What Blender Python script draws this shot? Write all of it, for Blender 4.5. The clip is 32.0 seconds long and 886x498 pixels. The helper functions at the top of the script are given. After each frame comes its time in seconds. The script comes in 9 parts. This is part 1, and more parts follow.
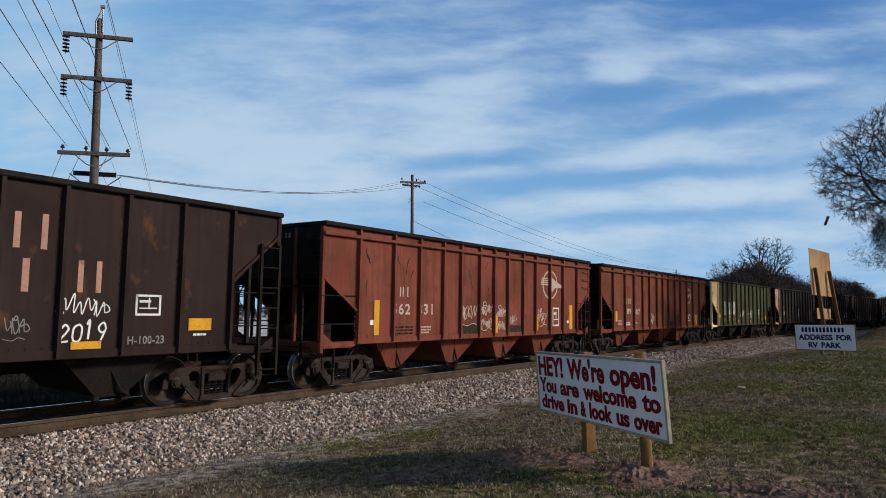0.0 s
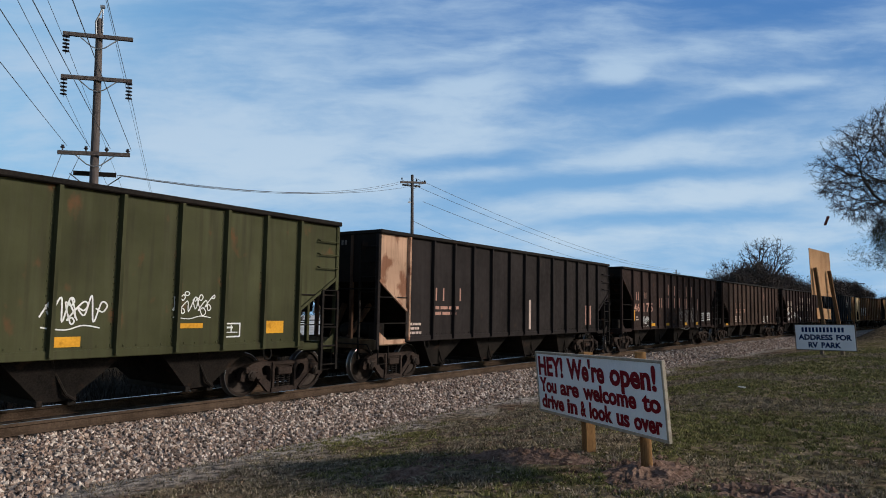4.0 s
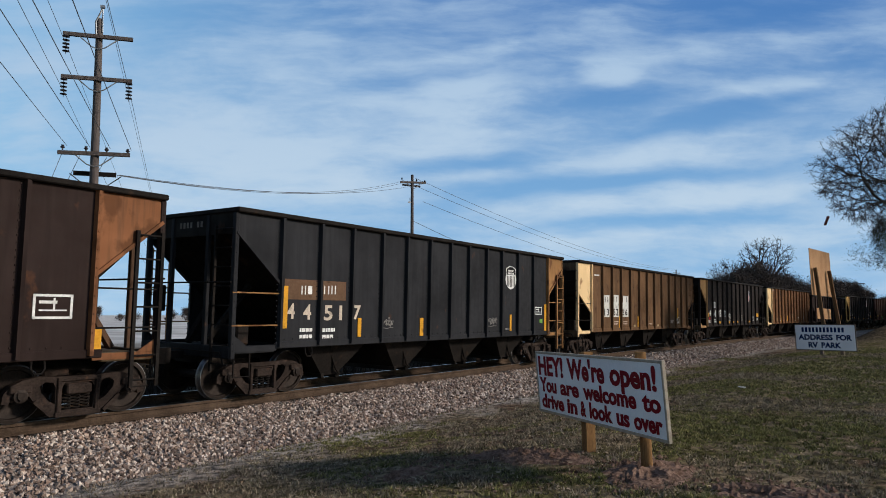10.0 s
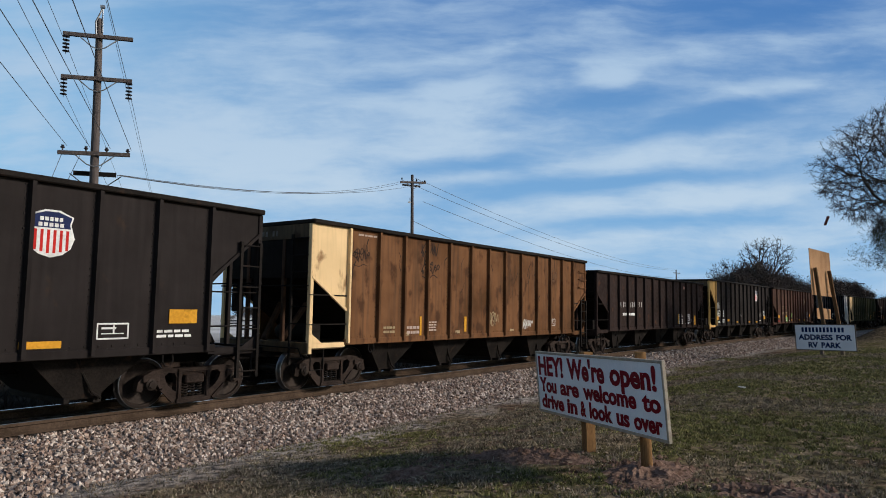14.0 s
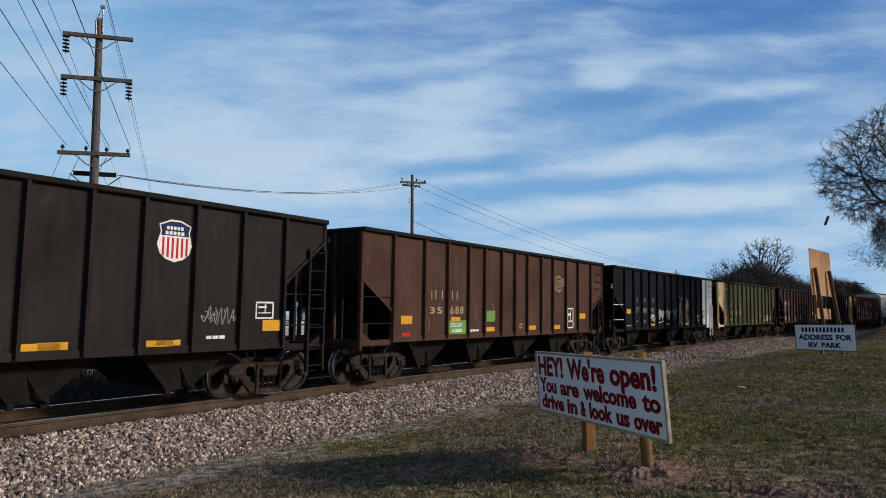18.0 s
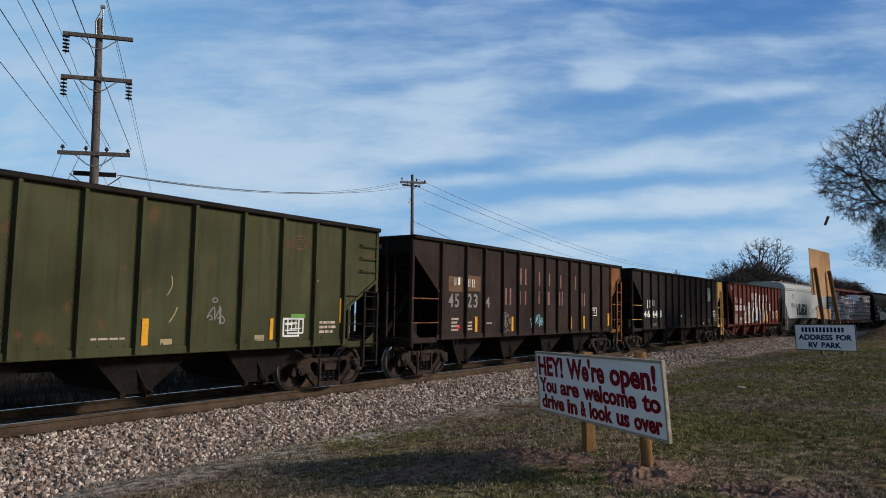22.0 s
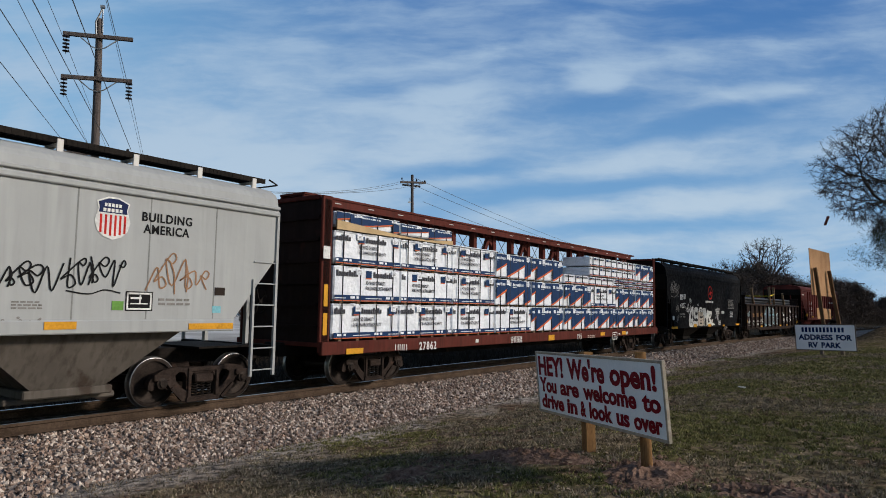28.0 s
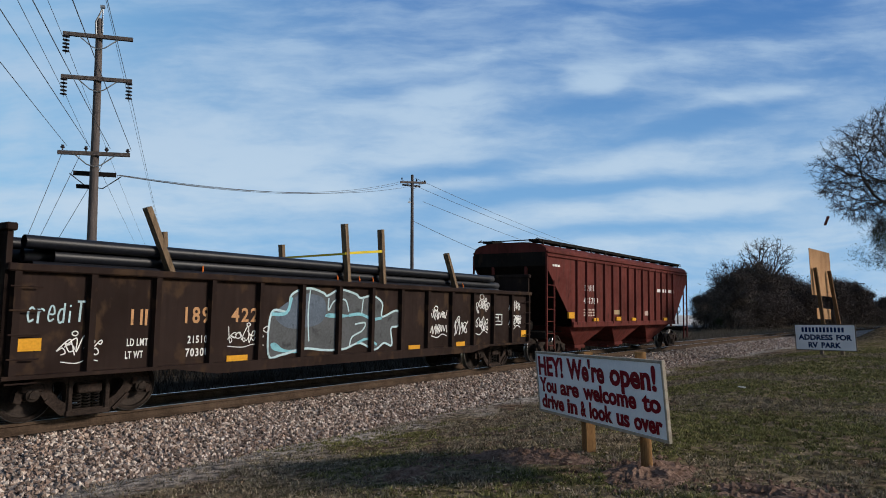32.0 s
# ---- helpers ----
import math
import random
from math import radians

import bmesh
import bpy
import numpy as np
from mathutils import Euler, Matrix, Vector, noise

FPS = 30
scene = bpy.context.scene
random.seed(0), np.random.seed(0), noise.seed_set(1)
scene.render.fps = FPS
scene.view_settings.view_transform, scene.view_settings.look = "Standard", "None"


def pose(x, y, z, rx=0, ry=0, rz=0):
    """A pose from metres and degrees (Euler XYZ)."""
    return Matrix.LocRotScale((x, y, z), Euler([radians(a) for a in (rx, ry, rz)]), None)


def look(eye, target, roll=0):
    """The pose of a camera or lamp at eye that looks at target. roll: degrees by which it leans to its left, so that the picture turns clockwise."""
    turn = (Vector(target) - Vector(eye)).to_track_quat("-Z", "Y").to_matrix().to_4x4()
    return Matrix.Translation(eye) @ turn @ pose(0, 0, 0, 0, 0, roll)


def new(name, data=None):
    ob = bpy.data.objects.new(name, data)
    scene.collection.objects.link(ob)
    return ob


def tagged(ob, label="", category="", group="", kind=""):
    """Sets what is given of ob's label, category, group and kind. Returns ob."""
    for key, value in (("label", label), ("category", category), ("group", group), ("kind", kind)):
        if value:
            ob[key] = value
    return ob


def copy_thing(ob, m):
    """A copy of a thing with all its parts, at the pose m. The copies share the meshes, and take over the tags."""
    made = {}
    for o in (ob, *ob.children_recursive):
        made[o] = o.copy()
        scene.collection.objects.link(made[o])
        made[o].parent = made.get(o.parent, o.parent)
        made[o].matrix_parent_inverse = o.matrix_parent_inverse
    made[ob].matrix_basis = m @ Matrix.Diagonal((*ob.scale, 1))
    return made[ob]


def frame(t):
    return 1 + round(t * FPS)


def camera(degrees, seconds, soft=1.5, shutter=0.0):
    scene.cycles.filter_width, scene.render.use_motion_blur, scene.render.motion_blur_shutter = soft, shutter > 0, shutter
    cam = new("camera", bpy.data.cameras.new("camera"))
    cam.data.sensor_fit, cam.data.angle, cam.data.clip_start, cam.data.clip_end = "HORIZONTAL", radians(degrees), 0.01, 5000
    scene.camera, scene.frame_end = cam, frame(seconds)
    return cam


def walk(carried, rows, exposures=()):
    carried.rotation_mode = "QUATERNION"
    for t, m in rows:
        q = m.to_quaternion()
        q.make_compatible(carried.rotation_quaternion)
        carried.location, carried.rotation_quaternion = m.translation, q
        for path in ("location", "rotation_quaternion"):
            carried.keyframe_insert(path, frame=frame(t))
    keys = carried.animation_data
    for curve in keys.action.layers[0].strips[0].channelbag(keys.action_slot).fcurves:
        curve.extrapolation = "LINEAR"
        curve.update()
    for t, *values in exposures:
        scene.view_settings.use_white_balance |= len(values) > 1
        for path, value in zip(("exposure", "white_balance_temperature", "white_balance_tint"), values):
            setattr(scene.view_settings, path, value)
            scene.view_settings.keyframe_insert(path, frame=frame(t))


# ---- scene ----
# A freight train rolls past a grassy plot beside a curved, banked railway line.
# x runs along the track, y across it (the camera looks towards +y), z = 0 is the top of the near rail.
SECONDS = 32.0
SPEED = 11.38            # m/s, towards -x
CURVE_FROM, CURVE = 13.41, 0.00142   # the line bends towards the camera side beyond this point
TRACK_Y = 12.51
BANK = 1.2               # degrees of superelevation

cam = camera(66.6, SECONDS, soft=0.95)
EYE = Vector((0, 0, 1.698))
YAW, PITCH = 0.6186, 0.09719
AHEAD = Vector((math.cos(YAW) * math.cos(PITCH), math.sin(YAW) * math.cos(PITCH), math.sin(PITCH)))
walk(cam, [(0.0, look(EYE, EYE + AHEAD)), (SECONDS, look(EYE, EYE + AHEAD))],
     exposures=[(0.0, 0.0), (26.0, 0.0), (28.0, -0.14), (29.6, -0.18), (30.9, 0.08), (31.5, 0.06), (SECONDS, 0.0)])

# ---- light ----
SUN_AZ, SUN_EL = radians(-60), radians(21.5)   # azimuth from +x, counter-clockwise
sun_way = Vector((math.cos(SUN_AZ) * math.cos(SUN_EL), math.sin(SUN_AZ) * math.cos(SUN_EL), math.sin(SUN_EL)))
sun = new("sun", bpy.data.lights.new("sun", "SUN"))
sun.data.energy, sun.data.angle, sun.data.color = 3.85, radians(7.0), (1.0, 0.9, 0.785)
sun.matrix_world = look((0, 0, 60), Vector((0, 0, 60)) - sun_way)

world = bpy.data.worlds.new("world")
scene.world = world
world.use_nodes = True
wn, wl = world.node_tree.nodes, world.node_tree.links
sky = wn.new("ShaderNodeTexSky")
sky.sky_type, sky.sun_disc = "NISHITA", False
sky.sun_elevation, sky.sun_rotation = SUN_EL, radians(90) - SUN_AZ
sky.air_density, sky.dust_density, sky.ozone_density = 1.0, 0.3, 2.0
wl.new(sky.outputs[0], wn["Background"].inputs["Color"])
wn["Background"].inputs["Strength"].default_value = 0.125


def sky_backdrop():
    """A far sheet of sky with thin streaky clouds, which drifts slowly."""
    m = bpy.data.materials.new("drifting_cirrus_sky")
    m.use_nodes = True
    n, l = m.node_tree.nodes, m.node_tree.links
    n.remove(n["Principled BSDF"])
    uv = n.new("ShaderNodeTexCoord")

    def val(op, a, b=0.0, c=0.0):
        x = n.new("ShaderNodeMath")
        x.operation = op
        for sock, v in zip(x.inputs, (a, b, c)):
            if isinstance(v, (int, float)):
                sock.default_value = v
            else:
                l.new(v, sock)
        return x.outputs[0]

    def noisy(stretch, turn, scale, detail, src, seed=0.0, rough=0.55):
        mp = n.new("ShaderNodeMapping")
        mp.inputs["Scale"].default_value, mp.inputs["Rotation"].default_value = stretch, (0, 0, radians(turn))
        mp.inputs["Location"].default_value = (seed, seed * 0.7, seed)
        l.new(src, mp.inputs[0])
        t = n.new("ShaderNodeTexNoise")
        t.inputs["Scale"].default_value, t.inputs["Detail"].default_value, t.inputs["Roughness"].default_value = scale, detail, rough
        l.new(mp.outputs[0], t.inputs["Vector"])
        return t.outputs[0], t.outputs[1]

    def ramp(src, a, b, c=0.0, d=1.0):
        r = n.new("ShaderNodeMapRange")
        r.interpolation_type = "SMOOTHSTEP"
        for sock, v in zip(r.inputs[1:5], (a, b, c, d)):
            sock.default_value = v
        l.new(src, r.inputs[0])
        return r.outputs[0]

    # bend the coordinates a little
    _, bendy = noisy((1, 1.6, 1), 0, 2.2, 3.0, uv.outputs["UV"], 4.0)
    off = n.new("ShaderNodeVectorMath")
    off.operation = "MULTIPLY_ADD"
    l.new(bendy, off.inputs[0])
    off.inputs[1].default_value = (0.16, 0.08, 0)
    l.new(uv.outputs["UV"], off.inputs[2])
    bent = n.new("ShaderNodeVectorMath")
    bent.operation = "ADD"
    l.new(off.outputs[0], bent.inputs[0])
    bent.inputs[1].default_value = (-0.08, -0.04, 0)
    # soft veils, and gaps where the blue shows: centre, half sizes, slant, strength
    veils = ((0.42, 0.17, 0.34, 0.17, -18, 0.5), (0.58, 0.23, 0.42, 0.12, -12, 0.5), (0.81, 0.18, 0.13, 0.06, -8, 0.75), (0.84, 0.235, 0.24, 0.05, -8, 0.4), (1.08, 0.128, 0.08, 0.04, -4, 0.5), (1.0, 0.06, 0.4, 0.06, -10, 0.22),
             (1.27, 0.085, 0.36, 0.045, -8, 0.4), (1.36, 0.155, 0.3, 0.025, -10, 0.35), (1.2, 0.26, 0.3, 0.04, -4, 0.55), (1.22, 0.34, 0.4, 0.042, -4, 0.75), (1.24, 0.41, 0.55, 0.045, -3, 0.5),
             (0.84, 0.095, 0.2, 0.025, -10, 0.4), (0.25, 0.33, 0.5, 0.1, -6, 0.45), (1.5, 0.24, 0.2, 0.04, -12, 0.3), (0.1, 0.12, 0.25, 0.14, -25, 0.3), (0.62, 0.32, 0.4, 0.05, -5, 0.35),
             (0.35, 0.035, 0.24, 0.07, -12, -0.3), (1.36, 0.012, 0.3, 0.07, -4, -0.5), (1.27, 0.2, 0.26, 0.03, -13, -0.5), (1.08, 0.175, 0.16, 0.03, -8, -0.45), (0.97, 0.325, 0.26, 0.035, -3, -0.5),
             (0.84, 0.28, 0.2, 0.025, -6, -0.4), (0.68, 0.14, 0.26, 0.03, -10, -0.35), (1.0, 0.03, 0.3, 0.05, -6, -0.12), (1.18, 0.305, 0.3, 0.02, -3, -0.4), (1.2, 0.385, 0.4, 0.02, -2, -0.45))
    total = None
    for cx, cy, rx, ry, turn, amp in veils:
        mp = n.new("ShaderNodeMapping")
        mp.vector_type = "TEXTURE"
        mp.inputs["Location"].default_value, mp.inputs["Rotation"].default_value = (cx, cy, 0), (0, 0, radians(turn))
        mp.inputs["Scale"].default_value = (rx, ry, 1)
        l.new(bent.outputs[0], mp.inputs[0])
        g = n.new("ShaderNodeTexGradient")
        g.gradient_type = "SPHERICAL"
        l.new(mp.outputs[0], g.inputs[0])
        v = val("MULTIPLY", ramp(g.outputs["Fac"], 0.0, 0.9), amp)
        total = v if total is None else val("ADD", total, v)
    streaks, _ = noisy((1.1, 4.6, 1), 10, 3.2, 8.0, bent.outputs[0], 1.3, 0.54)
    puffs, _ = noisy((1, 2.0, 1), 6, 7.0, 9.0, bent.outputs[0], 7.7, 0.62)
    wisps, _ = noisy((1, 4.8, 1), 15, 8.0, 9.0, bent.outputs[0], 3.1, 0.6)
    grain = val("ADD", val("MULTIPLY", ramp(streaks, 0.32, 0.7), 0.62), val("MULTIPLY", ramp(puffs, 0.3, 0.72), 0.38))
    cover = val("ADD", val("MULTIPLY", total, val("ADD", val("MULTIPLY", grain, 0.75), 0.5)), val("MULTIPLY", val("SUBTRACT", grain, 0.5), 0.42))
    cover = val("ADD", val("ADD", cover, val("MULTIPLY", val("SUBTRACT", ramp(wisps, 0.3, 0.7), 0.5), 0.27)), 0.33)
    cover = ramp(cover, -0.15, 1.1, 0.0, 0.97)
    sep = n.new("ShaderNodeSeparateXYZ")
    l.new(uv.outputs["UV"], sep.inputs[0])

    def mix(f, a, b):
        x = n.new("ShaderNodeMix")
        x.data_type = "RGBA"
        l.new(f, x.inputs[0])
        for sock, v in ((x.inputs[6], a), (x.inputs[7], b)):
            if isinstance(v, tuple):
                sock.default_value = (*v, 1)
            else:
                l.new(v, sock)
        return x.outputs[2]

    blue = mix(ramp(sep.outputs[1], -0.1, 0.52), (0.066, 0.195, 0.485), (0.22, 0.45, 0.73))
    blue = mix(ramp(sep.outputs[0], -0.2, 0.9, 0.85, 0.0), blue, (0.27, 0.54, 0.8))
    white = mix(ramp(sep.outputs[1], 0.0, 0.55), (0.41, 0.565, 0.755), (0.55, 0.685, 0.815))
    em = n.new("ShaderNodeEmission")
    l.new(mix(cover, blue, white), em.inputs["Color"])
    em.inputs["Strength"].default_value = 1.0
    l.new(em.outputs[0], n["Material Output"].inputs["Surface"])
    dist = 2600.0
    k = dist / 1193.0
    # corners of the sheet
    g = bpy.data.meshes.new("sky_backdrop")
    us, vs = (-0.5, 2.1), (-0.55, 0.72)
    g.from_pydata([((u * 1000 - 784) * k, (441 - v * 1000) * k, 0) for v in vs for u in us], [], [(0, 1, 3, 2)])
    lay = g.uv_layers.new(name="UVMap")
    for i, (u, v) in enumerate(((us[0], vs[0]), (us[1], vs[0]), (us[1], vs[1]), (us[0], vs[1]))):
        lay.data[i].uv = (u, v)
    g.materials.append(m)
    ob = tagged(new("sky_backdrop", g), "blue winter sky with thin streaky white cloud", "sky", kind="structure")
    return ob, look(EYE, EYE + AHEAD) @ Matrix.Translation((0, 0, -dist)), k


SKY, SKY_POSE, SKY_STEP = sky_backdrop()

# ---- materials ----
def nodes_of(name):
    m = bpy.data.materials.new(name)
    m.use_nodes = True
    return m, m.node_tree.nodes, m.node_tree.links


def surface(name, low, high, rough=0.8, scale=4.0, grain=40.0, bump=0.15, metal=0.0, stretch=(1, 1, 1), third=None,
            third_at=(0.62, 0.72), coords="Object", spec=0.06, bump_scale=None, bump_dist=0.02):
    """Two colours mixed by a coarse and a fine noise, a third in patches, fine relief."""
    m, n, l = nodes_of(name)
    b = n["Principled BSDF"]
    tc, mp = n.new("ShaderNodeTexCoord"), n.new("ShaderNodeMapping")
    l.new(tc.outputs[coords], mp.inputs[0])
    mp.inputs["Scale"].default_value = stretch
    rnd = n.new("ShaderNodeObjectInfo")
    off = n.new("ShaderNodeVectorMath")
    off.operation = "MULTIPLY_ADD"
    l.new(rnd.outputs["Random"], off.inputs[0])
    off.inputs[1].default_value = (17, 31, 23) if coords == "Object" else (0, 0, 0)
    l.new(mp.outputs[0], off.inputs[2])

    def noisy(sc, detail=6.0):
        t = n.new("ShaderNodeTexNoise")
        t.inputs["Scale"].default_value, t.inputs["Detail"].default_value = sc, detail
        l.new(off.outputs[0], t.inputs["Vector"])
        return t.outputs[0]

    def ramp(src, a, b2):
        r = n.new("ShaderNodeMapRange")
        r.inputs[1].default_value, r.inputs[2].default_value = a, b2
        l.new(src, r.inputs[0])
        return r.outputs[0]

    def mix(f, a, b2):
        x = n.new("ShaderNodeMix")
        x.data_type = "RGBA"
        l.new(f, x.inputs[0])
        for sock, v in ((x.inputs[6], a), (x.inputs[7], b2)):
            if isinstance(v, tuple):
                sock.default_value = (*v, 1)
            else:
                l.new(v, sock)
        return x.outputs[2]

    coarse, fine = noisy(scale), noisy(grain, 4.0)
    add = n.new("ShaderNodeMath")
    add.operation = "ADD"
    l.new(ramp(coarse, 0.3, 0.7), add.inputs[0])
    l.new(ramp(fine, 0.3, 0.7), add.inputs[1])
    col = mix(ramp(add.outputs[0], 0.4, 1.6), low, high)
    if third:
        col = mix(ramp(noisy(scale * 1.7 + 0.3, 8.0), *third_at), col, third)
    l.new(col, b.inputs["Base Color"])
    b.inputs["Roughness"].default_value, b.inputs["Metallic"].default_value = rough, metal
    b.inputs["Specular IOR Level"].default_value = spec
    if bump:
        bp = n.new("ShaderNodeBump")
        bp.inputs["Strength"].default_value, bp.inputs["Distance"].default_value = bump, bump_dist
        l.new(noisy(bump_scale, 5.0) if bump_scale else fine, bp.inputs["Height"])
        l.new(bp.outputs[0], b.inputs["Normal"])
    return m


def paint(name, base, rust=(0.09, 0.04, 0.022), wear=0.62, fade=0.25, rough=0.6, dirt=(0.03, 0.025, 0.02), streak=1.0):
    """Weathered wagon paint: fading, vertical streaks, rust patches, grime."""
    m, n, l = nodes_of(name)
    b = n["Principled BSDF"]
    tc = n.new("ShaderNodeTexCoord")

    def noisy(stretch, sc, detail=6.0, seed=0.0):
        mp = n.new("ShaderNodeMapping")
        mp.inputs["Scale"].default_value, mp.inputs["Location"].default_value = stretch, (seed, seed, seed)
        l.new(tc.outputs["Object"], mp.inputs[0])
        t = n.new("ShaderNodeTexNoise")
        t.inputs["Scale"].default_value, t.inputs["Detail"].default_value = sc, detail
        l.new(mp.outputs[0], t.inputs["Vector"])
        return t.outputs[0]

    def ramp(src, a, b2, c=0.0, d=1.0):
        r = n.new("ShaderNodeMapRange")
        r.inputs[1].default_value, r.inputs[2].default_value = a, b2
        r.inputs[3].default_value, r.inputs[4].default_value = c, d
        l.new(src, r.inputs[0])
        return r.outputs[0]

    def mix(f, a, b2):
        x = n.new("ShaderNodeMix")
        x.data_type = "RGBA"
        l.new(f, x.inputs[0])
        for sock, v in ((x.inputs[6], a), (x.inputs[7], b2)):
            if isinstance(v, tuple):
                sock.default_value = (*v, 1)
            else:
                l.new(v, sock)
        return x.outputs[2]

    light = tuple(c * (1 + fade) + 0.006 * fade for c in base)
    dark = tuple(c * (1 - fade) for c in base)
    col = mix(ramp(noisy((1, 1, 1), 0.9, 6.0, 3.0), 0.3, 0.7), dark, light)
    col = mix(ramp(noisy((7, 7, 0.45), 1.3, 5.0, 9.0), 0.48, 0.76, 0.0, 0.62 * streak), col, tuple(min(a, c * 0.75) for a, c in zip(dirt, base)))
    col = mix(ramp(noisy((5, 5, 0.35), 1.1, 5.0, 41.0), 0.52, 0.78, 0.0, 0.4 * streak), col, tuple(min(1, c * 1.45 + min(0.008, c * 0.4)) for c in base))
    col = mix(ramp(noisy((1.2, 1.2, 0.8), 2.2, 9.0, 21.0), wear, wear + 0.1, 0.0, 0.8), col, rust)
    l.new(col, b.inputs["Base Color"])
    l.new(ramp(noisy((1, 1, 1), 6.0, 6.0, 5.0), 0.3, 0.7, rough - 0.1, rough + 0.2), b.inputs["Roughness"])
    b.inputs["Specular IOR Level"].default_value = 0.03
    bp = n.new("ShaderNodeBump")
    bp.inputs["Strength"].default_value, bp.inputs["Distance"].default_value = 0.25, 0.03
    l.new(noisy((1, 1, 1), 2.6, 3.0, 2.0), bp.inputs["Height"])
    l.new(bp.outputs[0], b.inputs["Normal"])
    return m


def plain(name, color, rough=0.6, metal=0.0, grime=0.25):
    return surface(name, tuple(c * (1 - grime) for c in color), color, rough, 3.0, 50.0, 0.05, metal)


STEEL_DARK = surface("grimy_steel", (0.007, 0.006, 0.0055), (0.019, 0.0155, 0.0135), 0.75, 2.0, 30, 0.2, third=(0.03, 0.019, 0.014))
TRUCK_STEEL = surface("truck_casting", (0.014, 0.01, 0.0085), (0.042, 0.03, 0.025), 0.8, 3.0, 30, 0.25, third=(0.06, 0.034, 0.024))
WHEEL_STEEL = surface("wheel_steel", (0.013, 0.01, 0.009), (0.034, 0.026, 0.022), 0.55, 5.0, 40, 0.1, 0.3)
TREAD = surface("polished_tread", (0.16, 0.155, 0.155), (0.28, 0.275, 0.27), 0.36, 6.0, 60, 0.02, 0.9)
RAIL_SIDE = surface("rusty_rail", (0.038, 0.025, 0.017), (0.088, 0.06, 0.042), 0.85, 3.0, 40, 0.2)
RAIL_HEAD = surface("polished_rail", (0.25, 0.25, 0.26), (0.4, 0.4, 0.42), 0.28, 4.0, 60, 0.02, 0.85)
TIE_WOOD = surface("creosoted_timber", (0.03, 0.023, 0.018), (0.085, 0.068, 0.055), 0.9, 2.0, 30, 0.4, stretch=(6, 1, 6))
BALLAST = surface("crushed_ballast", (0.09, 0.075, 0.068), (0.3, 0.26, 0.235), 0.95, 3.0, 18, 0.9, coords="Object", bump_scale=22.0, bump_dist=0.05)
# oil stains and the shade under the train share this dark ballast colour
OILY_SHADE_BED = surface("oil_and_shade_ballast", (0.026, 0.019, 0.014), (0.085, 0.058, 0.042), 0.95, 3.0, 18, 0.9, bump_scale=22.0, bump_dist=0.05)
POLE_WOOD = surface("weathered_pole", (0.056, 0.046, 0.043), (0.135, 0.114, 0.106), 0.9, 1.5, 30, 0.4, stretch=(8, 8, 0.6))

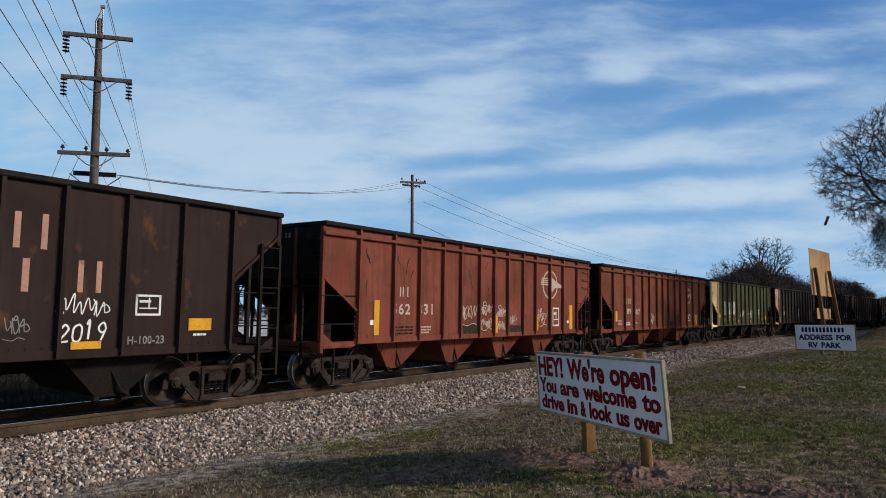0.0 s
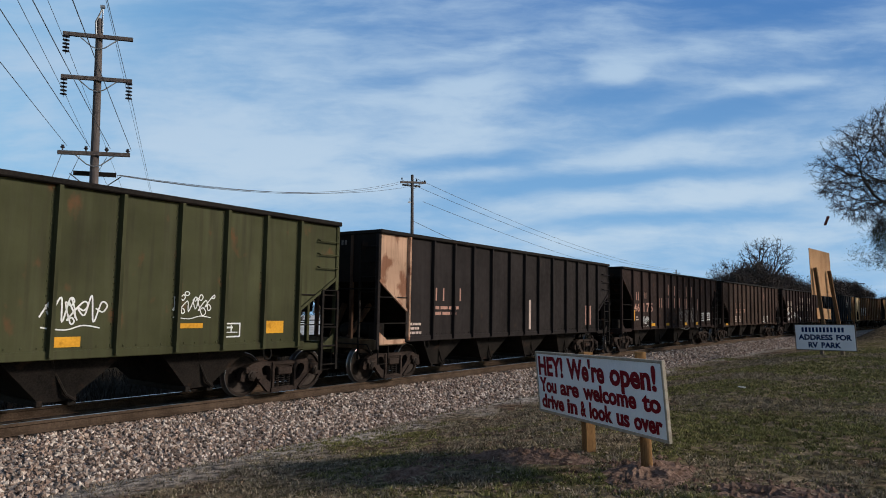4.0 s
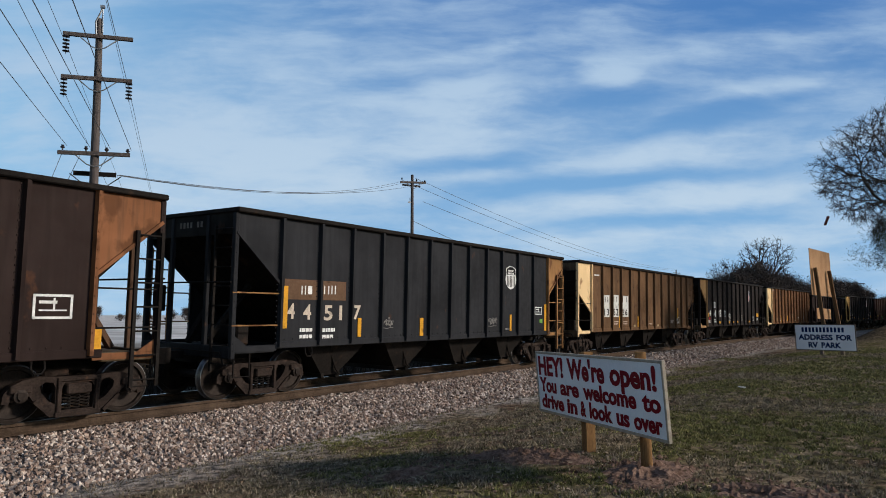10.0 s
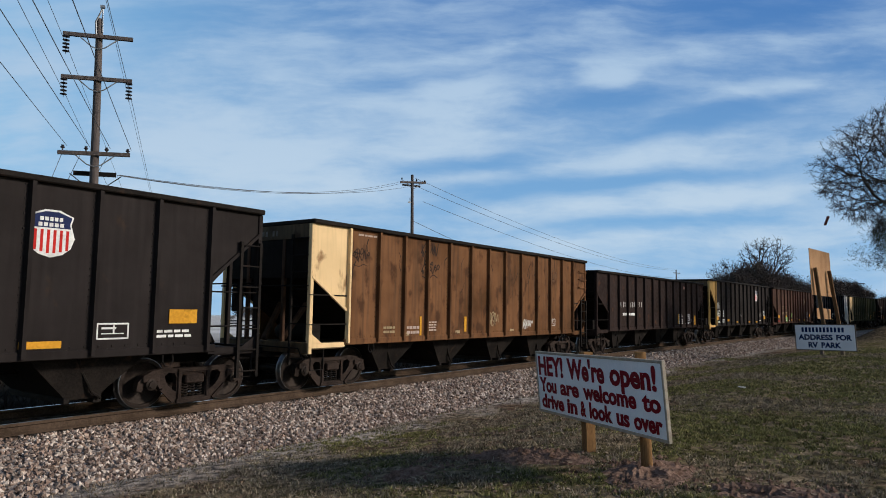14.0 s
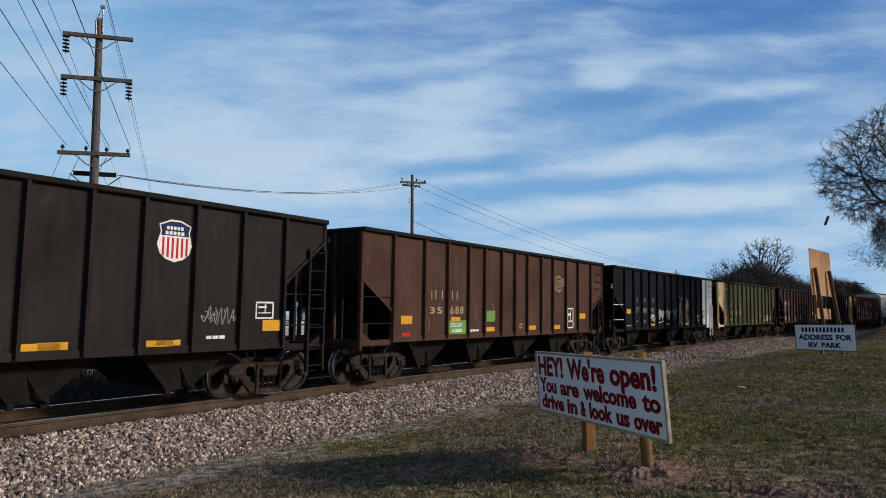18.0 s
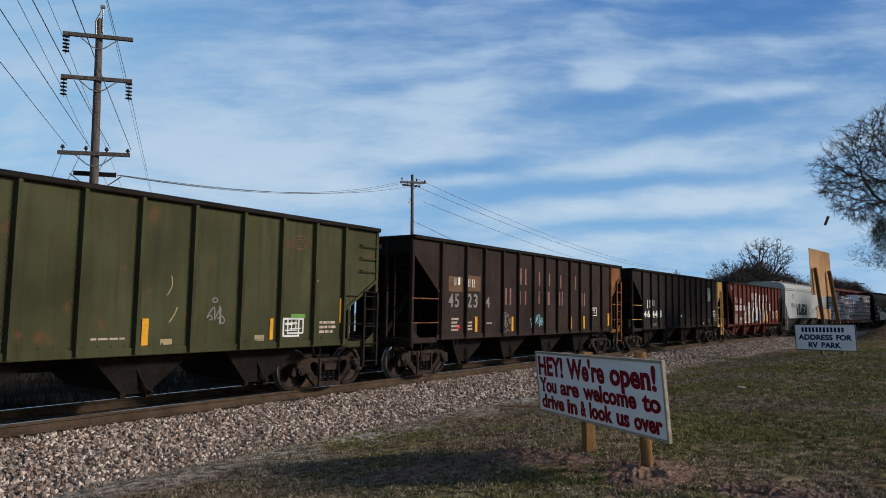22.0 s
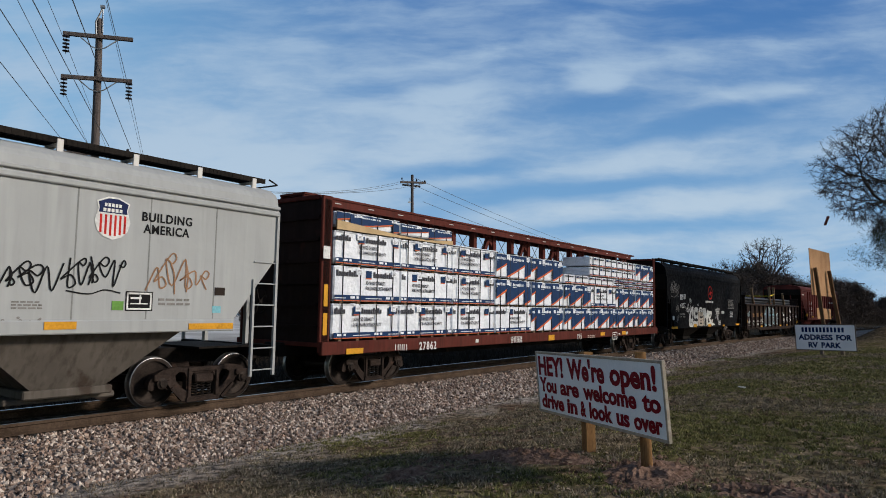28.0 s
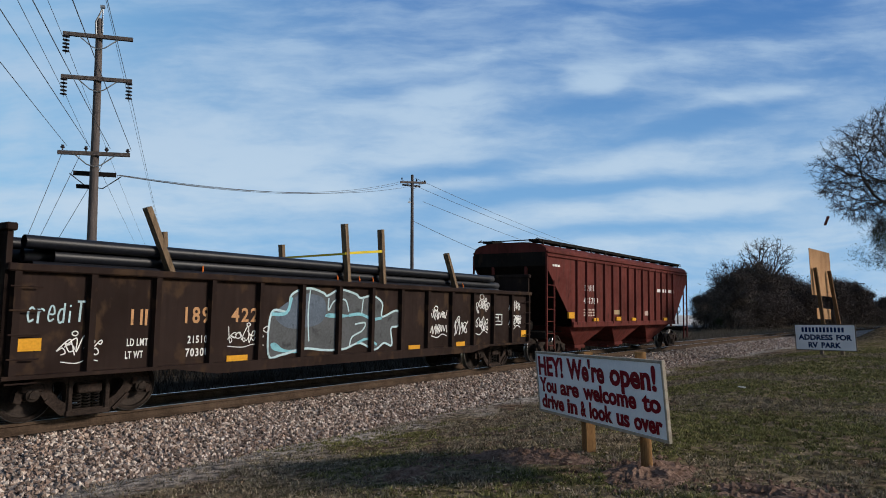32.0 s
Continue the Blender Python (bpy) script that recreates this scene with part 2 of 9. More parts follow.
# ---- mesh helpers ----
class Geo:
    """Collects vertices and faces of one mesh."""

    def __init__(self):
        self.v, self.f, self.mi = [], [], []

    def add(self, verts, faces, mi=0):
        k = len(self.v)
        self.v.extend(verts)
        self.f.extend(tuple(i + k for i in face) for face in faces)
        self.mi.extend([mi] * len(faces))
        return self

    def box(self, x0, x1, y0, y1, z0, z1, mi=0, c=0.0):
        """A box, with its edges cut by c."""
        if c <= 0:
            v = [(x, y, z) for z in (z0, z1) for y in (y0, y1) for x in (x0, x1)]
            return self.add(v, [(0, 2, 3, 1), (4, 5, 7, 6), (0, 1, 5, 4), (2, 6, 7, 3), (0, 4, 6, 2), (1, 3, 7, 5)], mi)
        xs, ys, zs = (x0, x1), (y0, y1), (z0, z1)
        v, idx = [], {}
        for i in (0, 1):
            for j in (0, 1):
                for k in (0, 1):
                    p = (xs[i], ys[j], zs[k])
                    s = (c if i == 0 else -c, c if j == 0 else -c, c if k == 0 else -c)
                    for a in range(3):
                        idx[i, j, k, a] = len(v)
                        v.append(tuple(p[b] + (0 if b == a else s[b]) for b in range(3)))
        f = []
        for a in range(3):
            b, d = (a + 1) % 3, (a + 2) % 3
            for side in (0, 1):
                quad = []
                for u, w in ((0, 0), (1, 0), (1, 1), (0, 1)):
                    key = [0, 0, 0]
                    key[a], key[b], key[d] = side, u, w
                    quad.append(idx[(*key, a)])
                f.append(tuple(quad if side else quad[::-1]))
            for u in (0, 1):
                for w in (0, 1):
                    k0, k1 = [0, 0, 0], [0, 0, 0]
                    k0[b], k0[d], k1[b], k1[d] = u, w, u, w
                    k1[a] = 1
                    quad = [idx[(*k0, b)], idx[(*k1, b)], idx[(*k1, d)], idx[(*k0, d)]]
                    f.append(tuple(quad if u != w else quad[::-1]))
        for i in (0, 1):
            for j in (0, 1):
                for k in (0, 1):
                    tri = [idx[i, j, k, a] for a in range(3)]
                    f.append(tuple(tri if (i + j + k) % 2 else tri[::-1]))
        return self.add(v, f, mi)

    def tube(self, pts, r, n=8, mi=0, cap=True, r1=None):
        """A round bar along points; r1: the radius at its end."""
        pts = [Vector(p) for p in pts]
        v, f = [], []
        m = len(pts)
        side = None
        for i, p in enumerate(pts):
            d = (pts[min(i + 1, m - 1)] - pts[max(i - 1, 0)]).normalized()
            if side is None:
                side = d.orthogonal().normalized()
            side = (side - d * side.dot(d)).normalized()
            up = d.cross(side)
            rr = r if r1 is None else r + (r1 - r) * i / (m - 1)
            for k in range(n):
                a = 2 * math.pi * k / n
                v.append(tuple(p + side * (rr * math.cos(a)) + up * (rr * math.sin(a))))
        for i in range(m - 1):
            for k in range(n):
                a, b = i * n + k, i * n + (k + 1) % n
                f.append((a, b, b + n, a + n))
        if cap:
            f.append(tuple(range(n))[::-1])
            f.append(tuple(range((m - 1) * n, m * n)))
        return self.add(v, f, mi)

    def prism(self, poly, y0, y1, mi=0, axis="y"):
        """A polygon of (x, z) points drawn out along y, or of (y, z) along x, or of (x, y) along z."""
        n = len(poly)
        put = {"y": lambda a, b, t: (a, t, b), "x": lambda a, b, t: (t, a, b), "z": lambda a, b, t: (a, b, t)}[axis]
        v = [put(a, b, t) for t in (y0, y1) for a, b in poly]
        f = [tuple(range(n)), tuple(range(n, 2 * n))[::-1]]
        f += [((i + 1) % n, i, i + n, (i + 1) % n + n) for i in range(n)]
        return self.add(v, f, mi)

    def lathe(self, prof, n=28, axis="y", at=(0, 0, 0), mi=0, loop=True):
        """A profile of (radius, along) turned round an axis; mi may be a list, one a segment."""
        v, f, mis = [], [], []
        m = len(prof)
        for r, t in prof:
            for k in range(n):
                a = 2 * math.pi * k / n
                c, s = r * math.cos(a), r * math.sin(a)
                p = {"y": (c, t, s), "z": (c, s, t), "x": (t, c, s)}[axis]
                v.append((p[0] + at[0], p[1] + at[1], p[2] + at[2]))
        for i in range(m if loop else m - 1):
            j = (i + 1) % m
            for k in range(n):
                k2 = (k + 1) % n
                f.append((i * n + k, i * n + k2, j * n + k2, j * n + k))
                mis.append(mi[i % len(mi)] if isinstance(mi, list) else mi)
        k = len(self.v)
        self.v.extend(v)
        self.f.extend(tuple(i + k for i in face) for face in f)
        self.mi.extend(mis)
        return self

    def beam(self, p, q, w, h, mi=0, up=(0, 0, 1)):
        """A square bar from p to q, w across and h along up."""
        p, q = Vector(p), Vector(q)
        d = (q - p).normalized()
        s = d.cross(Vector(up)).normalized()
        u = s.cross(d)
        v = [tuple(e + s * (a * w / 2) + u * (b * h / 2)) for e in (p, q) for a, b in ((-1, -1), (1, -1), (1, 1), (-1, 1))]
        return self.add(v, [(3, 2, 1, 0), (4, 5, 6, 7), (0, 1, 5, 4), (1, 2, 6, 5), (2, 3, 7, 6), (3, 0, 4, 7)], mi)

    def mesh(self, name, smooth=False):
        me = bpy.data.meshes.new(name)
        me.from_pydata(self.v, [], self.f)
        me.polygons.foreach_set("material_index", self.mi)
        if smooth:
            me.polygons.foreach_set("use_smooth", [True] * len(self.f))
        bm = bmesh.new()
        bm.from_mesh(me)
        bmesh.ops.recalc_face_normals(bm, faces=bm.faces)
        bm.to_mesh(me)
        bm.free()
        if smooth:
            me.set_sharp_from_angle(angle=radians(40))
        return me


def part(name, geo, material, parent=None, label="", smooth=False, at=None):
    """One mesh object of a thing, or under one of its parts. geo: a Geo or a ready mesh."""
    me = geo.mesh(name, smooth) if isinstance(geo, Geo) else geo
    mats = material if isinstance(material, (list, tuple)) else [material]
    if not me.materials:
        for mt in mats:
            me.materials.append(mt)
    ob = new(name, me)
    if parent:
        ob.parent = parent
    if at:
        ob.location = at
    if label:
        ob["label"] = label
    return ob


TOP, LOW, HALF, WIDE = 3.83, 1.06, 7.22, 1.53     # a hopper wagon's rim, sill, half length and half width
STORE = {}


def stored(key, make, material, smooth=False):
    """A mesh built once for each shape, and once more for each material on it."""
    mats = material if isinstance(material, (list, tuple)) else [material]
    key = (key, TOP)
    full = (key, tuple(mt.name for mt in mats))
    if full not in STORE:
        if key not in STORE:
            STORE[key] = make().mesh(str(key), smooth)
        me = STORE[key].copy()
        for mt in mats:
            me.materials.append(mt)
        STORE[full] = me
    return STORE[full]


def place(s):
    """The track's centre at s metres along it: x, y and heading."""
    if s <= CURVE_FROM:
        return s, TRACK_Y, 0.0
    a = CURVE * (s - CURVE_FROM)
    return CURVE_FROM + math.sin(a) / CURVE, TRACK_Y - (1 - math.cos(a)) / CURVE, -a


def track_pose(s, reach=0.0):
    """The pose of a thing that stands on the rails at s, its ends at s - reach and s + reach."""
    (x0, y0, a0), (x1, y1, a1) = place(s - reach), place(s + reach)
    a = math.atan2(y1 - y0, x1 - x0) if reach else a0
    return pose((x0 + x1) / 2, (y0 + y1) / 2, 0.016, 0, 0, math.degrees(a)) @ pose(0, 0, 0, BANK, 0, 0)

# ---- ground, track ----
def beside(x, y):
    """How far a point lies from the track's centre, positive on the camera's side."""
    if x <= CURVE_FROM:
        return TRACK_Y - y
    return 1 / CURVE - math.hypot(x - CURVE_FROM, y - TRACK_Y + 1 / CURVE)


def steps(q, table):
    for (a, za), (b, zb) in zip(table, table[1:]):
        if q <= b:
            k = max(0.0, min(1.0, (q - a) / (b - a)))
            k = k * k * (3 - 2 * k)
            return za + (zb - za) * k
    return table[-1][1]


LAND = [(-60, -0.3), (-12, -0.55), (-4.2, -0.62), (-3.0, -0.6), (3.0, -0.6), (4.3, -0.42), (9.5, 0.05), (13, 0.1), (40, 0.15)]


def land(x, y):
    """The height of the ground."""
    z = steps(beside(x, y), LAND)
    # a low bank of dead grass past the lawn
    rise = lambda v, a, b: steps(v, [(a, 0.0), (b, 1.0)])
    z += 0.85 * rise(x, 53.0, 63.0) * rise(-y, -5.4, -2.6) * (1 - rise(x, 70.0, 86.0))
    z += 0.035 * noise.noise((x * 0.45, y * 0.45, 0.3)) + 0.02 * noise.noise((x * 1.6, y * 1.6, 4.0))
    return z


def spread(lo, hi, fine_lo, fine_hi, fine, grow=1.22):
    out, v, d = [], fine_lo, fine
    while v < fine_hi:
        out.append(v)
        v += fine
    d, v = fine, fine_hi
    while v < hi:
        out.append(v)
        d *= grow
        v += d
    out.append(hi)
    d, v, front = fine, fine_lo, []
    while v > lo:
        d *= grow
        v -= d
        front.append(max(v, lo))
    return front[::-1] + out


def ground_material():
    m, n, l = nodes_of("winter_grass_ground")
    b = n["Principled BSDF"]
    geo = n.new("ShaderNodeTexCoord")
    zone = n.new("ShaderNodeAttribute")
    zone.attribute_name = "beside"

    def noisy(sc, detail=6.0, seed=0.0):
        mp = n.new("ShaderNodeMapping")
        mp.inputs["Location"].default_value = (seed, seed, 0)
        l.new(geo.outputs["Object"], mp.inputs[0])
        t = n.new("ShaderNodeTexNoise")
        t.inputs["Scale"].default_value, t.inputs["Detail"].default_value = sc, detail
        l.new(mp.outputs[0], t.inputs["Vector"])
        return t.outputs[0]

    def ramp(src, a, b2, c=0.0, d=1.0):
        r = n.new("ShaderNodeMapRange")
        r.inputs[1].default_value, r.inputs[2].default_value = a, b2
        r.inputs[3].default_value, r.inputs[4].default_value = c, d
        l.new(src, r.inputs[0])
        return r.outputs[0]

    def mix(f, a, b2):
        x = n.new("ShaderNodeMix")
        x.data_type = "RGBA"
        l.new(f, x.inputs[0])
        for sock, v in ((x.inputs[6], a), (x.inputs[7], b2)):
            if isinstance(v, tuple):
                sock.default_value = (*v, 1)
            else:
                l.new(v, sock)
        return x.outputs[2]

    def math2(op, a, b2):
        x = n.new("ShaderNodeMath")
        x.operation = op
        for sock, v in zip(x.inputs, (a, b2)):
            if isinstance(v, float):
                sock.default_value = v
            else:
                l.new(v, sock)
        return x.outputs[0]

    grass = mix(ramp(noisy(30, 5), 0.3, 0.7), (0.04, 0.038, 0.017), (0.145, 0.128, 0.056))
    straw = mix(ramp(noisy(45, 5, 7.0), 0.3, 0.7), (0.12, 0.092, 0.06), (0.23, 0.185, 0.125))
    worn = ramp(zone.outputs["Fac"], 5.2, 9.0, 0.1, 0.0)
    col = mix(ramp(math2("ADD", noisy(0.8, 9, 3.0), worn), 0.45, 0.56), grass, straw)
    soil = mix(ramp(noisy(14, 6, 11.0), 0.3, 0.7), (0.07, 0.043, 0.03), (0.19, 0.125, 0.092))
    col = mix(ramp(math2("ADD", noisy(1.1, 9, 19.0), worn), 0.55, 0.64, 0.0, 0.9), col, soil)
    dust = mix(ramp(noisy(60, 4, 2.0), 0.35, 0.65), (0.19, 0.165, 0.142), (0.49, 0.44, 0.395))
    wob = math2("ADD", zone.outputs["Fac"], math2("MULTIPLY", noisy(0.7, 9, 31.0), 5.0))
    col = mix(ramp(wob, 6.3, 7.6, 1.0, 0.0), col, dust)
    axes = n.new("ShaderNodeSeparateXYZ")
    l.new(geo.outputs["Object"], axes.inputs[0])
    dead = mix(ramp(noisy(2.0, 8, 71.0), 0.35, 0.65), (0.05, 0.038, 0.026), (0.12, 0.09, 0.06))
    col = mix(ramp(axes.outputs[0], 50.0, 58.0, 0.0, 0.9), col, dead)
    shade = mix(ramp(noisy(7.0, 9, 61.0), 0.36, 0.64), (0.36, 0.36, 0.36), (1.5, 1.44, 1.35))
    mottle = n.new("ShaderNodeMix")
    mottle.data_type, mottle.blend_type = "RGBA", "MULTIPLY"
    mottle.inputs[0].default_value = 1.0
    l.new(col, mottle.inputs[6])
    l.new(shade, mottle.inputs[7])
    col = mottle.outputs[2]
    # the train's shade is painted in as near-black ground past the track
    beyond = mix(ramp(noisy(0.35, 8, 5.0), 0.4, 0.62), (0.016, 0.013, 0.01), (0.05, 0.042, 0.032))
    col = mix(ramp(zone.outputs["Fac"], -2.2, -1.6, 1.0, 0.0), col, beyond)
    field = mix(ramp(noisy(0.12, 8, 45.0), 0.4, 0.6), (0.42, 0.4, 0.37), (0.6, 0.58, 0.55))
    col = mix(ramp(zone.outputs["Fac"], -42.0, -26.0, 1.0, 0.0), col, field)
    l.new(col, b.inputs["Base Color"])
    b.inputs["Roughness"].default_value, b.inputs["Specular IOR Level"].default_value = 1.0, 0.0
    bp = n.new("ShaderNodeBump")
    bp.inputs["Strength"].default_value, bp.inputs["Distance"].default_value = 0.7, 0.04
    l.new(math2("ADD", noisy(9, 6), noisy(40, 4)), bp.inputs["Height"])
    l.new(bp.outputs[0], b.inputs["Normal"])
    return m


def build_ground():
    xs = spread(-2400, 2600, -1.0, 32.0, 0.22)
    ys = spread(-2400, 2600, -1.0, 10.5, 0.22)
    v = [(x, y, land(x, y)) for y in ys for x in xs]
    w = len(xs)
    f = [(j * w + i, j * w + i + 1, (j + 1) * w + i + 1, (j + 1) * w + i) for j in range(len(ys) - 1) for i in range(w - 1)]
    me = bpy.data.meshes.new("ground")
    me.from_pydata(v, [], f)
    me.polygons.foreach_set("use_smooth", [True] * len(f))
    me.attributes.new("beside", "FLOAT", "POINT").data.foreach_set("value", [beside(x, y) for x, y, z in v])
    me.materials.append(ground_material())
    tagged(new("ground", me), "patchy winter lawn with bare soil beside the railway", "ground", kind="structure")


build_ground()

BED = [(-3.9, -0.62), (-3.1, -0.45), (-1.75, -0.23), (-0.85, -0.215), (0.0, -0.225), (0.82, -0.205), (1.05, -0.19), (1.75, -0.21), (2.5, -0.33), (3.3, -0.46), (4.1, -0.6)]


def along(lo, hi, near=1.0):
    s, out = lo, []
    while s < hi:
        out.append(s)
        s += near if -2 < s < 60 else 4 * near if s < 150 and s > -30 else 10 * near
    return out + [hi]


def sweep(name, prof, lo, hi, material, near=1.0, rough=0.0, closed=False, mi=None):
    """A profile of (towards the camera, up) drawn along the track."""
    ss, v, f = along(lo, hi, near), [], []
    n = len(prof)
    for s in ss:
        m = track_pose(s)
        for q, z in prof:
            p = m @ Vector((0, -q, z))
            if rough:
                k = rough * noise.noise((p.x * 2.1, p.y * 2.1, 1.0))
                p = p + Vector((0, 0, k))
            v.append(tuple(p))
    k = n if closed else n - 1
    mis = []
    for i in range(len(ss) - 1):
        for j in range(k):
            j2 = (j + 1) % n
            f.append((i * n + j, i * n + j2, (i + 1) * n + j2, (i + 1) * n + j))
            mis.append(mi[j] if mi else 0)
    if closed:
        f += [tuple(range(n)), tuple(range((len(ss) - 1) * n, len(ss) * n))]
        mis += [0, 0]
    me = bpy.data.meshes.new(name)
    me.from_pydata(v, [], f)
    for mt in (material if isinstance(material, list) else [material]):
        me.materials.append(mt)
    me.polygons.foreach_set("material_index", mis)
    return me


fine_bed = []
for (a, za), (b, zb) in zip(BED, BED[1:]):
    fine_bed += [(a + (b - a) * k / 4, za + (zb - za) * k / 4) for k in range(4)]
fine_bed.append(BED[-1])
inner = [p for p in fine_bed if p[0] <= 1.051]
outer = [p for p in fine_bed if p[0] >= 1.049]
ballast = tagged(new("ballast_bed", sweep("ballast_bed", inner[::-1], -420, 470, OILY_SHADE_BED, 0.4, 0.03)),
                 "crushed-stone ballast between and beyond the rails, dark with oil and painted shade", "ballast", kind="structure")
tagged(new("ballast_shoulder", sweep("ballast_shoulder", outer[::-1], -420, 470, BALLAST, 0.4, 0.03)),
       "pale crushed-stone ballast shoulder beside the track", "ballast", kind="structure")

RAIL = [(-0.076, -0.186), (0.076, -0.186), (0.076, -0.172), (0.014, -0.145), (0.01, -0.06), (0.037, -0.046), (0.038, -0.007), (0.03, 0.0),
        (-0.03, 0.0), (-0.038, -0.007), (-0.037, -0.046), (-0.01, -0.06), (-0.014, -0.145), (-0.076, -0.172)]
for side, word in ((1, "near"), (-1, "far")):
    prof = [(0.755 * side + q, z) for q, z in RAIL]
    rail = new("rail", sweep("rail", prof, -420, 470, [RAIL_SIDE, RAIL_HEAD], 1.0, 0.0, True, [0] * 7 + [1] + [0] * 6))
    tagged(rail, "rusty steel rail with a polished running surface", "rail", "rails of the track", "structure")

# ---- the train ----
TRAIN = []          # (thing, middle along the track at the start, half the distance between its trucks)


def wheelset_geo():
    g = Geo()
    for s in (-1, 1):
        y = 0.755 * s
        o = lambda t: y + t * s      # t grows outwards
        prof = [(0.075, o(-0.08)), (0.13, o(-0.08)), (0.15, o(-0.045)), (0.36, o(-0.005)), (0.385, o(-0.06)), (0.475, o(-0.062)), (0.48, o(-0.05)),
                (0.46, o(-0.028)), (0.457, o(0.066)), (0.444, o(0.074)), (0.385, o(0.072)), (0.37, o(0.03)), (0.15, o(0.0)), (0.13, o(0.075)), (0.075, o(0.075))]
        g.lathe(prof, 36, "y", mi=[0, 0, 0, 0, 0, 1, 1, 1, 1, 0, 0, 0, 0, 0, 0])
    g.lathe([(0.085, -1.05), (0.085, 1.05)], 14, "y", loop=False)
    for s in (-1, 1):
        g.lathe([(0.0, 1.04 * s), (0.105, 1.04 * s), (0.105, 1.13 * s), (0.06, 1.14 * s), (0.06, 1.16 * s), (0.0, 1.16 * s)], 16, "y", loop=False)
        for k in range(3):
            a = k * 2.094 + 0.5
            g.box(0.062 * math.cos(a) - 0.014, 0.062 * math.cos(a) + 0.014, min(1.13 * s, 1.155 * s), max(1.13 * s, 1.155 * s),
                  0.062 * math.sin(a) - 0.014, 0.062 * math.sin(a) + 0.014)
    return g


def pierced_plate(outer, holes, y0, y1):
    """A plate of (x, z) outline with holes through it, from y0 to y1."""
    bm = bmesh.new()
    loops = []
    for loop in [outer] + holes:
        vs = [bm.verts.new((x, 0, z)) for x, z in loop]
        for i in range(len(vs)):
            bm.edges.new((vs[i], vs[(i + 1) % len(vs)]))
        loops.append([tuple(v.co) for v in vs])
    bmesh.ops.triangle_fill(bm, use_beauty=True, edges=bm.edges[:])
    bm.verts.index_update()
    flat = [tuple(v.co) for v in bm.verts]
    tris = [tuple(v.index for v in f.verts) for f in bm.faces]
    bm.free()
    g, n = Geo(), len(flat)
    g.add([(x, y0, z) for x, _, z in flat] + [(x, y1, z) for x, _, z in flat], tris + [tuple(i + n for i in t[::-1]) for t in tris])
    for loop in loops:
        m = len(loop)
        g.add([(x, y0, z) for x, _, z in loop] + [(x, y1, z) for x, _, z in loop], [(i, (i + 1) % m, (i + 1) % m + m, i + m) for i in range(m)])
    return g


def sideframe_geo(s):
    """A cast truck side frame: arched over the axles, two windows and a spring opening."""
    half = [(0.0, 0.71), (0.35, 0.71), (0.62, 0.73), (0.85, 0.69), (1.02, 0.61), (1.12, 0.5), (1.14, 0.36), (1.04, 0.33), (1.0, 0.44), (0.86, 0.48), (0.75, 0.44), (0.68, 0.34),
            (0.52, 0.22), (0.42, 0.1), (0.34, 0.06), (0.0, 0.06)]
    outer = half[:-1] + [(-x, z) for x, z in half[::-1]][:-1]
    spring = [(-0.25, 0.17), (0.25, 0.17), (0.27, 0.5), (0.22, 0.6), (-0.22, 0.6), (-0.27, 0.5)]
    holes = [spring]
    for k in (-1, 1):
        holes.append([(k * x, z) for x, z in ((0.36, 0.28), (0.46, 0.34), (0.58, 0.48), (0.6, 0.58), (0.52, 0.64), (0.4, 0.62), (0.36, 0.54))])
    y0, y1 = (0.94, 1.07) if s > 0 else (-1.07, -0.94)
    g = pierced_plate(outer, holes, y0, y1)
    yo = 1.07 * s
    ya, yb = sorted((yo, yo + 0.035 * s))
    g.box(-0.36, 0.36, ya, yb, 0.06, 0.15, 0, 0.01)
    g.box(-0.34, 0.34, ya, yb, 0.63, 0.7, 0, 0.01)
    for k in (-1, 1):
        g.box(min(k * 0.27, k * 0.34), max(k * 0.27, k * 0.34), ya, yb, 0.14, 0.64, 0, 0.01)
        g.prism([(k * 0.44, 0.08), (k * 0.7, 0.33), (k * 0.66, 0.37), (k * 0.4, 0.13)][::k], ya, yb)
        g.box(k * 0.89 - 0.16, k * 0.89 + 0.16, ya - 0.02, yb, 0.5, 0.62, 0, 0.015)
    g.box(-0.2, 0.2, min(s * 0.9, s * 1.13), max(s * 0.9, s * 1.13), 0.42, 0.58, 0, 0.02)
    return g


def springs_geo(s):
    g = Geo()
    yc = 1.0 * s
    for xc in (-0.15, 0.0, 0.15):
        pts = [(xc + 0.062 * math.cos(a), yc + 0.062 * math.sin(a), 0.16 + 0.25 * a / 31.4) for a in [k * 31.4 / 44 for k in range(45)]]
        g.tube(pts, 0.016, 5)
    return g


def bolster_geo():
    g = Geo()
    g.box(-0.2, 0.2, -1.07, 1.07, 0.42, 0.6, 0, 0.03)
    g.box(-0.22, 0.22, -0.3, 0.3, 0.58, 0.76, 0, 0.03)
    for k in (-1, 1):
        g.box(-0.12, 0.12, 0.62 * k - 0.08, 0.62 * k + 0.08, 0.6, 0.68, 0, 0.01)
        g.beam((0.42 * k, -0.8, 0.36), (0.42 * k, 0.8, 0.36), 0.1, 0.12)
        for s in (-1, 1):
            g.prism([(k * 0.4, 0.3), (k * 0.4, 0.5), (k * 0.46, 0.56), (k * 0.47, 0.26)][::k], 0.7 * s - 0.05, 0.7 * s + 0.05)
    return g


WHEELS = []


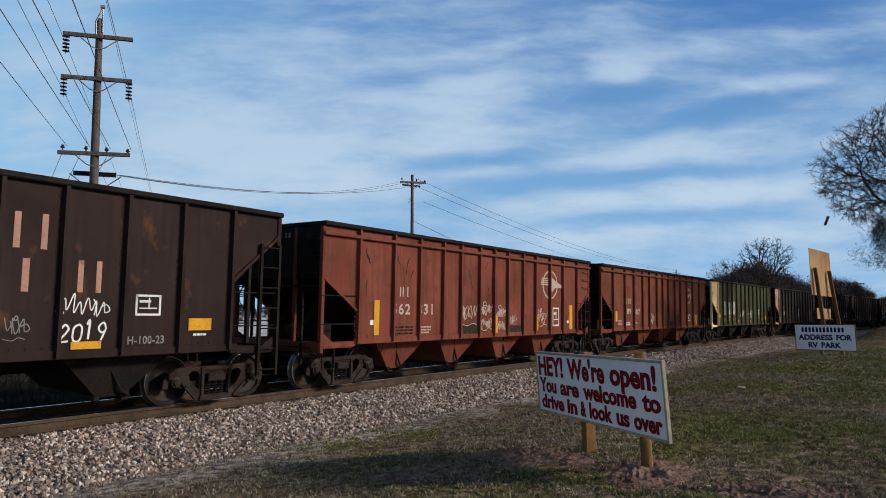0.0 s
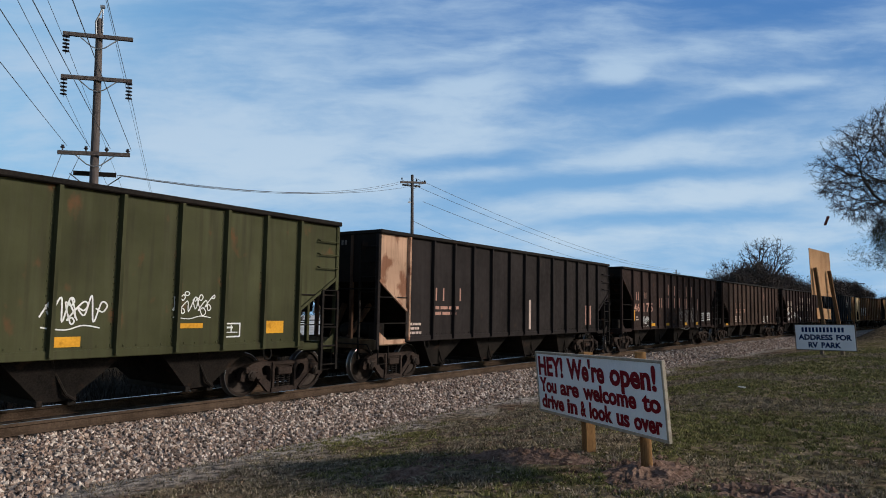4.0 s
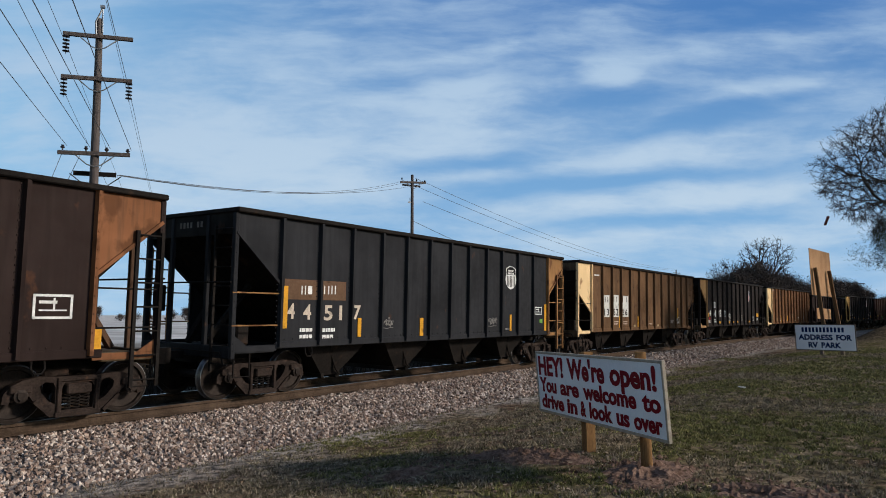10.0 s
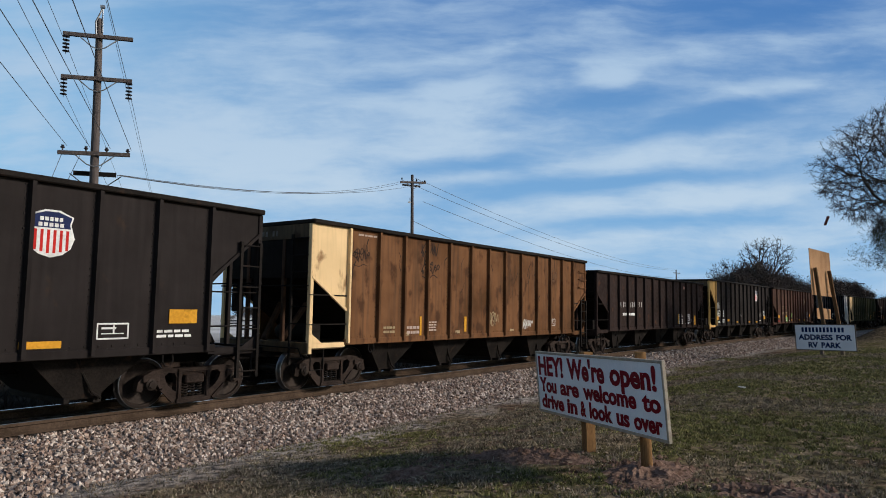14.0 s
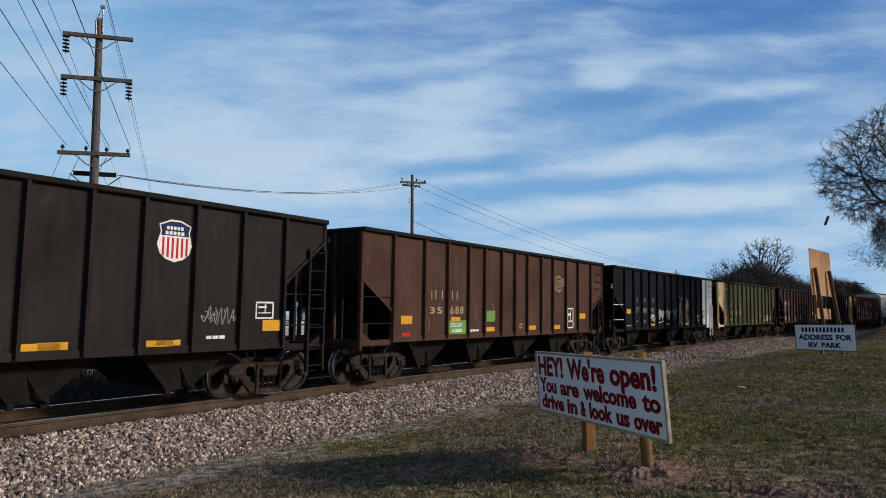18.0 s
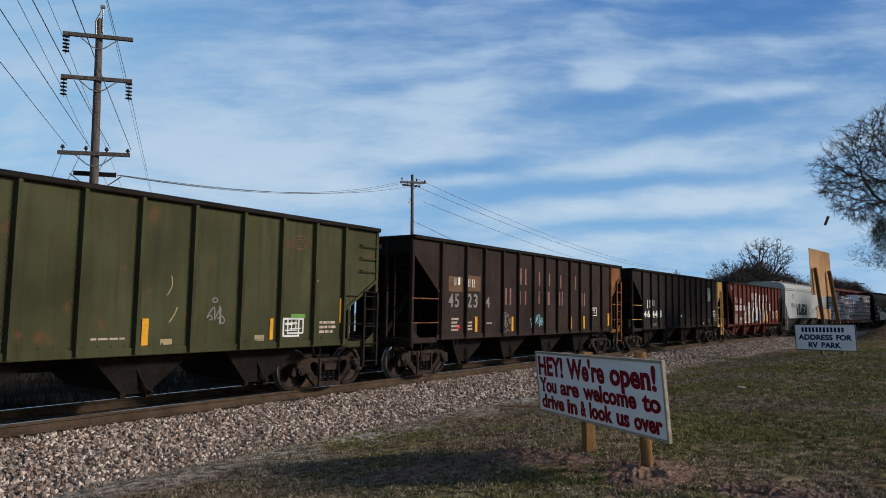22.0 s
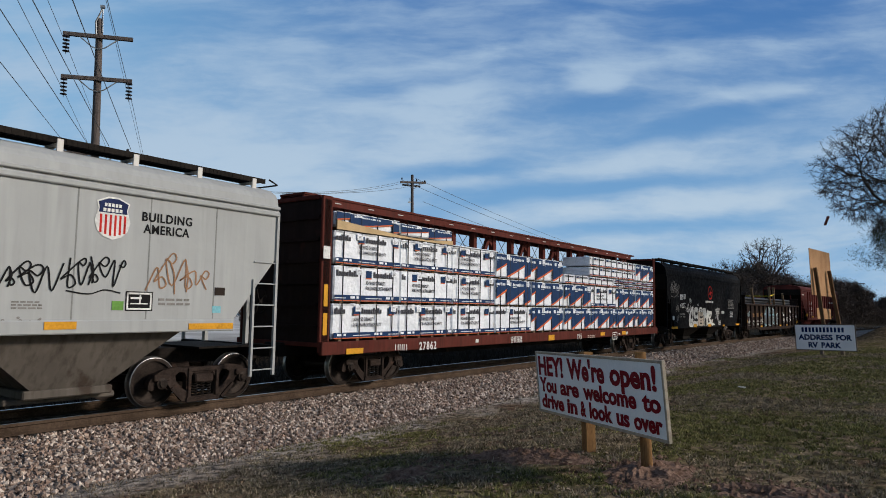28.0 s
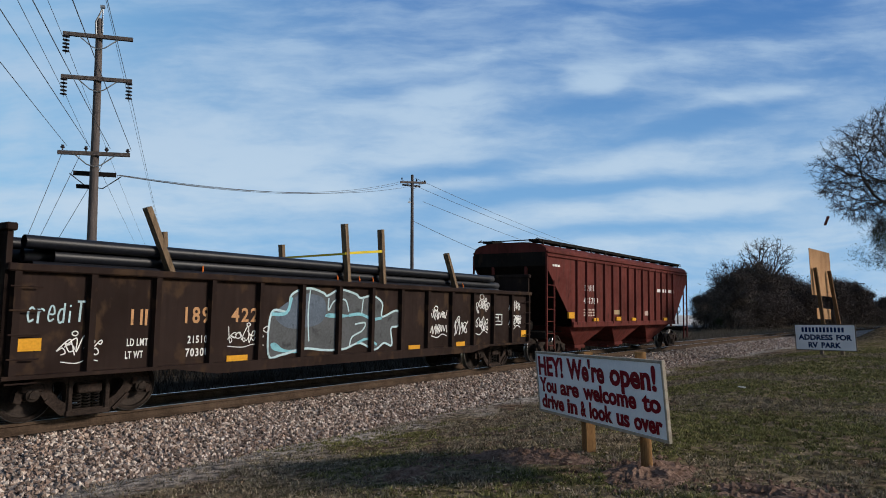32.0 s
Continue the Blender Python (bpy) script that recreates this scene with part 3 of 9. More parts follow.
def add_truck(car, x):
    truck = part("truck", stored("bolster", bolster_geo, TRUCK_STEEL), TRUCK_STEEL, car, "cast-steel two-axle truck", at=(x, 0, 0))
    for s in (-1, 1):
        part("side_frame", stored(("side_frame", s), lambda: sideframe_geo(s), TRUCK_STEEL), TRUCK_STEEL, truck)
        part("spring_nest", stored(("springs", s), lambda: springs_geo(s), STEEL_DARK, True), STEEL_DARK, truck)
    for k in (-1, 1):
        w = part("wheelset", stored("wheelset", wheelset_geo, [WHEEL_STEEL, TREAD], True), WHEEL_STEEL, truck, "steel wheels with polished treads", at=(0.89 * k, 0, 0.457))
        WHEELS.append((w, 0.89 * k))
    return truck


def coupler_geo(k):
    g = Geo()
    g.box(min(0, 0.42 * k), max(0, 0.42 * k), -0.07, 0.07, 0.8, 0.96, 0, 0.015)
    g.prism([(0.36 * k, -0.16), (0.36 * k, 0.14), (0.56 * k, 0.17), (0.64 * k, 0.1), (0.58 * k, 0.02), (0.62 * k, -0.14), (0.5 * k, -0.2)][::k], 0.72, 1.03, 0, "z")
    g.tube([(0.2 * k, 0.28, 0.7), (0.3 * k, 0.3, 0.5), (0.5 * k, 0.2, 0.36), (0.66 * k, 0.1, 0.4)], 0.025, 6)
    return g


def rodded(pts, r=0.012, n=6):
    return Geo().tube(pts, r, n)


def running_gear(car, half, truck_x, strike):
    """Trucks, centre sill, couplers."""
    for k in (-1, 1):
        add_truck(car, truck_x * k)
        part("coupler", stored(("coupler", k), lambda: coupler_geo(k), STEEL_DARK), STEEL_DARK, car, at=(strike * k, 0, 0))
    part("centre_sill", stored(("sill", half, strike), lambda: Geo().box(-strike, strike, -0.28, 0.28, 0.72, 1.04, 0, 0.02), STEEL_DARK), STEEL_DARK, car)


def brake_wheel_geo():
    g = Geo()
    g.lathe([(0.27, -0.012), (0.29, 0.0), (0.27, 0.012), (0.255, 0.0)], 20, "x")
    for k in range(5):
        a = k * math.pi * 2 / 5
        g.beam((0, 0, 0), (0, 0.26 * math.cos(a), 0.26 * math.sin(a)), 0.02, 0.02)
    g.box(-0.03, 0.05, -0.05, 0.05, -0.05, 0.05)
    return g


END_X = {-1: 7.31, 1: 7.21}                      # how far out either end stands


CUT_X = {-1: 6.12, 1: 6.0}                     # how far out the last full-height rib stands at either end
STEEP, SHALLOW = (2.38, 3.36), (1.82, 2.58)     # where the side's corner is cut: height at the last rib, height at the corner


def side_sheet_geo(s, cut):
    """The side of an open hopper, its lower corners cut away under the sloped ends."""
    y0, y1 = (s * WIDE, s * (WIDE - 0.02))
    z = TOP - 0.06
    poly = [(-CUT_X[-1], LOW), (CUT_X[1], LOW), (CUT_X[1], cut[0]), (END_X[1] - 0.02, cut[1]), (END_X[1] - 0.02, z), (-END_X[-1] + 0.02, z), (-END_X[-1] + 0.02, cut[1]), (-CUT_X[-1], cut[0])]
    g = Geo().prism(poly, min(y0, y1), max(y0, y1))
    # a row of bolt heads along the foot of the sheet
    ya, yb = sorted((s * WIDE, s * (WIDE + 0.014)))
    for i in range(52):
        x = -5.95 + i * 0.226
        g.box(x - 0.014, x + 0.014, ya, yb, LOW + 0.13, LOW + 0.158)
    return g


def rib_geo(z0, z1, s, w=0.1, d=0.09):
    y0, y1 = sorted((s * WIDE, s * (WIDE + d)))
    g = Geo()
    g.prism([(-w / 2, s * WIDE), (w / 2, s * WIDE), (w * 0.3, s * (WIDE + d)), (-w * 0.3, s * (WIDE + d))], z0, z1, 0, "z")
    return g


def chord_geo(s):
    y0, y1 = sorted((s * (WIDE - 0.05), s * (WIDE + 0.1)))
    return Geo().box(-END_X[-1], END_X[1], y0, y1, TOP - 0.1, TOP, 0, 0.02)


def end_rim_geo(k):
    return Geo().box(min(k * END_X[k], k * (END_X[k] - 0.1)), max(k * END_X[k], k * (END_X[k] - 0.1)), -WIDE, WIDE, TOP - 0.1, TOP - 0.002, 0, 0.02)


def end_sheet_geo(k, cut):
    """The end's upright part and the sloped sheet below it."""
    g = Geo()
    x0, x1 = sorted((k * (END_X[k] - 0.06), k * (END_X[k] - 0.04)))
    g.box(x0, x1, -WIDE + 0.03, WIDE - 0.03, cut[1] - 0.05, TOP - 0.08)
    run = (cut[1] - LOW) / (cut[1] - cut[0]) * (END_X[k] - 6.2)
    g.prism([(k * (END_X[k] - 0.04), cut[1]), (k * (END_X[k] - 0.08), cut[1]), (k * (END_X[k] - run - 0.05), LOW), (k * (END_X[k] - run), LOW)][::k], -WIDE + 0.03, WIDE - 0.03)
    return g


def studs(g, x, y, z0, z1, n, s):
    """A row of bolt heads up a post."""
    for i in range(n):
        z = z0 + (z1 - z0) * (i + 0.5) / n
        ya, yb = sorted((y, y + 0.012 * s))
        g.box(x - 0.013, x + 0.013, ya, yb, z - 0.013, z + 0.013)
    return g


def end_sill_geo(k):
    g = Geo()
    g.box(min(k * (END_X[k] - 0.12), k * (END_X[k] + 0.02)), max(k * (END_X[k] - 0.12), k * (END_X[k] + 0.02)), -WIDE, WIDE, 0.86, 1.1, 0, 0.015)
    for s in (-1, 1):
        y0, y1 = sorted((s * (WIDE - 0.1), s * WIDE))
        g.box(min(k * 6.2, k * END_X[k]), max(k * 6.2, k * END_X[k]), y0, y1, 0.95, 1.1, 0, 0.015)
    g.box(min(k * 5.2, k * (END_X[k] - 0.1)), max(k * 5.2, k * (END_X[k] - 0.1)), -0.9, 0.9, 1.03, 1.06)
    return g


def bay_geo(x, w=1.02):
    """A discharge hopper: sloped sides down to a narrow door, with its latch."""
    g = Geo()
    y = 1.22
    top = [(x - w, -y, LOW), (x + w, -y, LOW), (x + w, y, LOW), (x - w, y, LOW)]
    low = [(x - 0.24, -0.95, 0.3), (x + 0.24, -0.95, 0.3), (x + 0.24, 0.95, 0.3), (x - 0.24, 0.95, 0.3)]
    g.add(top + low, [(0, 1, 2, 3), (7, 6, 5, 4), (0, 4, 5, 1), (1, 5, 6, 2), (2, 6, 7, 3), (3, 7, 4, 0)])
    return g


def door_latch_geo(x):
    g = Geo()
    g.box(x - 0.3, x - 0.2, -1.0, 1.0, 0.24, 0.34, 0, 0.01)
    g.box(x + 0.2, x + 0.34, -0.97, 0.97, 0.22, 0.38, 0, 0.01)
    g.tube([(x + 0.3, -1.02, 0.3), (x + 0.12, -1.06, 0.42), (x - 0.1, -1.1, 0.8), (x - 0.2, -1.2, 1.0)], 0.025, 6)
    return g


RIB_X = [-6.12, -5.0, -3.98, -2.92, -1.95, -0.95, 0.02, 0.95, 1.93, 2.84, 3.87, 4.92, 6.0]
OPEN_RIBS = [-6.12, -5.06, -4.07, -3.09, -2.05, -0.96, 0.02, 1.0, 2.04, 3.14, 4.13, 5.08, 6.0]

EVEN_RIBS = [-6.12, -4.83, -3.77, -2.7, -1.83, -0.83, 0.0, 0.83, 1.83, 2.7, 3.77, 4.81, 6.0]


END_MARK = surface("faded_end_stencil", (0.1, 0.085, 0.07), (0.2, 0.17, 0.14), 0.8, 3.0, 30, 0.0)
# soot plus the shade on the wagon ends, both painted into this near-black
SOOT_SHADE = paint("soot_and_shade_end_sheet", (0.012, 0.0095, 0.008), rust=(0.035, 0.02, 0.013), wear=0.6)

# end paint dulled by dirt, with the end's shade mixed into the colour
DINGY_SHADED = paint("dirt_and_shade_end_paint", (0.1, 0.07, 0.042), rust=(0.05, 0.03, 0.02), wear=0.55)
END_RUST = paint("rusty_end_post", (0.085, 0.048, 0.03), rust=(0.04, 0.022, 0.015), wear=0.5)


def hopper(label, body, front=None, rear=None, corner=False, cut=STEEP, bays=None, ribs=None, notched=False, ladder=STEEL_DARK, tops=None, rib_at=None):
    """An open-top four-bay hopper wagon."""
    car = new("hopper_wagon")
    tagged(car, label, "railway wagon", "wagons of the train")
    front, rear, bays, ribs = front or body, rear or body, bays or STEEL_DARK, ribs or body
    tops = tops or STEEL_DARK
    running_gear(car, HALF, 6.1, HALF + 0.1)
    for s in (-1, 1):
        part("side_sheet", stored(("side", s, cut), lambda: side_sheet_geo(s, cut), body), body, car)
        part("top_chord", stored(("chord", s), lambda: chord_geo(s), tops), tops, car)
        part("side_sill", stored(("side_sill", s), lambda: Geo().box(-6.2, 6.2, min(s * 1.5, s * 1.56), max(s * 1.5, s * 1.56), 1.02, 1.16, 0, 0.012), body), body, car)
        for x in rib_at or (RIB_X if cut is STEEP else OPEN_RIBS):
            z1 = TOP - 0.1
            mat = front if x < -6 else rear if x > 5.9 else ribs
            part("side_rib", stored(("rib", s, mat is ribs), lambda: studs(rib_geo(LOW, z1, s), -0.085, s * WIDE, LOW, z1, 24, s) if mat is ribs else studs(rib_geo(LOW, z1, s), -0.0, s * (WIDE + 0.09), LOW, z1, 18, s), mat), mat, car, at=(x, 0, 0))
        for k in (-1, 1):
            mat = front if k < 0 else rear
            xa, xb = sorted((k * (END_X[k] - 0.1), k * END_X[k]))
            ya, yb = sorted((s * (WIDE - 0.08), s * (WIDE + 0.03)))
            edge = mat if corner else body
            part("corner_post", stored(("corner", k, s), lambda: studs(Geo().box(xa, xb, ya, yb, 0.86, TOP - 0.1, 0, 0.012), (xa + xb) / 2, s * (WIDE + 0.03), 0.95, TOP - 0.15, 20, s), edge), edge, car)
            tri = [(k * CUT_X[k], cut[0]), (k * (END_X[k] - 0.04), cut[1]), (k * (END_X[k] - 0.04), TOP - 0.1), (k * CUT_X[k], TOP - 0.1)][::k]
            if mat is not body:
                part("corner_sheet", stored(("tri", k, s, cut), lambda: Geo().prism(tri, min(s * (WIDE + 0.004), s * (WIDE + 0.012)), max(s * (WIDE + 0.004), s * (WIDE + 0.012))), mat), mat, car)
            part("sheet_edge", stored(("tri_edge", k, s, cut), lambda: Geo().beam((k * CUT_X[k], s * (WIDE + 0.02), cut[0] - 0.03), (k * (END_X[k] - 0.05), s * (WIDE + 0.02), cut[1] - 0.02), 0.05, 0.06), mat), mat, car)
    for k in (-1, 1):
        mat = front if k < 0 else rear
        part("end_sheet", stored(("end", k, cut), lambda: end_sheet_geo(k, cut), SOOT_SHADE), SOOT_SHADE, car)
        part("end_rim", stored(("end_rim", k), lambda: end_rim_geo(k), tops), tops, car)
        if corner and mat is not body:
            x2, x3 = sorted((k * (END_X[k] - 0.035), k * (END_X[k] - 0.01)))
            part("end_header", stored(("header", k), lambda: Geo().box(x2, x3, -WIDE + 0.05, WIDE - 0.05, TOP - 0.42, TOP - 0.1), DINGY_SHADED), DINGY_SHADED, car)
        part("end_sill", stored(("end_sill", k), lambda: end_sill_geo(k), DINGY_SHADED if mat is not body else body), body, car)
        for s in (-1, 1):
            xa, xb = sorted((k * (CUT_X[k] + 0.05), k * (END_X[k] - 0.1)))
            ya, yb = sorted((s * (WIDE - 0.02), s * (WIDE + 0.012)))
            part("corner_sill", stored(("corner_sill", k, s), lambda: Geo().box(xa, xb, ya, yb, 0.98, 1.09, 0, 0.004), mat), mat, car)
            foot = [(k * (END_X[k] - 0.09), 1.08), (k * (END_X[k] - 0.42), 1.08), (k * (END_X[k] - 0.09), 1.3)][::-k]
            part("foot_gusset", stored(("foot", k, s), lambda: Geo().prism(foot, ya, yb), mat), mat, car)
        for s in (-1, 1):
            x0, x1 = k * (END_X[k] - 0.5), k * (END_X[k] - 0.12)
            stirrup = [(x0, s * (WIDE - 0.03), 1.0), (x0, s * (WIDE - 0.03), 0.5), (x1, s * (WIDE - 0.03), 0.5), (x1, s * (WIDE - 0.03), 1.0)]
            part("sill_step", stored(("step", k, s), lambda: rodded(stirrup, 0.018), STEEL_DARK), STEEL_DARK, car)
        lever = [(k * (END_X[k] + 0.05), -1.45, 0.72), (k * (END_X[k] + 0.07), -1.3, 0.98), (k * (END_X[k] + 0.07), -0.3, 0.98), (k * (END_X[k] + 0.3), -0.12, 1.02)]
        part("uncoupling_lever", stored(("lever", k), lambda: rodded(lever, 0.014), STEEL_DARK), STEEL_DARK, car)
        for y in (-0.62, 0.62):
            xa, xb = sorted((k * (END_X[k] - 0.1), k * (END_X[k] - 0.02)))
            part("end_post", stored(("end_post", k, y), lambda: Geo().box(xa, xb, y - 0.05, y + 0.05, 1.06, TOP - 0.1, 0, 0.01), END_RUST if mat is not body else body), END_RUST if mat is not body else body, car)
            part("end_brace", stored(("brace", k, y), lambda: Geo().beam((k * 7.0, y * 0.5, 1.1), (k * 6.1, y * 0.85, 2.35), 0.12, 0.1), END_RUST if mat is not body else STEEL_DARK), STEEL_DARK, car)
        for z in (1.5, 2.15):
            for s in (-1, 1):
                part("grab_rail", stored(("grab", k, s, z), lambda: rodded([(k * CUT_X[k], s * (WIDE + 0.02), z), (k * END_X[k], s * (WIDE + 0.02), z)], 0.016), ladder), ladder, car)
        if k < 0:
            face = END_X[k] - (0.01 if corner and mat is not body else 0.04)
            for j in (0, 1, 3, 4, 5, 6):
                part("company_mark", stored(("end_mark", j, face), lambda: Geo().box(-face - 0.003, -face, 0.12 * j - 0.42, 0.12 * j - 0.35, TOP - 0.34, TOP - 0.22), END_MARK), END_MARK, car)
        part("cross_rail", stored(("cross", k), lambda: rodded([(k * (END_X[k] + 0.04), -WIDE, 2.35), (k * (END_X[k] + 0.04), WIDE, 2.35)], 0.018), STEEL_DARK), STEEL_DARK, car)
    # ladders: on the side at the rear, on the end in front
    for s, k in ((-1, 1), (1, -1)):
        top_z, n = (3.15, 7) if cut is STEEP else (2.25, 5)
        ya, yb = sorted((s * (WIDE + 0.03), s * (WIDE + 0.08)))
        xa, xb = sorted((k * 6.66, k * 6.72))
        xc, xd = sorted((k * 7.12, k * 7.18))
        lad = part("side_ladder", stored(("ladder", k, s, n), lambda: Geo().box(xa, xb, ya, yb, 0.5, top_z).box(xc, xd, ya, yb, 0.5, top_z), ladder), ladder, car)
        for i in range(n):
            z = 0.62 + i * 0.41
            part("rung", stored(("rung", k, s, i), lambda: rodded([(k * 6.68, s * (WIDE + 0.06), z), (k * (END_X[k] - 0.06), s * (WIDE + 0.06), z)], 0.016), ladder), ladder, lad)
        if cut is SHALLOW:
            for i in range(3):
                z = 2.78 + i * 0.3
                part("grab_iron", stored(("grab_iron", k, s, i), lambda: rodded([(k * 6.55, s * WIDE, z), (k * 6.55, s * (WIDE + 0.08), z - 0.03), (k * 7.14, s * (WIDE + 0.08), z - 0.03), (k * 7.14, s * WIDE, z)], 0.016), body), body, car)
    lad = part("end_ladder", stored("end_ladder", lambda: Geo().box(-END_X[-1] - 0.05, -END_X[-1], -1.0, -0.95, 0.6, 3.5), STEEL_DARK), STEEL_DARK, car)
    for i in range(8):
        z = 0.75 + i * 0.38
        part("rung", stored(("end_rung", i), lambda: rodded([(-END_X[-1] - 0.03, -1.5, z), (-END_X[-1] - 0.03, -0.97, z)], 0.014), STEEL_DARK), STEEL_DARK, lad)
    part("brake_wheel", stored("brake_wheel", brake_wheel_geo, STEEL_DARK), STEEL_DARK, car, at=(-END_X[-1] - 0.12, 0.9, 2.1))
    part("brake_gear_box", stored("brake_box", lambda: Geo().box(-END_X[-1] - 0.1, -END_X[-1] + 0.02, 0.72, 1.05, 1.75, 2.3, 0, 0.02), STEEL_DARK), STEEL_DARK, car)
    part("air_reservoir", stored("reservoir", lambda: Geo().lathe([(0, -0.55), (0.15, -0.52), (0.2, -0.42), (0.2, 0.42), (0.15, 0.52), (0, 0.55)], 14, "y", (-6.35, 0, 1.28), loop=False), STEEL_DARK, True), STEEL_DARK, car)
    part("brake_valve", stored("valve", lambda: Geo().box(-6.9, -6.6, -1.2, -0.9, 1.1, 1.5, 0, 0.03), STEEL_DARK), STEEL_DARK, car)
    for x in (-5.25, 5.25):
        loop = [(x - 0.09, -1.5, 1.04), (x - 0.1, -1.52, 0.9), (x - 0.05, -1.52, 0.82), (x + 0.05, -1.52, 0.82), (x + 0.1, -1.52, 0.9), (x + 0.09, -1.5, 1.04)]
        part("roping_loop", stored(("loop", x), lambda: rodded(loop, 0.018), STEEL_DARK), STEEL_DARK, car)
    for x in (-4.05, -1.4, 1.4, 4.05):
        b = part("hopper_bay", stored(("bay", x), lambda: bay_geo(x), bays), bays, car)
        part("door_latch", stored(("latch", x), lambda: door_latch_geo(x), STEEL_DARK), STEEL_DARK, b)
    if notched:
        for s in (-1, 1):
            ya, yb = sorted((s * WIDE, s * (WIDE + 0.1)))
            part("upper_chord", stored(("upper", s), lambda: Geo().box(-END_X[-1], END_X[1], ya, yb, 3.51, 3.59, 0, 0.015), body), body, car)
    return car


def add_to_train(car, front, rear, reach):
    TRAIN.append((car, (front + rear) / 2, reach))
    return car

# paints
UP_BROWN = paint("dark_brown_wagon_paint", (0.025, 0.0163, 0.0145))
UP_BLACK = paint("soot_black_wagon_paint", (0.0192, 0.0158, 0.0152), rust=(0.04, 0.026, 0.018), wear=0.66)
UP_WARM = paint("warm_brown_wagon_paint", (0.045, 0.0285, 0.0225), rust=(0.06, 0.032, 0.022), wear=0.66)
UP_PLUM = paint("purplish_brown_wagon_paint", (0.0275, 0.0188, 0.0168), rust=(0.045, 0.026, 0.02), wear=0.66)
UP_GREY = paint("charcoal_wagon_paint", (0.021, 0.0215, 0.024), wear=0.68)
MP_RED = paint("faded_red_oxide_paint", (0.15, 0.044, 0.029), rust=(0.1, 0.035, 0.022), wear=0.6)
MP_DARK = paint("dulled_maroon_oxide_paint", (0.135, 0.042, 0.026), rust=(0.08, 0.03, 0.02), wear=0.6)
CNW_GREEN = paint("olive_green_wagon_paint", (0.046, 0.047, 0.0235), rust=(0.1, 0.05, 0.025))
CNW_TAN = paint("tan_brown_wagon_paint", (0.125, 0.058, 0.026), rust=(0.05, 0.024, 0.014), wear=0.55, fade=0.38)
CNW_BROWN = paint("reddish_brown_wagon_paint", (0.06, 0.031, 0.023))
CREAM = paint("cream_end_paint", (0.7, 0.5, 0.27), rust=(0.16, 0.07, 0.03), wear=0.6, fade=0.1, streak=0.3)
OCHRE_DULL = paint("dull_ochre_end_paint", (0.4, 0.23, 0.1), rust=(0.14, 0.06, 0.03), wear=0.6, fade=0.15, streak=0.4)
ORANGE_END = paint("ochre_end_paint", (0.58, 0.35, 0.125), rust=(0.14, 0.06, 0.03), wear=0.6, fade=0.15, streak=0.4)
RUST_END = paint("rusty_end_paint", (0.2, 0.085, 0.04), rust=(0.09, 0.04, 0.02), wear=0.5)
OCHRE = paint("worn_ochre_end_paint", (0.27, 0.14, 0.058), rust=(0.1, 0.045, 0.025), wear=0.52, streak=0.5)
CNW_DRAB = paint("drab_tan_wagon_paint", (0.107, 0.058, 0.03), rust=(0.05, 0.026, 0.015), wear=0.6, fade=0.3)
PEELED = paint("peeling_pinkish_end_paint", (0.4, 0.25, 0.17), rust=(0.14, 0.055, 0.03), wear=0.5)
WHITE_END = paint("white_end_paint", (0.62, 0.6, 0.57), rust=(0.2, 0.15, 0.1), wear=0.68, fade=0.06, streak=0.3)
NAVY = paint("blue_black_wagon_paint", (0.0065, 0.0075, 0.011), wear=0.7)
TUSCAN = paint("maroon_wagon_paint", (0.085, 0.024, 0.018))

ENDS = [(-5.0, 9.51), (10.77, 25.23), (26.4, 41.01), (42.25, 56.77), (58.1, 72.75), (74.17, 88.79), (90.2, 104.65), (106.06, 120.75), (122.1, 136.75),
        (138.15, 152.5), (153.8, 168.36), (169.75, 184.2), (185.33, 199.86), (201.08, 215.75), (216.91, 231.35), (232.6, 247.05), (248.5, 262.95),
        (264.28, 278.97), (280.25, 294.81), (296.06, 310.5), (311.79, 327.95), (329.54, 351.47), (353.0, 367.3), (368.4, 384.67), (386.3, 402.2)]

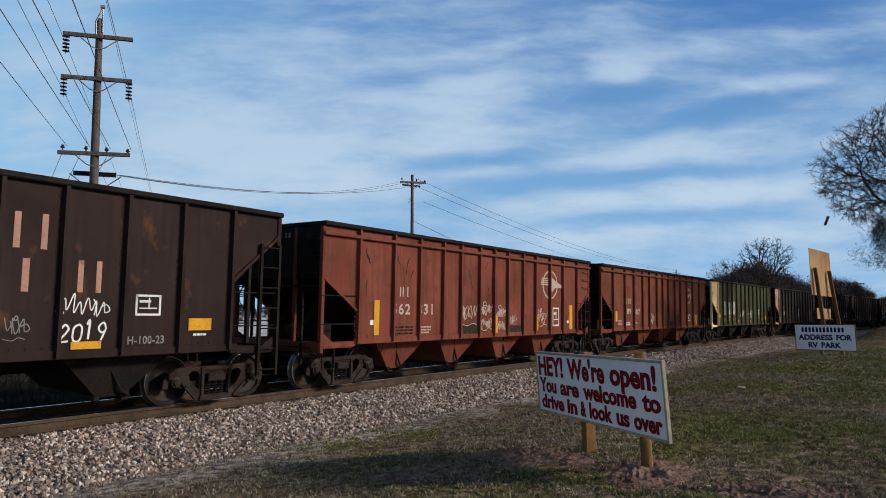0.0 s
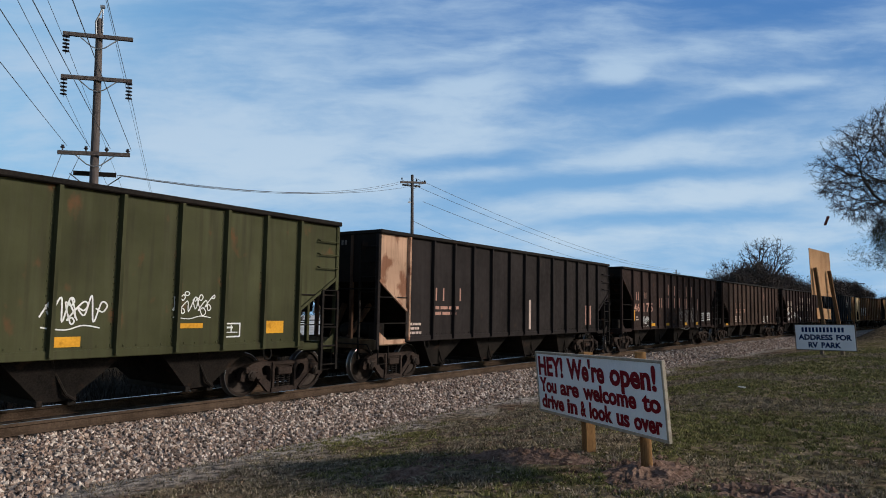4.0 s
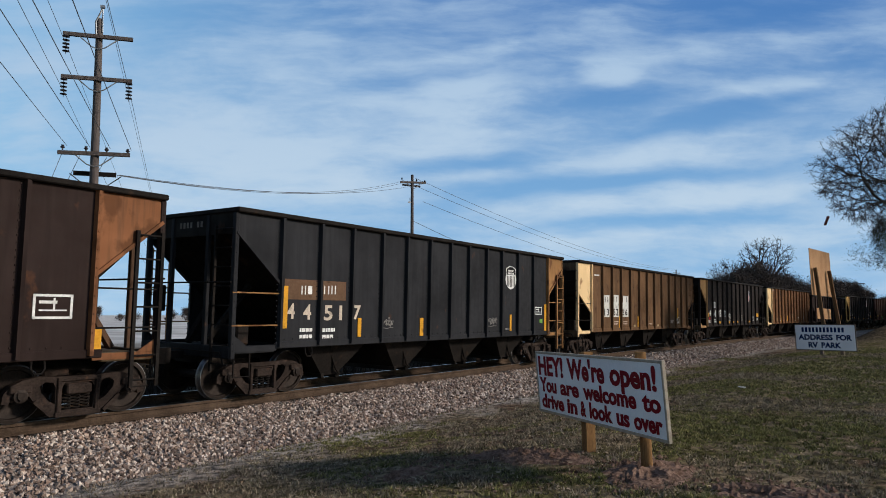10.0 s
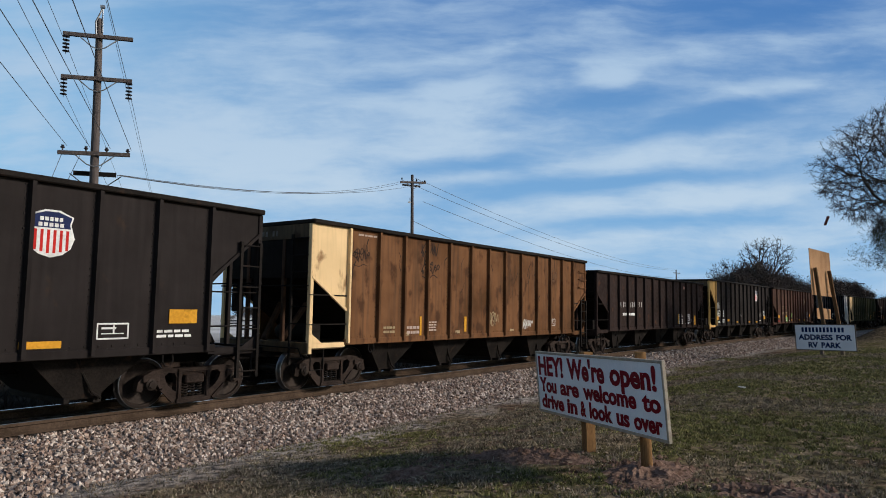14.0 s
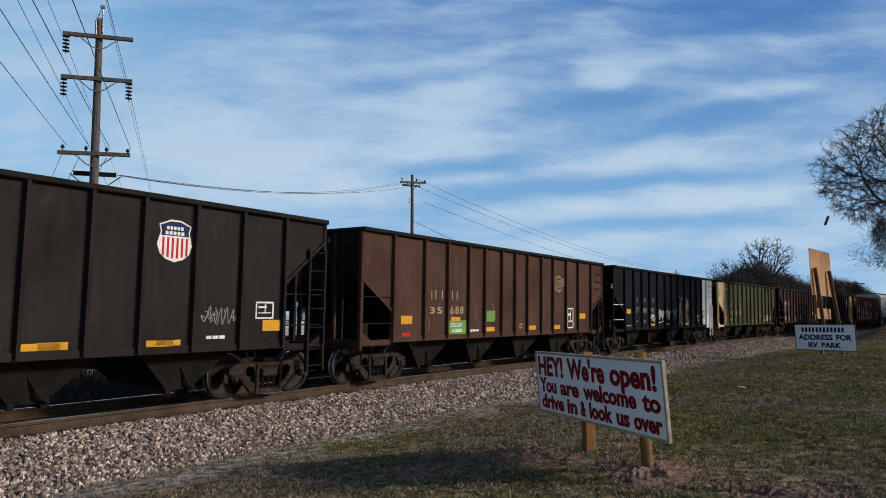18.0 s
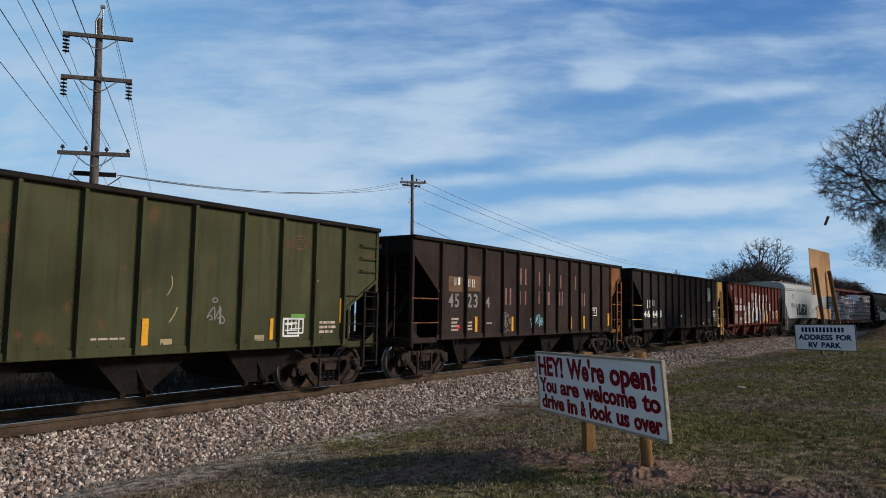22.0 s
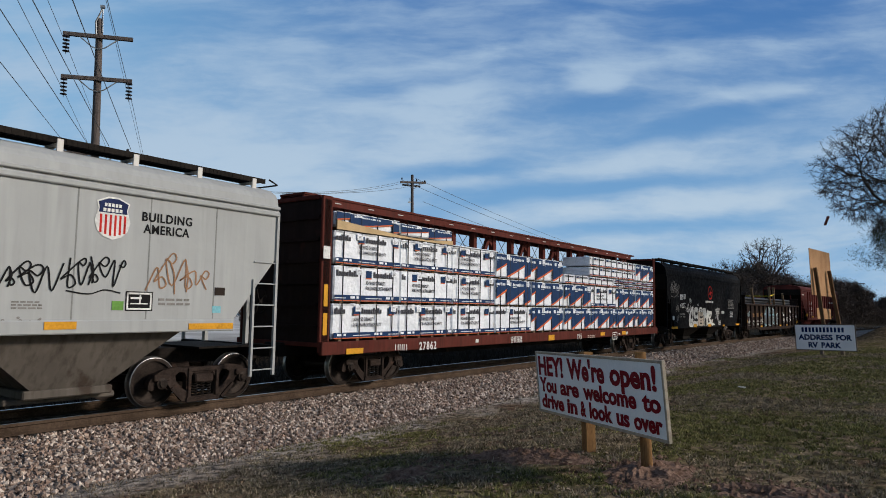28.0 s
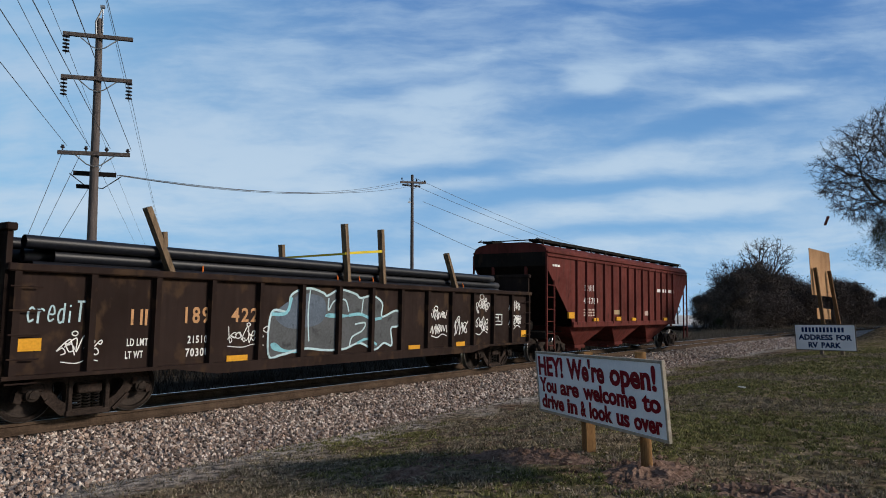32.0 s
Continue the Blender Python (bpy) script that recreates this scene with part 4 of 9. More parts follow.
HOPPERS = [
    dict(label="dark brown open hopper wagon with white spray-painted scrawls", body=UP_BROWN),
    dict(label="faded red open hopper wagon with an arrow-and-ring emblem", cut=SHALLOW, body=MP_RED, bays=MP_RED, rib_at=EVEN_RIBS, notched=True),
    dict(label="faded red open hopper wagon with a round emblem and chalky stains", cut=SHALLOW, body=MP_DARK, bays=MP_DARK, rib_at=EVEN_RIBS, notched=True),
    dict(label="olive green open hopper wagon with cream ends and white number patches", cut=SHALLOW, body=CNW_GREEN, front=CREAM, corner=True),
    dict(label="soot-black open hopper wagon with a pale rusty front corner", cut=SHALLOW, body=UP_BLACK, front=PEELED),
    dict(label="dark brown open hopper wagon with large faded pink letters", body=UP_BROWN),
    dict(label="dusty brown open hopper wagon with faded lettering", cut=SHALLOW, body=UP_WARM),
    dict(label="dark brown open hopper wagon with large pale letters and scrawls", body=UP_BROWN, rear=RUST_END),
    dict(label="charcoal open hopper wagon with white shield and worn ochre rear corner", body=UP_GREY, rear=OCHRE, corner=True, ladder=OCHRE),
    dict(label="tan-brown open hopper wagon with cream front and white number patches", cut=SHALLOW, body=CNW_DRAB, front=CREAM, corner=True),
    dict(label="soot-black open hopper wagon with ochre front corner and shield emblem", body=UP_BLACK, front=OCHRE_DULL),
    dict(label="rust-streaked tan open hopper wagon with cream front corner", cut=SHALLOW, body=CNW_TAN, front=CREAM, corner=True),
    dict(label="dusty black-brown open hopper wagon with fine white stencils", cut=SHALLOW, body=UP_BROWN),
    dict(label="black open hopper wagon with ochre front frame and shield emblem", body=UP_BLACK, front=ORANGE_END, corner=True),
    dict(label="reddish brown open hopper wagon with green squares and ring emblem", cut=SHALLOW, rib_at=EVEN_RIBS, body=CNW_BROWN),
    dict(label="blue-black open hopper wagon with white rear panel and scrawls", cut=SHALLOW, body=NAVY, rear=WHITE_END, corner=True, ladder=WHITE_END),
    dict(label="olive green open hopper wagon with peeling cream front corner", cut=SHALLOW, body=CNW_GREEN, front=CREAM, corner=True),
    dict(label="dark brown open hopper wagon with rust-red letters and yellow marks", body=UP_PLUM, rear=RUST_END, ladder=RUST_END,
         rib_at=[-6.02, -4.8, -3.81, -2.73, -1.75, -0.71, 0.15, 1.08, 2.11, 3.01, 4.04, 5.08, 6.02]),
    dict(label="black open hopper wagon with white shield and ochre rear frame", body=UP_BLACK, rear=ORANGE_END, corner=True, ladder=ORANGE_END),
    dict(label="maroon open hopper wagon with large white letters over bright spray paint", body=TUSCAN, bays=TUSCAN),
]
for i, (spec, (a, b)) in enumerate(zip(HOPPERS, ENDS)):
    TOP = 3.53 if i == 12 else 3.83  # one wagon is lower than the rest
    add_to_train(hopper(**spec), a, b, 6.1)

# ---- covered hoppers, centre-beam flat and gondola ----
GRAIN_GREY = paint("pale_grey_wagon_paint", (0.325, 0.335, 0.335), rust=(0.2, 0.17, 0.14), wear=0.76, fade=0.05, dirt=(0.3, 0.3, 0.28), streak=0.6)
DIRTY_GREY = paint("mud_stained_grey_paint", (0.1, 0.087, 0.075), rust=(0.045, 0.032, 0.025), wear=0.6, fade=0.2)
CARBON_BLACK = paint("glossy_black_wagon_paint", (0.0036, 0.0037, 0.0047), wear=0.75, rough=0.65)
OXIDE = paint("red_oxide_wagon_paint", (0.095, 0.024, 0.02), rust=(0.035, 0.013, 0.01))
BEAM_RED = paint("brown_red_flat_wagon_paint", (0.08, 0.021, 0.016), rust=(0.04, 0.018, 0.012))
GON_BROWN = paint("soot_brown_gondola_paint", (0.02, 0.0125, 0.0105), rust=(0.05, 0.03, 0.018), wear=0.55)
WRAP = surface("white_plastic_wrap", (0.58, 0.61, 0.66), (0.74, 0.765, 0.81), 0.45, 2.0, 14, 0.9, bump_scale=3.6, bump_dist=0.07, spec=0.4)
WRAP_NAVY = plain("navy_print_on_wrap", (0.013, 0.038, 0.105), 0.45)
WRAP_ORANGE = plain("orange_print_on_wrap", (0.6, 0.13, 0.045), 0.45)
TAN_WRAP = plain("tan_paper_wrap", (0.5, 0.36, 0.2), 0.7)
STRAP = plain("dark_steel_strap", (0.06, 0.06, 0.065), 0.5)
WRAP_INK = plain("charcoal_print_on_wrap", (0.06, 0.06, 0.07), 0.5)
# darker copy of the wagon's red: soot and the bulkhead's shade painted in
SOOT_SHADE_RED = paint("soot_and_shade_bulkhead", (0.016, 0.009, 0.008), rust=(0.035, 0.014, 0.01))
PIPE = surface("black_coated_pipe", (0.004, 0.0045, 0.007), (0.011, 0.012, 0.017), 0.45, 4.0, 40, 0.05, spec=0.25)
PIPE_END = plain("bare_pipe_end", (0.05, 0.05, 0.055), 0.5)
STAKE = surface("rough_timber_stake", (0.085, 0.058, 0.037), (0.22, 0.155, 0.1), 0.9, 3.0, 40, 0.3, stretch=(6, 6, 0.6))
LASHING = plain("orange_lashing", (0.6, 0.14, 0.03), 0.6)
BAND_YELLOW = plain("yellow_webbing", (0.6, 0.45, 0.04), 0.6)


def covered_hopper(name_label, body, half, eave, low, bays, truck_x, cut, bay_mat=None, ribs=(), walk_mat=STEEL_DARK, bracket=None, sill=None, ends=None, rise=0.5, proud=0.06):
    """A covered hopper: smooth or ribbed sides, a shallow roof with a walkway, sloped ends and a row of bays."""
    car = tagged(new("covered_hopper_wagon"), name_label, "railway wagon", "wagons of the train")
    running_gear(car, half, truck_x, half + 0.1)
    bay_mat = bay_mat or body
    cut_x, cut_z = cut
    w = 1.55
    poly = [(-cut_x, low), (cut_x, low), (cut_x + 0.03, low + 0.22), (half, cut_z), (half, eave), (-half, eave), (-half, cut_z), (-cut_x - 0.03, low + 0.22)]
    for s in (-1, 1):
        g = Geo().prism(poly, min(s * w, s * (w - 0.03)), max(s * w, s * (w - 0.03)))
        part("side_sheet", g, body, car)
        ya, yb = sorted((s * (w - 0.02), s * (w + proud)))
        part("side_sill", Geo().box(-cut_x, cut_x, ya, yb, low - 0.02, low + 0.2, 0, 0.02 if proud > 0.02 else 0.0), sill or body, car)
        ya, yb = sorted((s * (w - 0.02), s * (w + min(0.06, proud * 3))))
        part("eave_rail", Geo().box(-half, half, ya, yb, eave - 0.16, eave - 0.06, 0, 0.02).box(-half, half, ya, yb - 0.02, eave - 0.02, eave + 0.05, 0, 0.015), body, car)
        for x in ribs:
            part("side_rib", Geo().prism([(-0.05, s * w), (0.05, s * w), (0.03, s * (w + 0.08)), (-0.03, s * (w + 0.08))], low + 0.1, eave - 0.1, 0, "z"), body, car, at=(x, 0, 0))
    up = rise - 0.12
    curve = [(w, 0.0), (w - 0.03, up * 0.35), (w - 0.1, up * 0.55), (w - 0.26, up * 0.75), (w - 0.6, up * 0.92), (w - 1.0, up)]
    roof = [(a, eave + b) for a, b in curve] + [(-a, eave + b) for a, b in curve[::-1]]
    part("roof", Geo().prism(roof, -half + 0.02, half - 0.02, 0, "x"), body, car)
    hatch = Geo()
    hatch.box(-half + 1.2, half - 1.2, -0.3, 0.3, eave + rise - 0.14, eave + rise - 0.03, 0, 0.03)
    part("roof_hatch", hatch, body, car)
    for s in (-1, 1):
        grate = Geo()
        ya, yb = sorted((s * 0.78, s * 1.2))
        grate.box(-half + 0.1, half - 0.1, ya, ya + 0.03, eave + rise - 0.1, eave + rise)
        grate.box(-half + 0.1, half - 0.1, yb - 0.03, yb, eave + rise - 0.1, eave + rise)
        x = -half + 0.15
        while x < half - 0.15:
            grate.box(x, x + 0.03, ya - 0.006, yb + 0.006, eave + rise - 0.09, eave + rise - 0.01)
            x += 0.09
        part("walkway", grate, walk_mat, car, "steel grating walkway on the roof")
        n = round((2 * half - 0.6) / 1.25)
        for i in range(n):
            x = -half + 0.4 + (2 * half - 0.8) * i / (n - 1)
            part("walkway_bracket", stored(("bracket", s, eave, rise), lambda: Geo().box(-0.05, 0.05, min(s * 1.18, s * 1.22), max(s * 1.18, s * 1.22), eave + up * 0.6, eave + rise - 0.03).box(-0.05, 0.05, min(s * 0.78, s * 1.2), max(s * 0.78, s * 1.2), eave + rise - 0.14, eave + rise - 0.1), bracket or walk_mat), bracket or walk_mat, car, at=(x, 0, 0))
    for k in (-1, 1):
        g = Geo()
        g.box(min(k * half, k * (half - 0.04)), max(k * half, k * (half - 0.04)), -w + 0.03, w - 0.03, cut_z, eave)
        g.prism([(k * half, cut_z), (k * (half - 0.05), cut_z), (k * (cut_x - 1.2), low), (k * (cut_x - 1.1), low)][::k], -w + 0.03, w - 0.03)
        part("end_sheet", g, ends or body, car)
        g = Geo()
        g.box(min(k * (half - 0.1), k * (half + 0.05)), max(k * (half - 0.1), k * (half + 0.05)), -w, w, 0.86, 1.1, 0, 0.015)
        g.box(min(k * (cut_x - 0.3), k * half), max(k * (cut_x - 0.3), k * half), -0.95, 0.95, 1.04, 1.08)
        part("end_platform", g, STEEL_DARK, car)
        for s in (-1, 1):
            ya, yb = sorted((s * (w - 0.02), s * (w + 0.04)))
            lad = part("corner_ladder", Geo().box(min(k * (half - 0.06), k * half), max(k * (half - 0.06), k * half), ya, yb, 0.5, eave - 0.1)
                       .box(min(k * (half - 0.62), k * (half - 0.57)), max(k * (half - 0.62), k * (half - 0.57)), ya, yb, 0.5, cut_z - 0.5), body, car)
            for i in range(6):
                z = 0.62 + i * 0.43
                part("rung", rodded([(k * (half - 0.6), s * (w + 0.02), z), (k * (half - 0.03), s * (w + 0.02), z)], 0.014), body, lad)
        for y in (-0.7, 0.7):
            part("end_post", Geo().box(min(k * (half - 0.1), k * (half - 0.02)), max(k * (half - 0.1), k * (half - 0.02)), y - 0.05, y + 0.05, 1.06, cut_z + 0.1), body, car)
        part("roof_handrail", Geo().tube([(k * half, -1.2, eave + rise), (k * (half + 0.22), -1.2, eave + rise - 0.08), (k * (half + 0.22), 1.2, eave + rise - 0.08), (k * half, 1.2, eave + rise)], 0.02, 6), walk_mat, car)
    part("brake_wheel", stored("brake_wheel", brake_wheel_geo, STEEL_DARK), STEEL_DARK, car, at=(half + 0.1, -0.9, 2.0))
    part("air_reservoir", Geo().lathe([(0, -0.5), (0.18, -0.45), (0.2, -0.38), (0.2, 0.38), (0.18, 0.45), (0, 0.5)], 14, "y", (-half + 0.9, 0, 1.3), loop=False), STEEL_DARK, car)
    for x, bw, foot in bays:
        g = Geo()
        y = 1.35
        top = [(x - bw, -y, low), (x + bw, -y, low), (x + bw, y, low), (x - bw, y, low)]
        bot = [(x - foot, -0.9, 0.5), (x + foot, -0.9, 0.5), (x + foot, 0.9, 0.5), (x - foot, 0.9, 0.5)]
        g.add(top + bot, [(0, 1, 2, 3), (7, 6, 5, 4), (0, 4, 5, 1), (1, 5, 6, 2), (2, 6, 7, 3), (3, 7, 4, 0)])
        b = part("hopper_bay", g, bay_mat, car)
        g = Geo().box(x - foot - 0.12, x + foot + 0.12, -0.95, 0.95, 0.36, 0.5, 0, 0.02).box(x - foot - 0.3, x + foot + 0.3, -0.7, 0.7, 0.26, 0.36, 0, 0.02)
        part("outlet_gate", g, bay_mat, b)
    return car


grain = covered_hopper("pale grey covered hopper wagon with shield emblem and black scrawls", GRAIN_GREY, 8.15, 3.9, 1.43,
                       [(-4.4, 1.75, 0.6), (0.0, 1.75, 0.6), (4.4, 1.75, 0.6)], 6.84, (7.1, 2.92), bay_mat=DIRTY_GREY, bracket=WHITE_END, rise=0.66)
SEAM = plain("dark_weld_seam", (0.22, 0.225, 0.22), 0.8)
for x in (-7.0, -5.7, -4.5, -3.3, -2.13, -0.97, 0.2, 1.39, 2.59, 4.05, 5.3, 6.64):
    for s in (-1, 1):
        ya, yb = sorted((s * 1.55, s * 1.5535))
        part("weld_seam", stored(("seam", s), lambda: Geo().box(-0.011, 0.011, ya, yb, 1.64, 3.74), SEAM), SEAM, grain, at=(x, 0, 0))
add_to_train(grain, *ENDS[20], 6.84)

# centre-beam flat
flat = tagged(new("centre_beam_wagon"), "brown-red centre-beam flat wagon loaded with wrapped board packs", "railway wagon", "wagons of the train")
FH, FR = 11.05, 11.35  # front and rear reach
running_gear(flat, FH, 8.8, FH + 0.15)
part("deck", Geo().box(-FH, FR, -1.45, 1.45, 0.98, 1.08, 0, 0.01), BEAM_RED, flat)
for s in (-1, 1):
    y0, y1 = sorted((s * 1.4, s * 1.52))
    part("side_sill", Geo().box(-FH, FR, y0, y1, 0.8, 1.1, 0, 0.015), BEAM_RED, flat)
part("deep_sill", Geo().prism([(-7.5, 0.98), (7.5, 0.98), (6.0, 0.55), (-6.0, 0.55)], -0.35, 0.35), STEEL_DARK, flat)
for k in (-1, 1):
    x0, x1 = (-FH, 0.32 - FH) if k < 0 else (FR - 0.24, FR)
    head = part("bulkhead", Geo().box(x0 + 0.06, x1 - 0.06, -1.42, 1.42, 1.08, 4.36), SOOT_SHADE_RED, flat)
    for y in (-1.42, 1.34):
        part("bulkhead_post", Geo().box(x0, x1, y, y + 0.08, 0.86, 4.44, 0, 0.015), BEAM_RED, head)
    part("bulkhead_cap", Geo().box(x0, x1, -1.3, 1.3, 4.36, 4.46, 0, 0.015), BEAM_RED, head)
    for i in range(6):
        z = 1.4 + i * 0.5
        part("bulkhead_stiffener", Geo().box(x0 if k < 0 else x1 - 0.08, x0 + 0.08 if k < 0 else x1, -1.3, 1.3, z, z + 0.07), SOOT_SHADE_RED, head)
part("centre_beam", Geo().box(-FH + 0.3, FR - 0.2, -0.45, 0.45, 4.58, 4.64, 0, 0.01).box(-FH + 0.3, FH - 0.3, -0.42, -0.36, 4.4, 4.6).box(-FH + 0.3, FH - 0.3, 0.36, 0.42, 4.4, 4.6), BEAM_RED, flat)
SLOT = plain("bright_slot_edge", (0.5, 0.48, 0.46), 0.6)
for i in range(18):
    x = -10.2 + i * 1.24
    post = Geo().box(x - 0.1, x + 0.1, -0.1, 0.1, 1.05, 4.58, 0, 0.01)
    if i % 2:
        # a diagonal brace and a plate under the beam
        post.prism([(x - 0.1, 4.58), (x - 0.62, 4.58), (x - 0.5, 4.4), (x - 0.3, 4.22), (x - 0.1, 4.05)], -0.06, 0.06)
        post.prism([(x - 0.24, 4.3), (x - 0.38, 4.36), (x - 0.72, 3.72), (x - 0.6, 3.66)][::-1], -0.06, 0.06)
        post.prism([(x - 0.1, 3.95), (x - 0.1, 3.72), (x - 0.3, 3.6), (x - 0.34, 3.72)][::-1], -0.05, 0.05)
    part("centre_post", post, BEAM_RED, flat)
    part("beam_slot", Geo().box(x + 0.5, x + 0.72, -0.425, -0.42, 4.49, 4.515), SLOT, flat)
    if i < 17:
        for y in (-0.03, 0.03):
            part("tie_cable", Geo().tube([(x + 0.1, y, 4.55 if y < 0 else 3.5), (x + 1.14, y, 3.5 if y < 0 else 4.55)], 0.011, 5), STRAP, flat)
        part("cable_winch", Geo().lathe([(0.0, -0.12), (0.07, -0.12), (0.07, 0.12), (0.0, 0.12)], 10, "x", (x + 0.62, -0.5, 3.78), loop=False), STEEL_DARK, flat)


SLOGAN = []


def slogan():
    """Two printed lines, built once, one metre wide."""
    if not SLOGAN:
        for text, width, z in (("ADVANCED DURABILITY", 0.72, 0.13), ("FOR LONGER LASTING BEAUTY", 1.0, 0.0)):
            cu = bpy.data.curves.new("words", "FONT")
            cu.body, cu.size, cu.offset, cu.resolution_u = text, 0.12, 0.004, 1
            ob = bpy.data.objects.new("words", cu)
            me = bpy.data.meshes.new_from_object(ob)
            bpy.data.objects.remove(ob)
            k = width / max(v.co.x for v in me.vertices)
            SLOGAN.append(([(v.co.x * k, v.co.y + z) for v in me.vertices], [tuple(p.vertices) for p in me.polygons]))
    return SLOGAN


def board_pack(x0, x1, z0, z1, print_kind, wrap=WRAP, side=-1):
    """A strapped pack of boards: print_kind 'small' has dark marks and a navy band, 'bold' navy corners with an orange stripe."""
    y0, y1 = (-1.42, -0.2) if side < 0 else (0.2, 1.42)
    jig = random.Random(int(x0 * 100 + z0 * 10 + 5000))
    pack = part("board_pack", Geo().box(x0 + 0.006, x1 - 0.006, y0 + jig.uniform(0, 0.05), y1, z0 + 0.05, z1 - 0.01, 0, 0.035), wrap, flat)
    for k in range(4):
        xb = x0 + (x1 - x0) * (k + 0.5) / 4
        part("bearer", Geo().box(xb - 0.05, xb + 0.05, y0 + 0.05, y1 - 0.05, z0 - 0.01, z0 + 0.06), STAKE, pack)
    if side > 0:
        return
    yf = y0 - 0.004
    navy, orange, marks, ink = Geo(), Geo(), Geo(), Geo()
    h, zb = z1 - z0 - 0.08, z0 + 0.06
    zt, lo, hi = zb + h - 0.01, x0 + 0.04, x1 - 0.04
    wide = (1.18 if h > 0.4 else 1.55) if print_kind == "bold" else 1.28
    a = lo - wide * (jig.uniform(0.15, 0.8) if x1 - x0 > 1.5 else 0.0)
    while a < hi and print_kind != "plain":
        l, r = max(a, lo), min(a + wide, hi)
        seen = lambda p, q: (max(lo, a + p), min(hi, a + q))
        if print_kind == "bold":
            # a navy field with a slanted lower edge and an orange stripe under it
            slope = lambda x, d: max(zb, zb + h * (0.05 + 0.5 * (x - a) / wide + 0.08 * ((x - a) / wide) ** 2 - d))
            r -= 0.012
            if r - l > 0.03:
                sag = [l + (r - l) * k / 6 for k in range(7)]
                navy.prism([(l, zt), (r, zt)][::-1] + [(x, slope(x, 0)) for x in sag], yf, yf + 0.006)
                orange.prism([(x, slope(x, 0)) for x in sag][::-1] + [(x, slope(x, 0.08) - 0.002) for x in sag], yf, yf + 0.006)
            for k in range(12):
                p = 0.13 + k * 0.078 + (0.03 if k > 2 else 0)
                p, q = seen(p, p + (0.062 if k in (0, 1, 3, 8) else 0.028 if k == 9 else 0.05))
                if q > p and k != 2:
                    marks.box(p, q, yf - 0.003, yf + 0.002, zt - h * 0.23, zt - h * (0.09 if k < 2 else 0.11 if k in (3, 8) else 0.135))
            p, q = seen(0.38, 0.62)
            if q > p and h > 0.5:
                marks.box(p, q, yf - 0.003, yf + 0.002, zt - h * 0.29, zt - h * 0.27)
        else:
            navy.box(l, r, yf, yf + 0.006, zb + 0.02, zb + h * 0.17)
            orange.box(l, r, yf, yf + 0.006, zb - 0.005, zb + 0.016)
            p, q = seen(0.1, 0.3)
            if q > p:
                navy.box(p, q, yf, yf + 0.006, zb + h * 0.7, zb + h * 0.92)
                orange.box(p, q, yf, yf + 0.006, zb + h * 0.67, zb + h * 0.7)
            for k in range(9):
                p, q = seen(0.37 + k * 0.083, 0.435 + k * 0.083)
                if q > p:
                    ink.box(p, q, yf, yf + 0.006, zb + h * 0.72, zb + h * (0.9 if k in (0, 5, 7) else 0.85))
            if a + 0.1 > lo and a + 1.12 < hi and h > 0.5:
                for pts, faces in slogan():
                    ink.add([(a + 0.1 + u, yf - 0.001, zb + h * 0.34 + v) for u, v in pts], faces)
            for p, q in (seen(0.1, 0.7), seen(0.85, 1.0), seen(1.06, 1.14)):
                if q > p:
                    marks.box(p, q, yf - 0.003, yf + 0.002, zb + h * 0.07, zb + h * (0.09 if q - p > 0.2 else 0.14))
        a += wide
    for k in range(1 + (x1 - x0 > 2)):
        p = x1 - 0.36 - k * 1.3
        part("paper_tag", Geo().box(p, p + 0.2, y0 - 0.012, y0 - 0.006, zt - h * 0.2, zt - 0.01), WRAP, pack, "white paper load tag")
        for j in range(3):
            ink.box(p + 0.03, p + 0.15, y0 - 0.014, y0 - 0.011, zt - h * (0.075 + 0.04 * j), zt - h * (0.065 + 0.04 * j))
    n = max(1, round((x1 - x0) / 1.22))
    if navy.v:
        tagged(part("navy_print", navy, WRAP_NAVY, pack), kind="stuff")
        tagged(part("orange_print", orange, WRAP_ORANGE, pack), kind="stuff")
    if ink.v:
        tagged(part("small_print", ink, WRAP_INK, pack), kind="stuff")
    # loose plastic that sticks up along the top edge
    flap, m = [], int((x1 - x0) / 0.11)
    for k in range(m + 1):
        xk = x0 + 0.03 + (x1 - x0 - 0.06) * k / m
        up = max(0.0, jig.gauss(0.0, 0.01)) if 0 < k < m else 0.0
        flap += [(xk, y0 + 0.02, z1 - 0.05), (xk + jig.uniform(-0.03, 0.03), y0 - 0.005 + jig.uniform(-0.02, 0.03), z1 - 0.012 + up)]
    part("loose_wrap", Geo().add(flap, [(2 * k, 2 * k + 2, 2 * k + 3, 2 * k + 1) for k in range(m)]), wrap, pack)
    if marks.v:
        tagged(part("white_print", marks, WRAP, pack), kind="stuff")
    for i in range(n * 2):
        xs = x0 + (x1 - x0) * (i + 0.5) / (n * 2)
        part("strap", Geo().box(xs - 0.006, xs + 0.006, y0 - 0.012, y0 + 0.02, z0 + 0.05, z1), STRAP, pack)


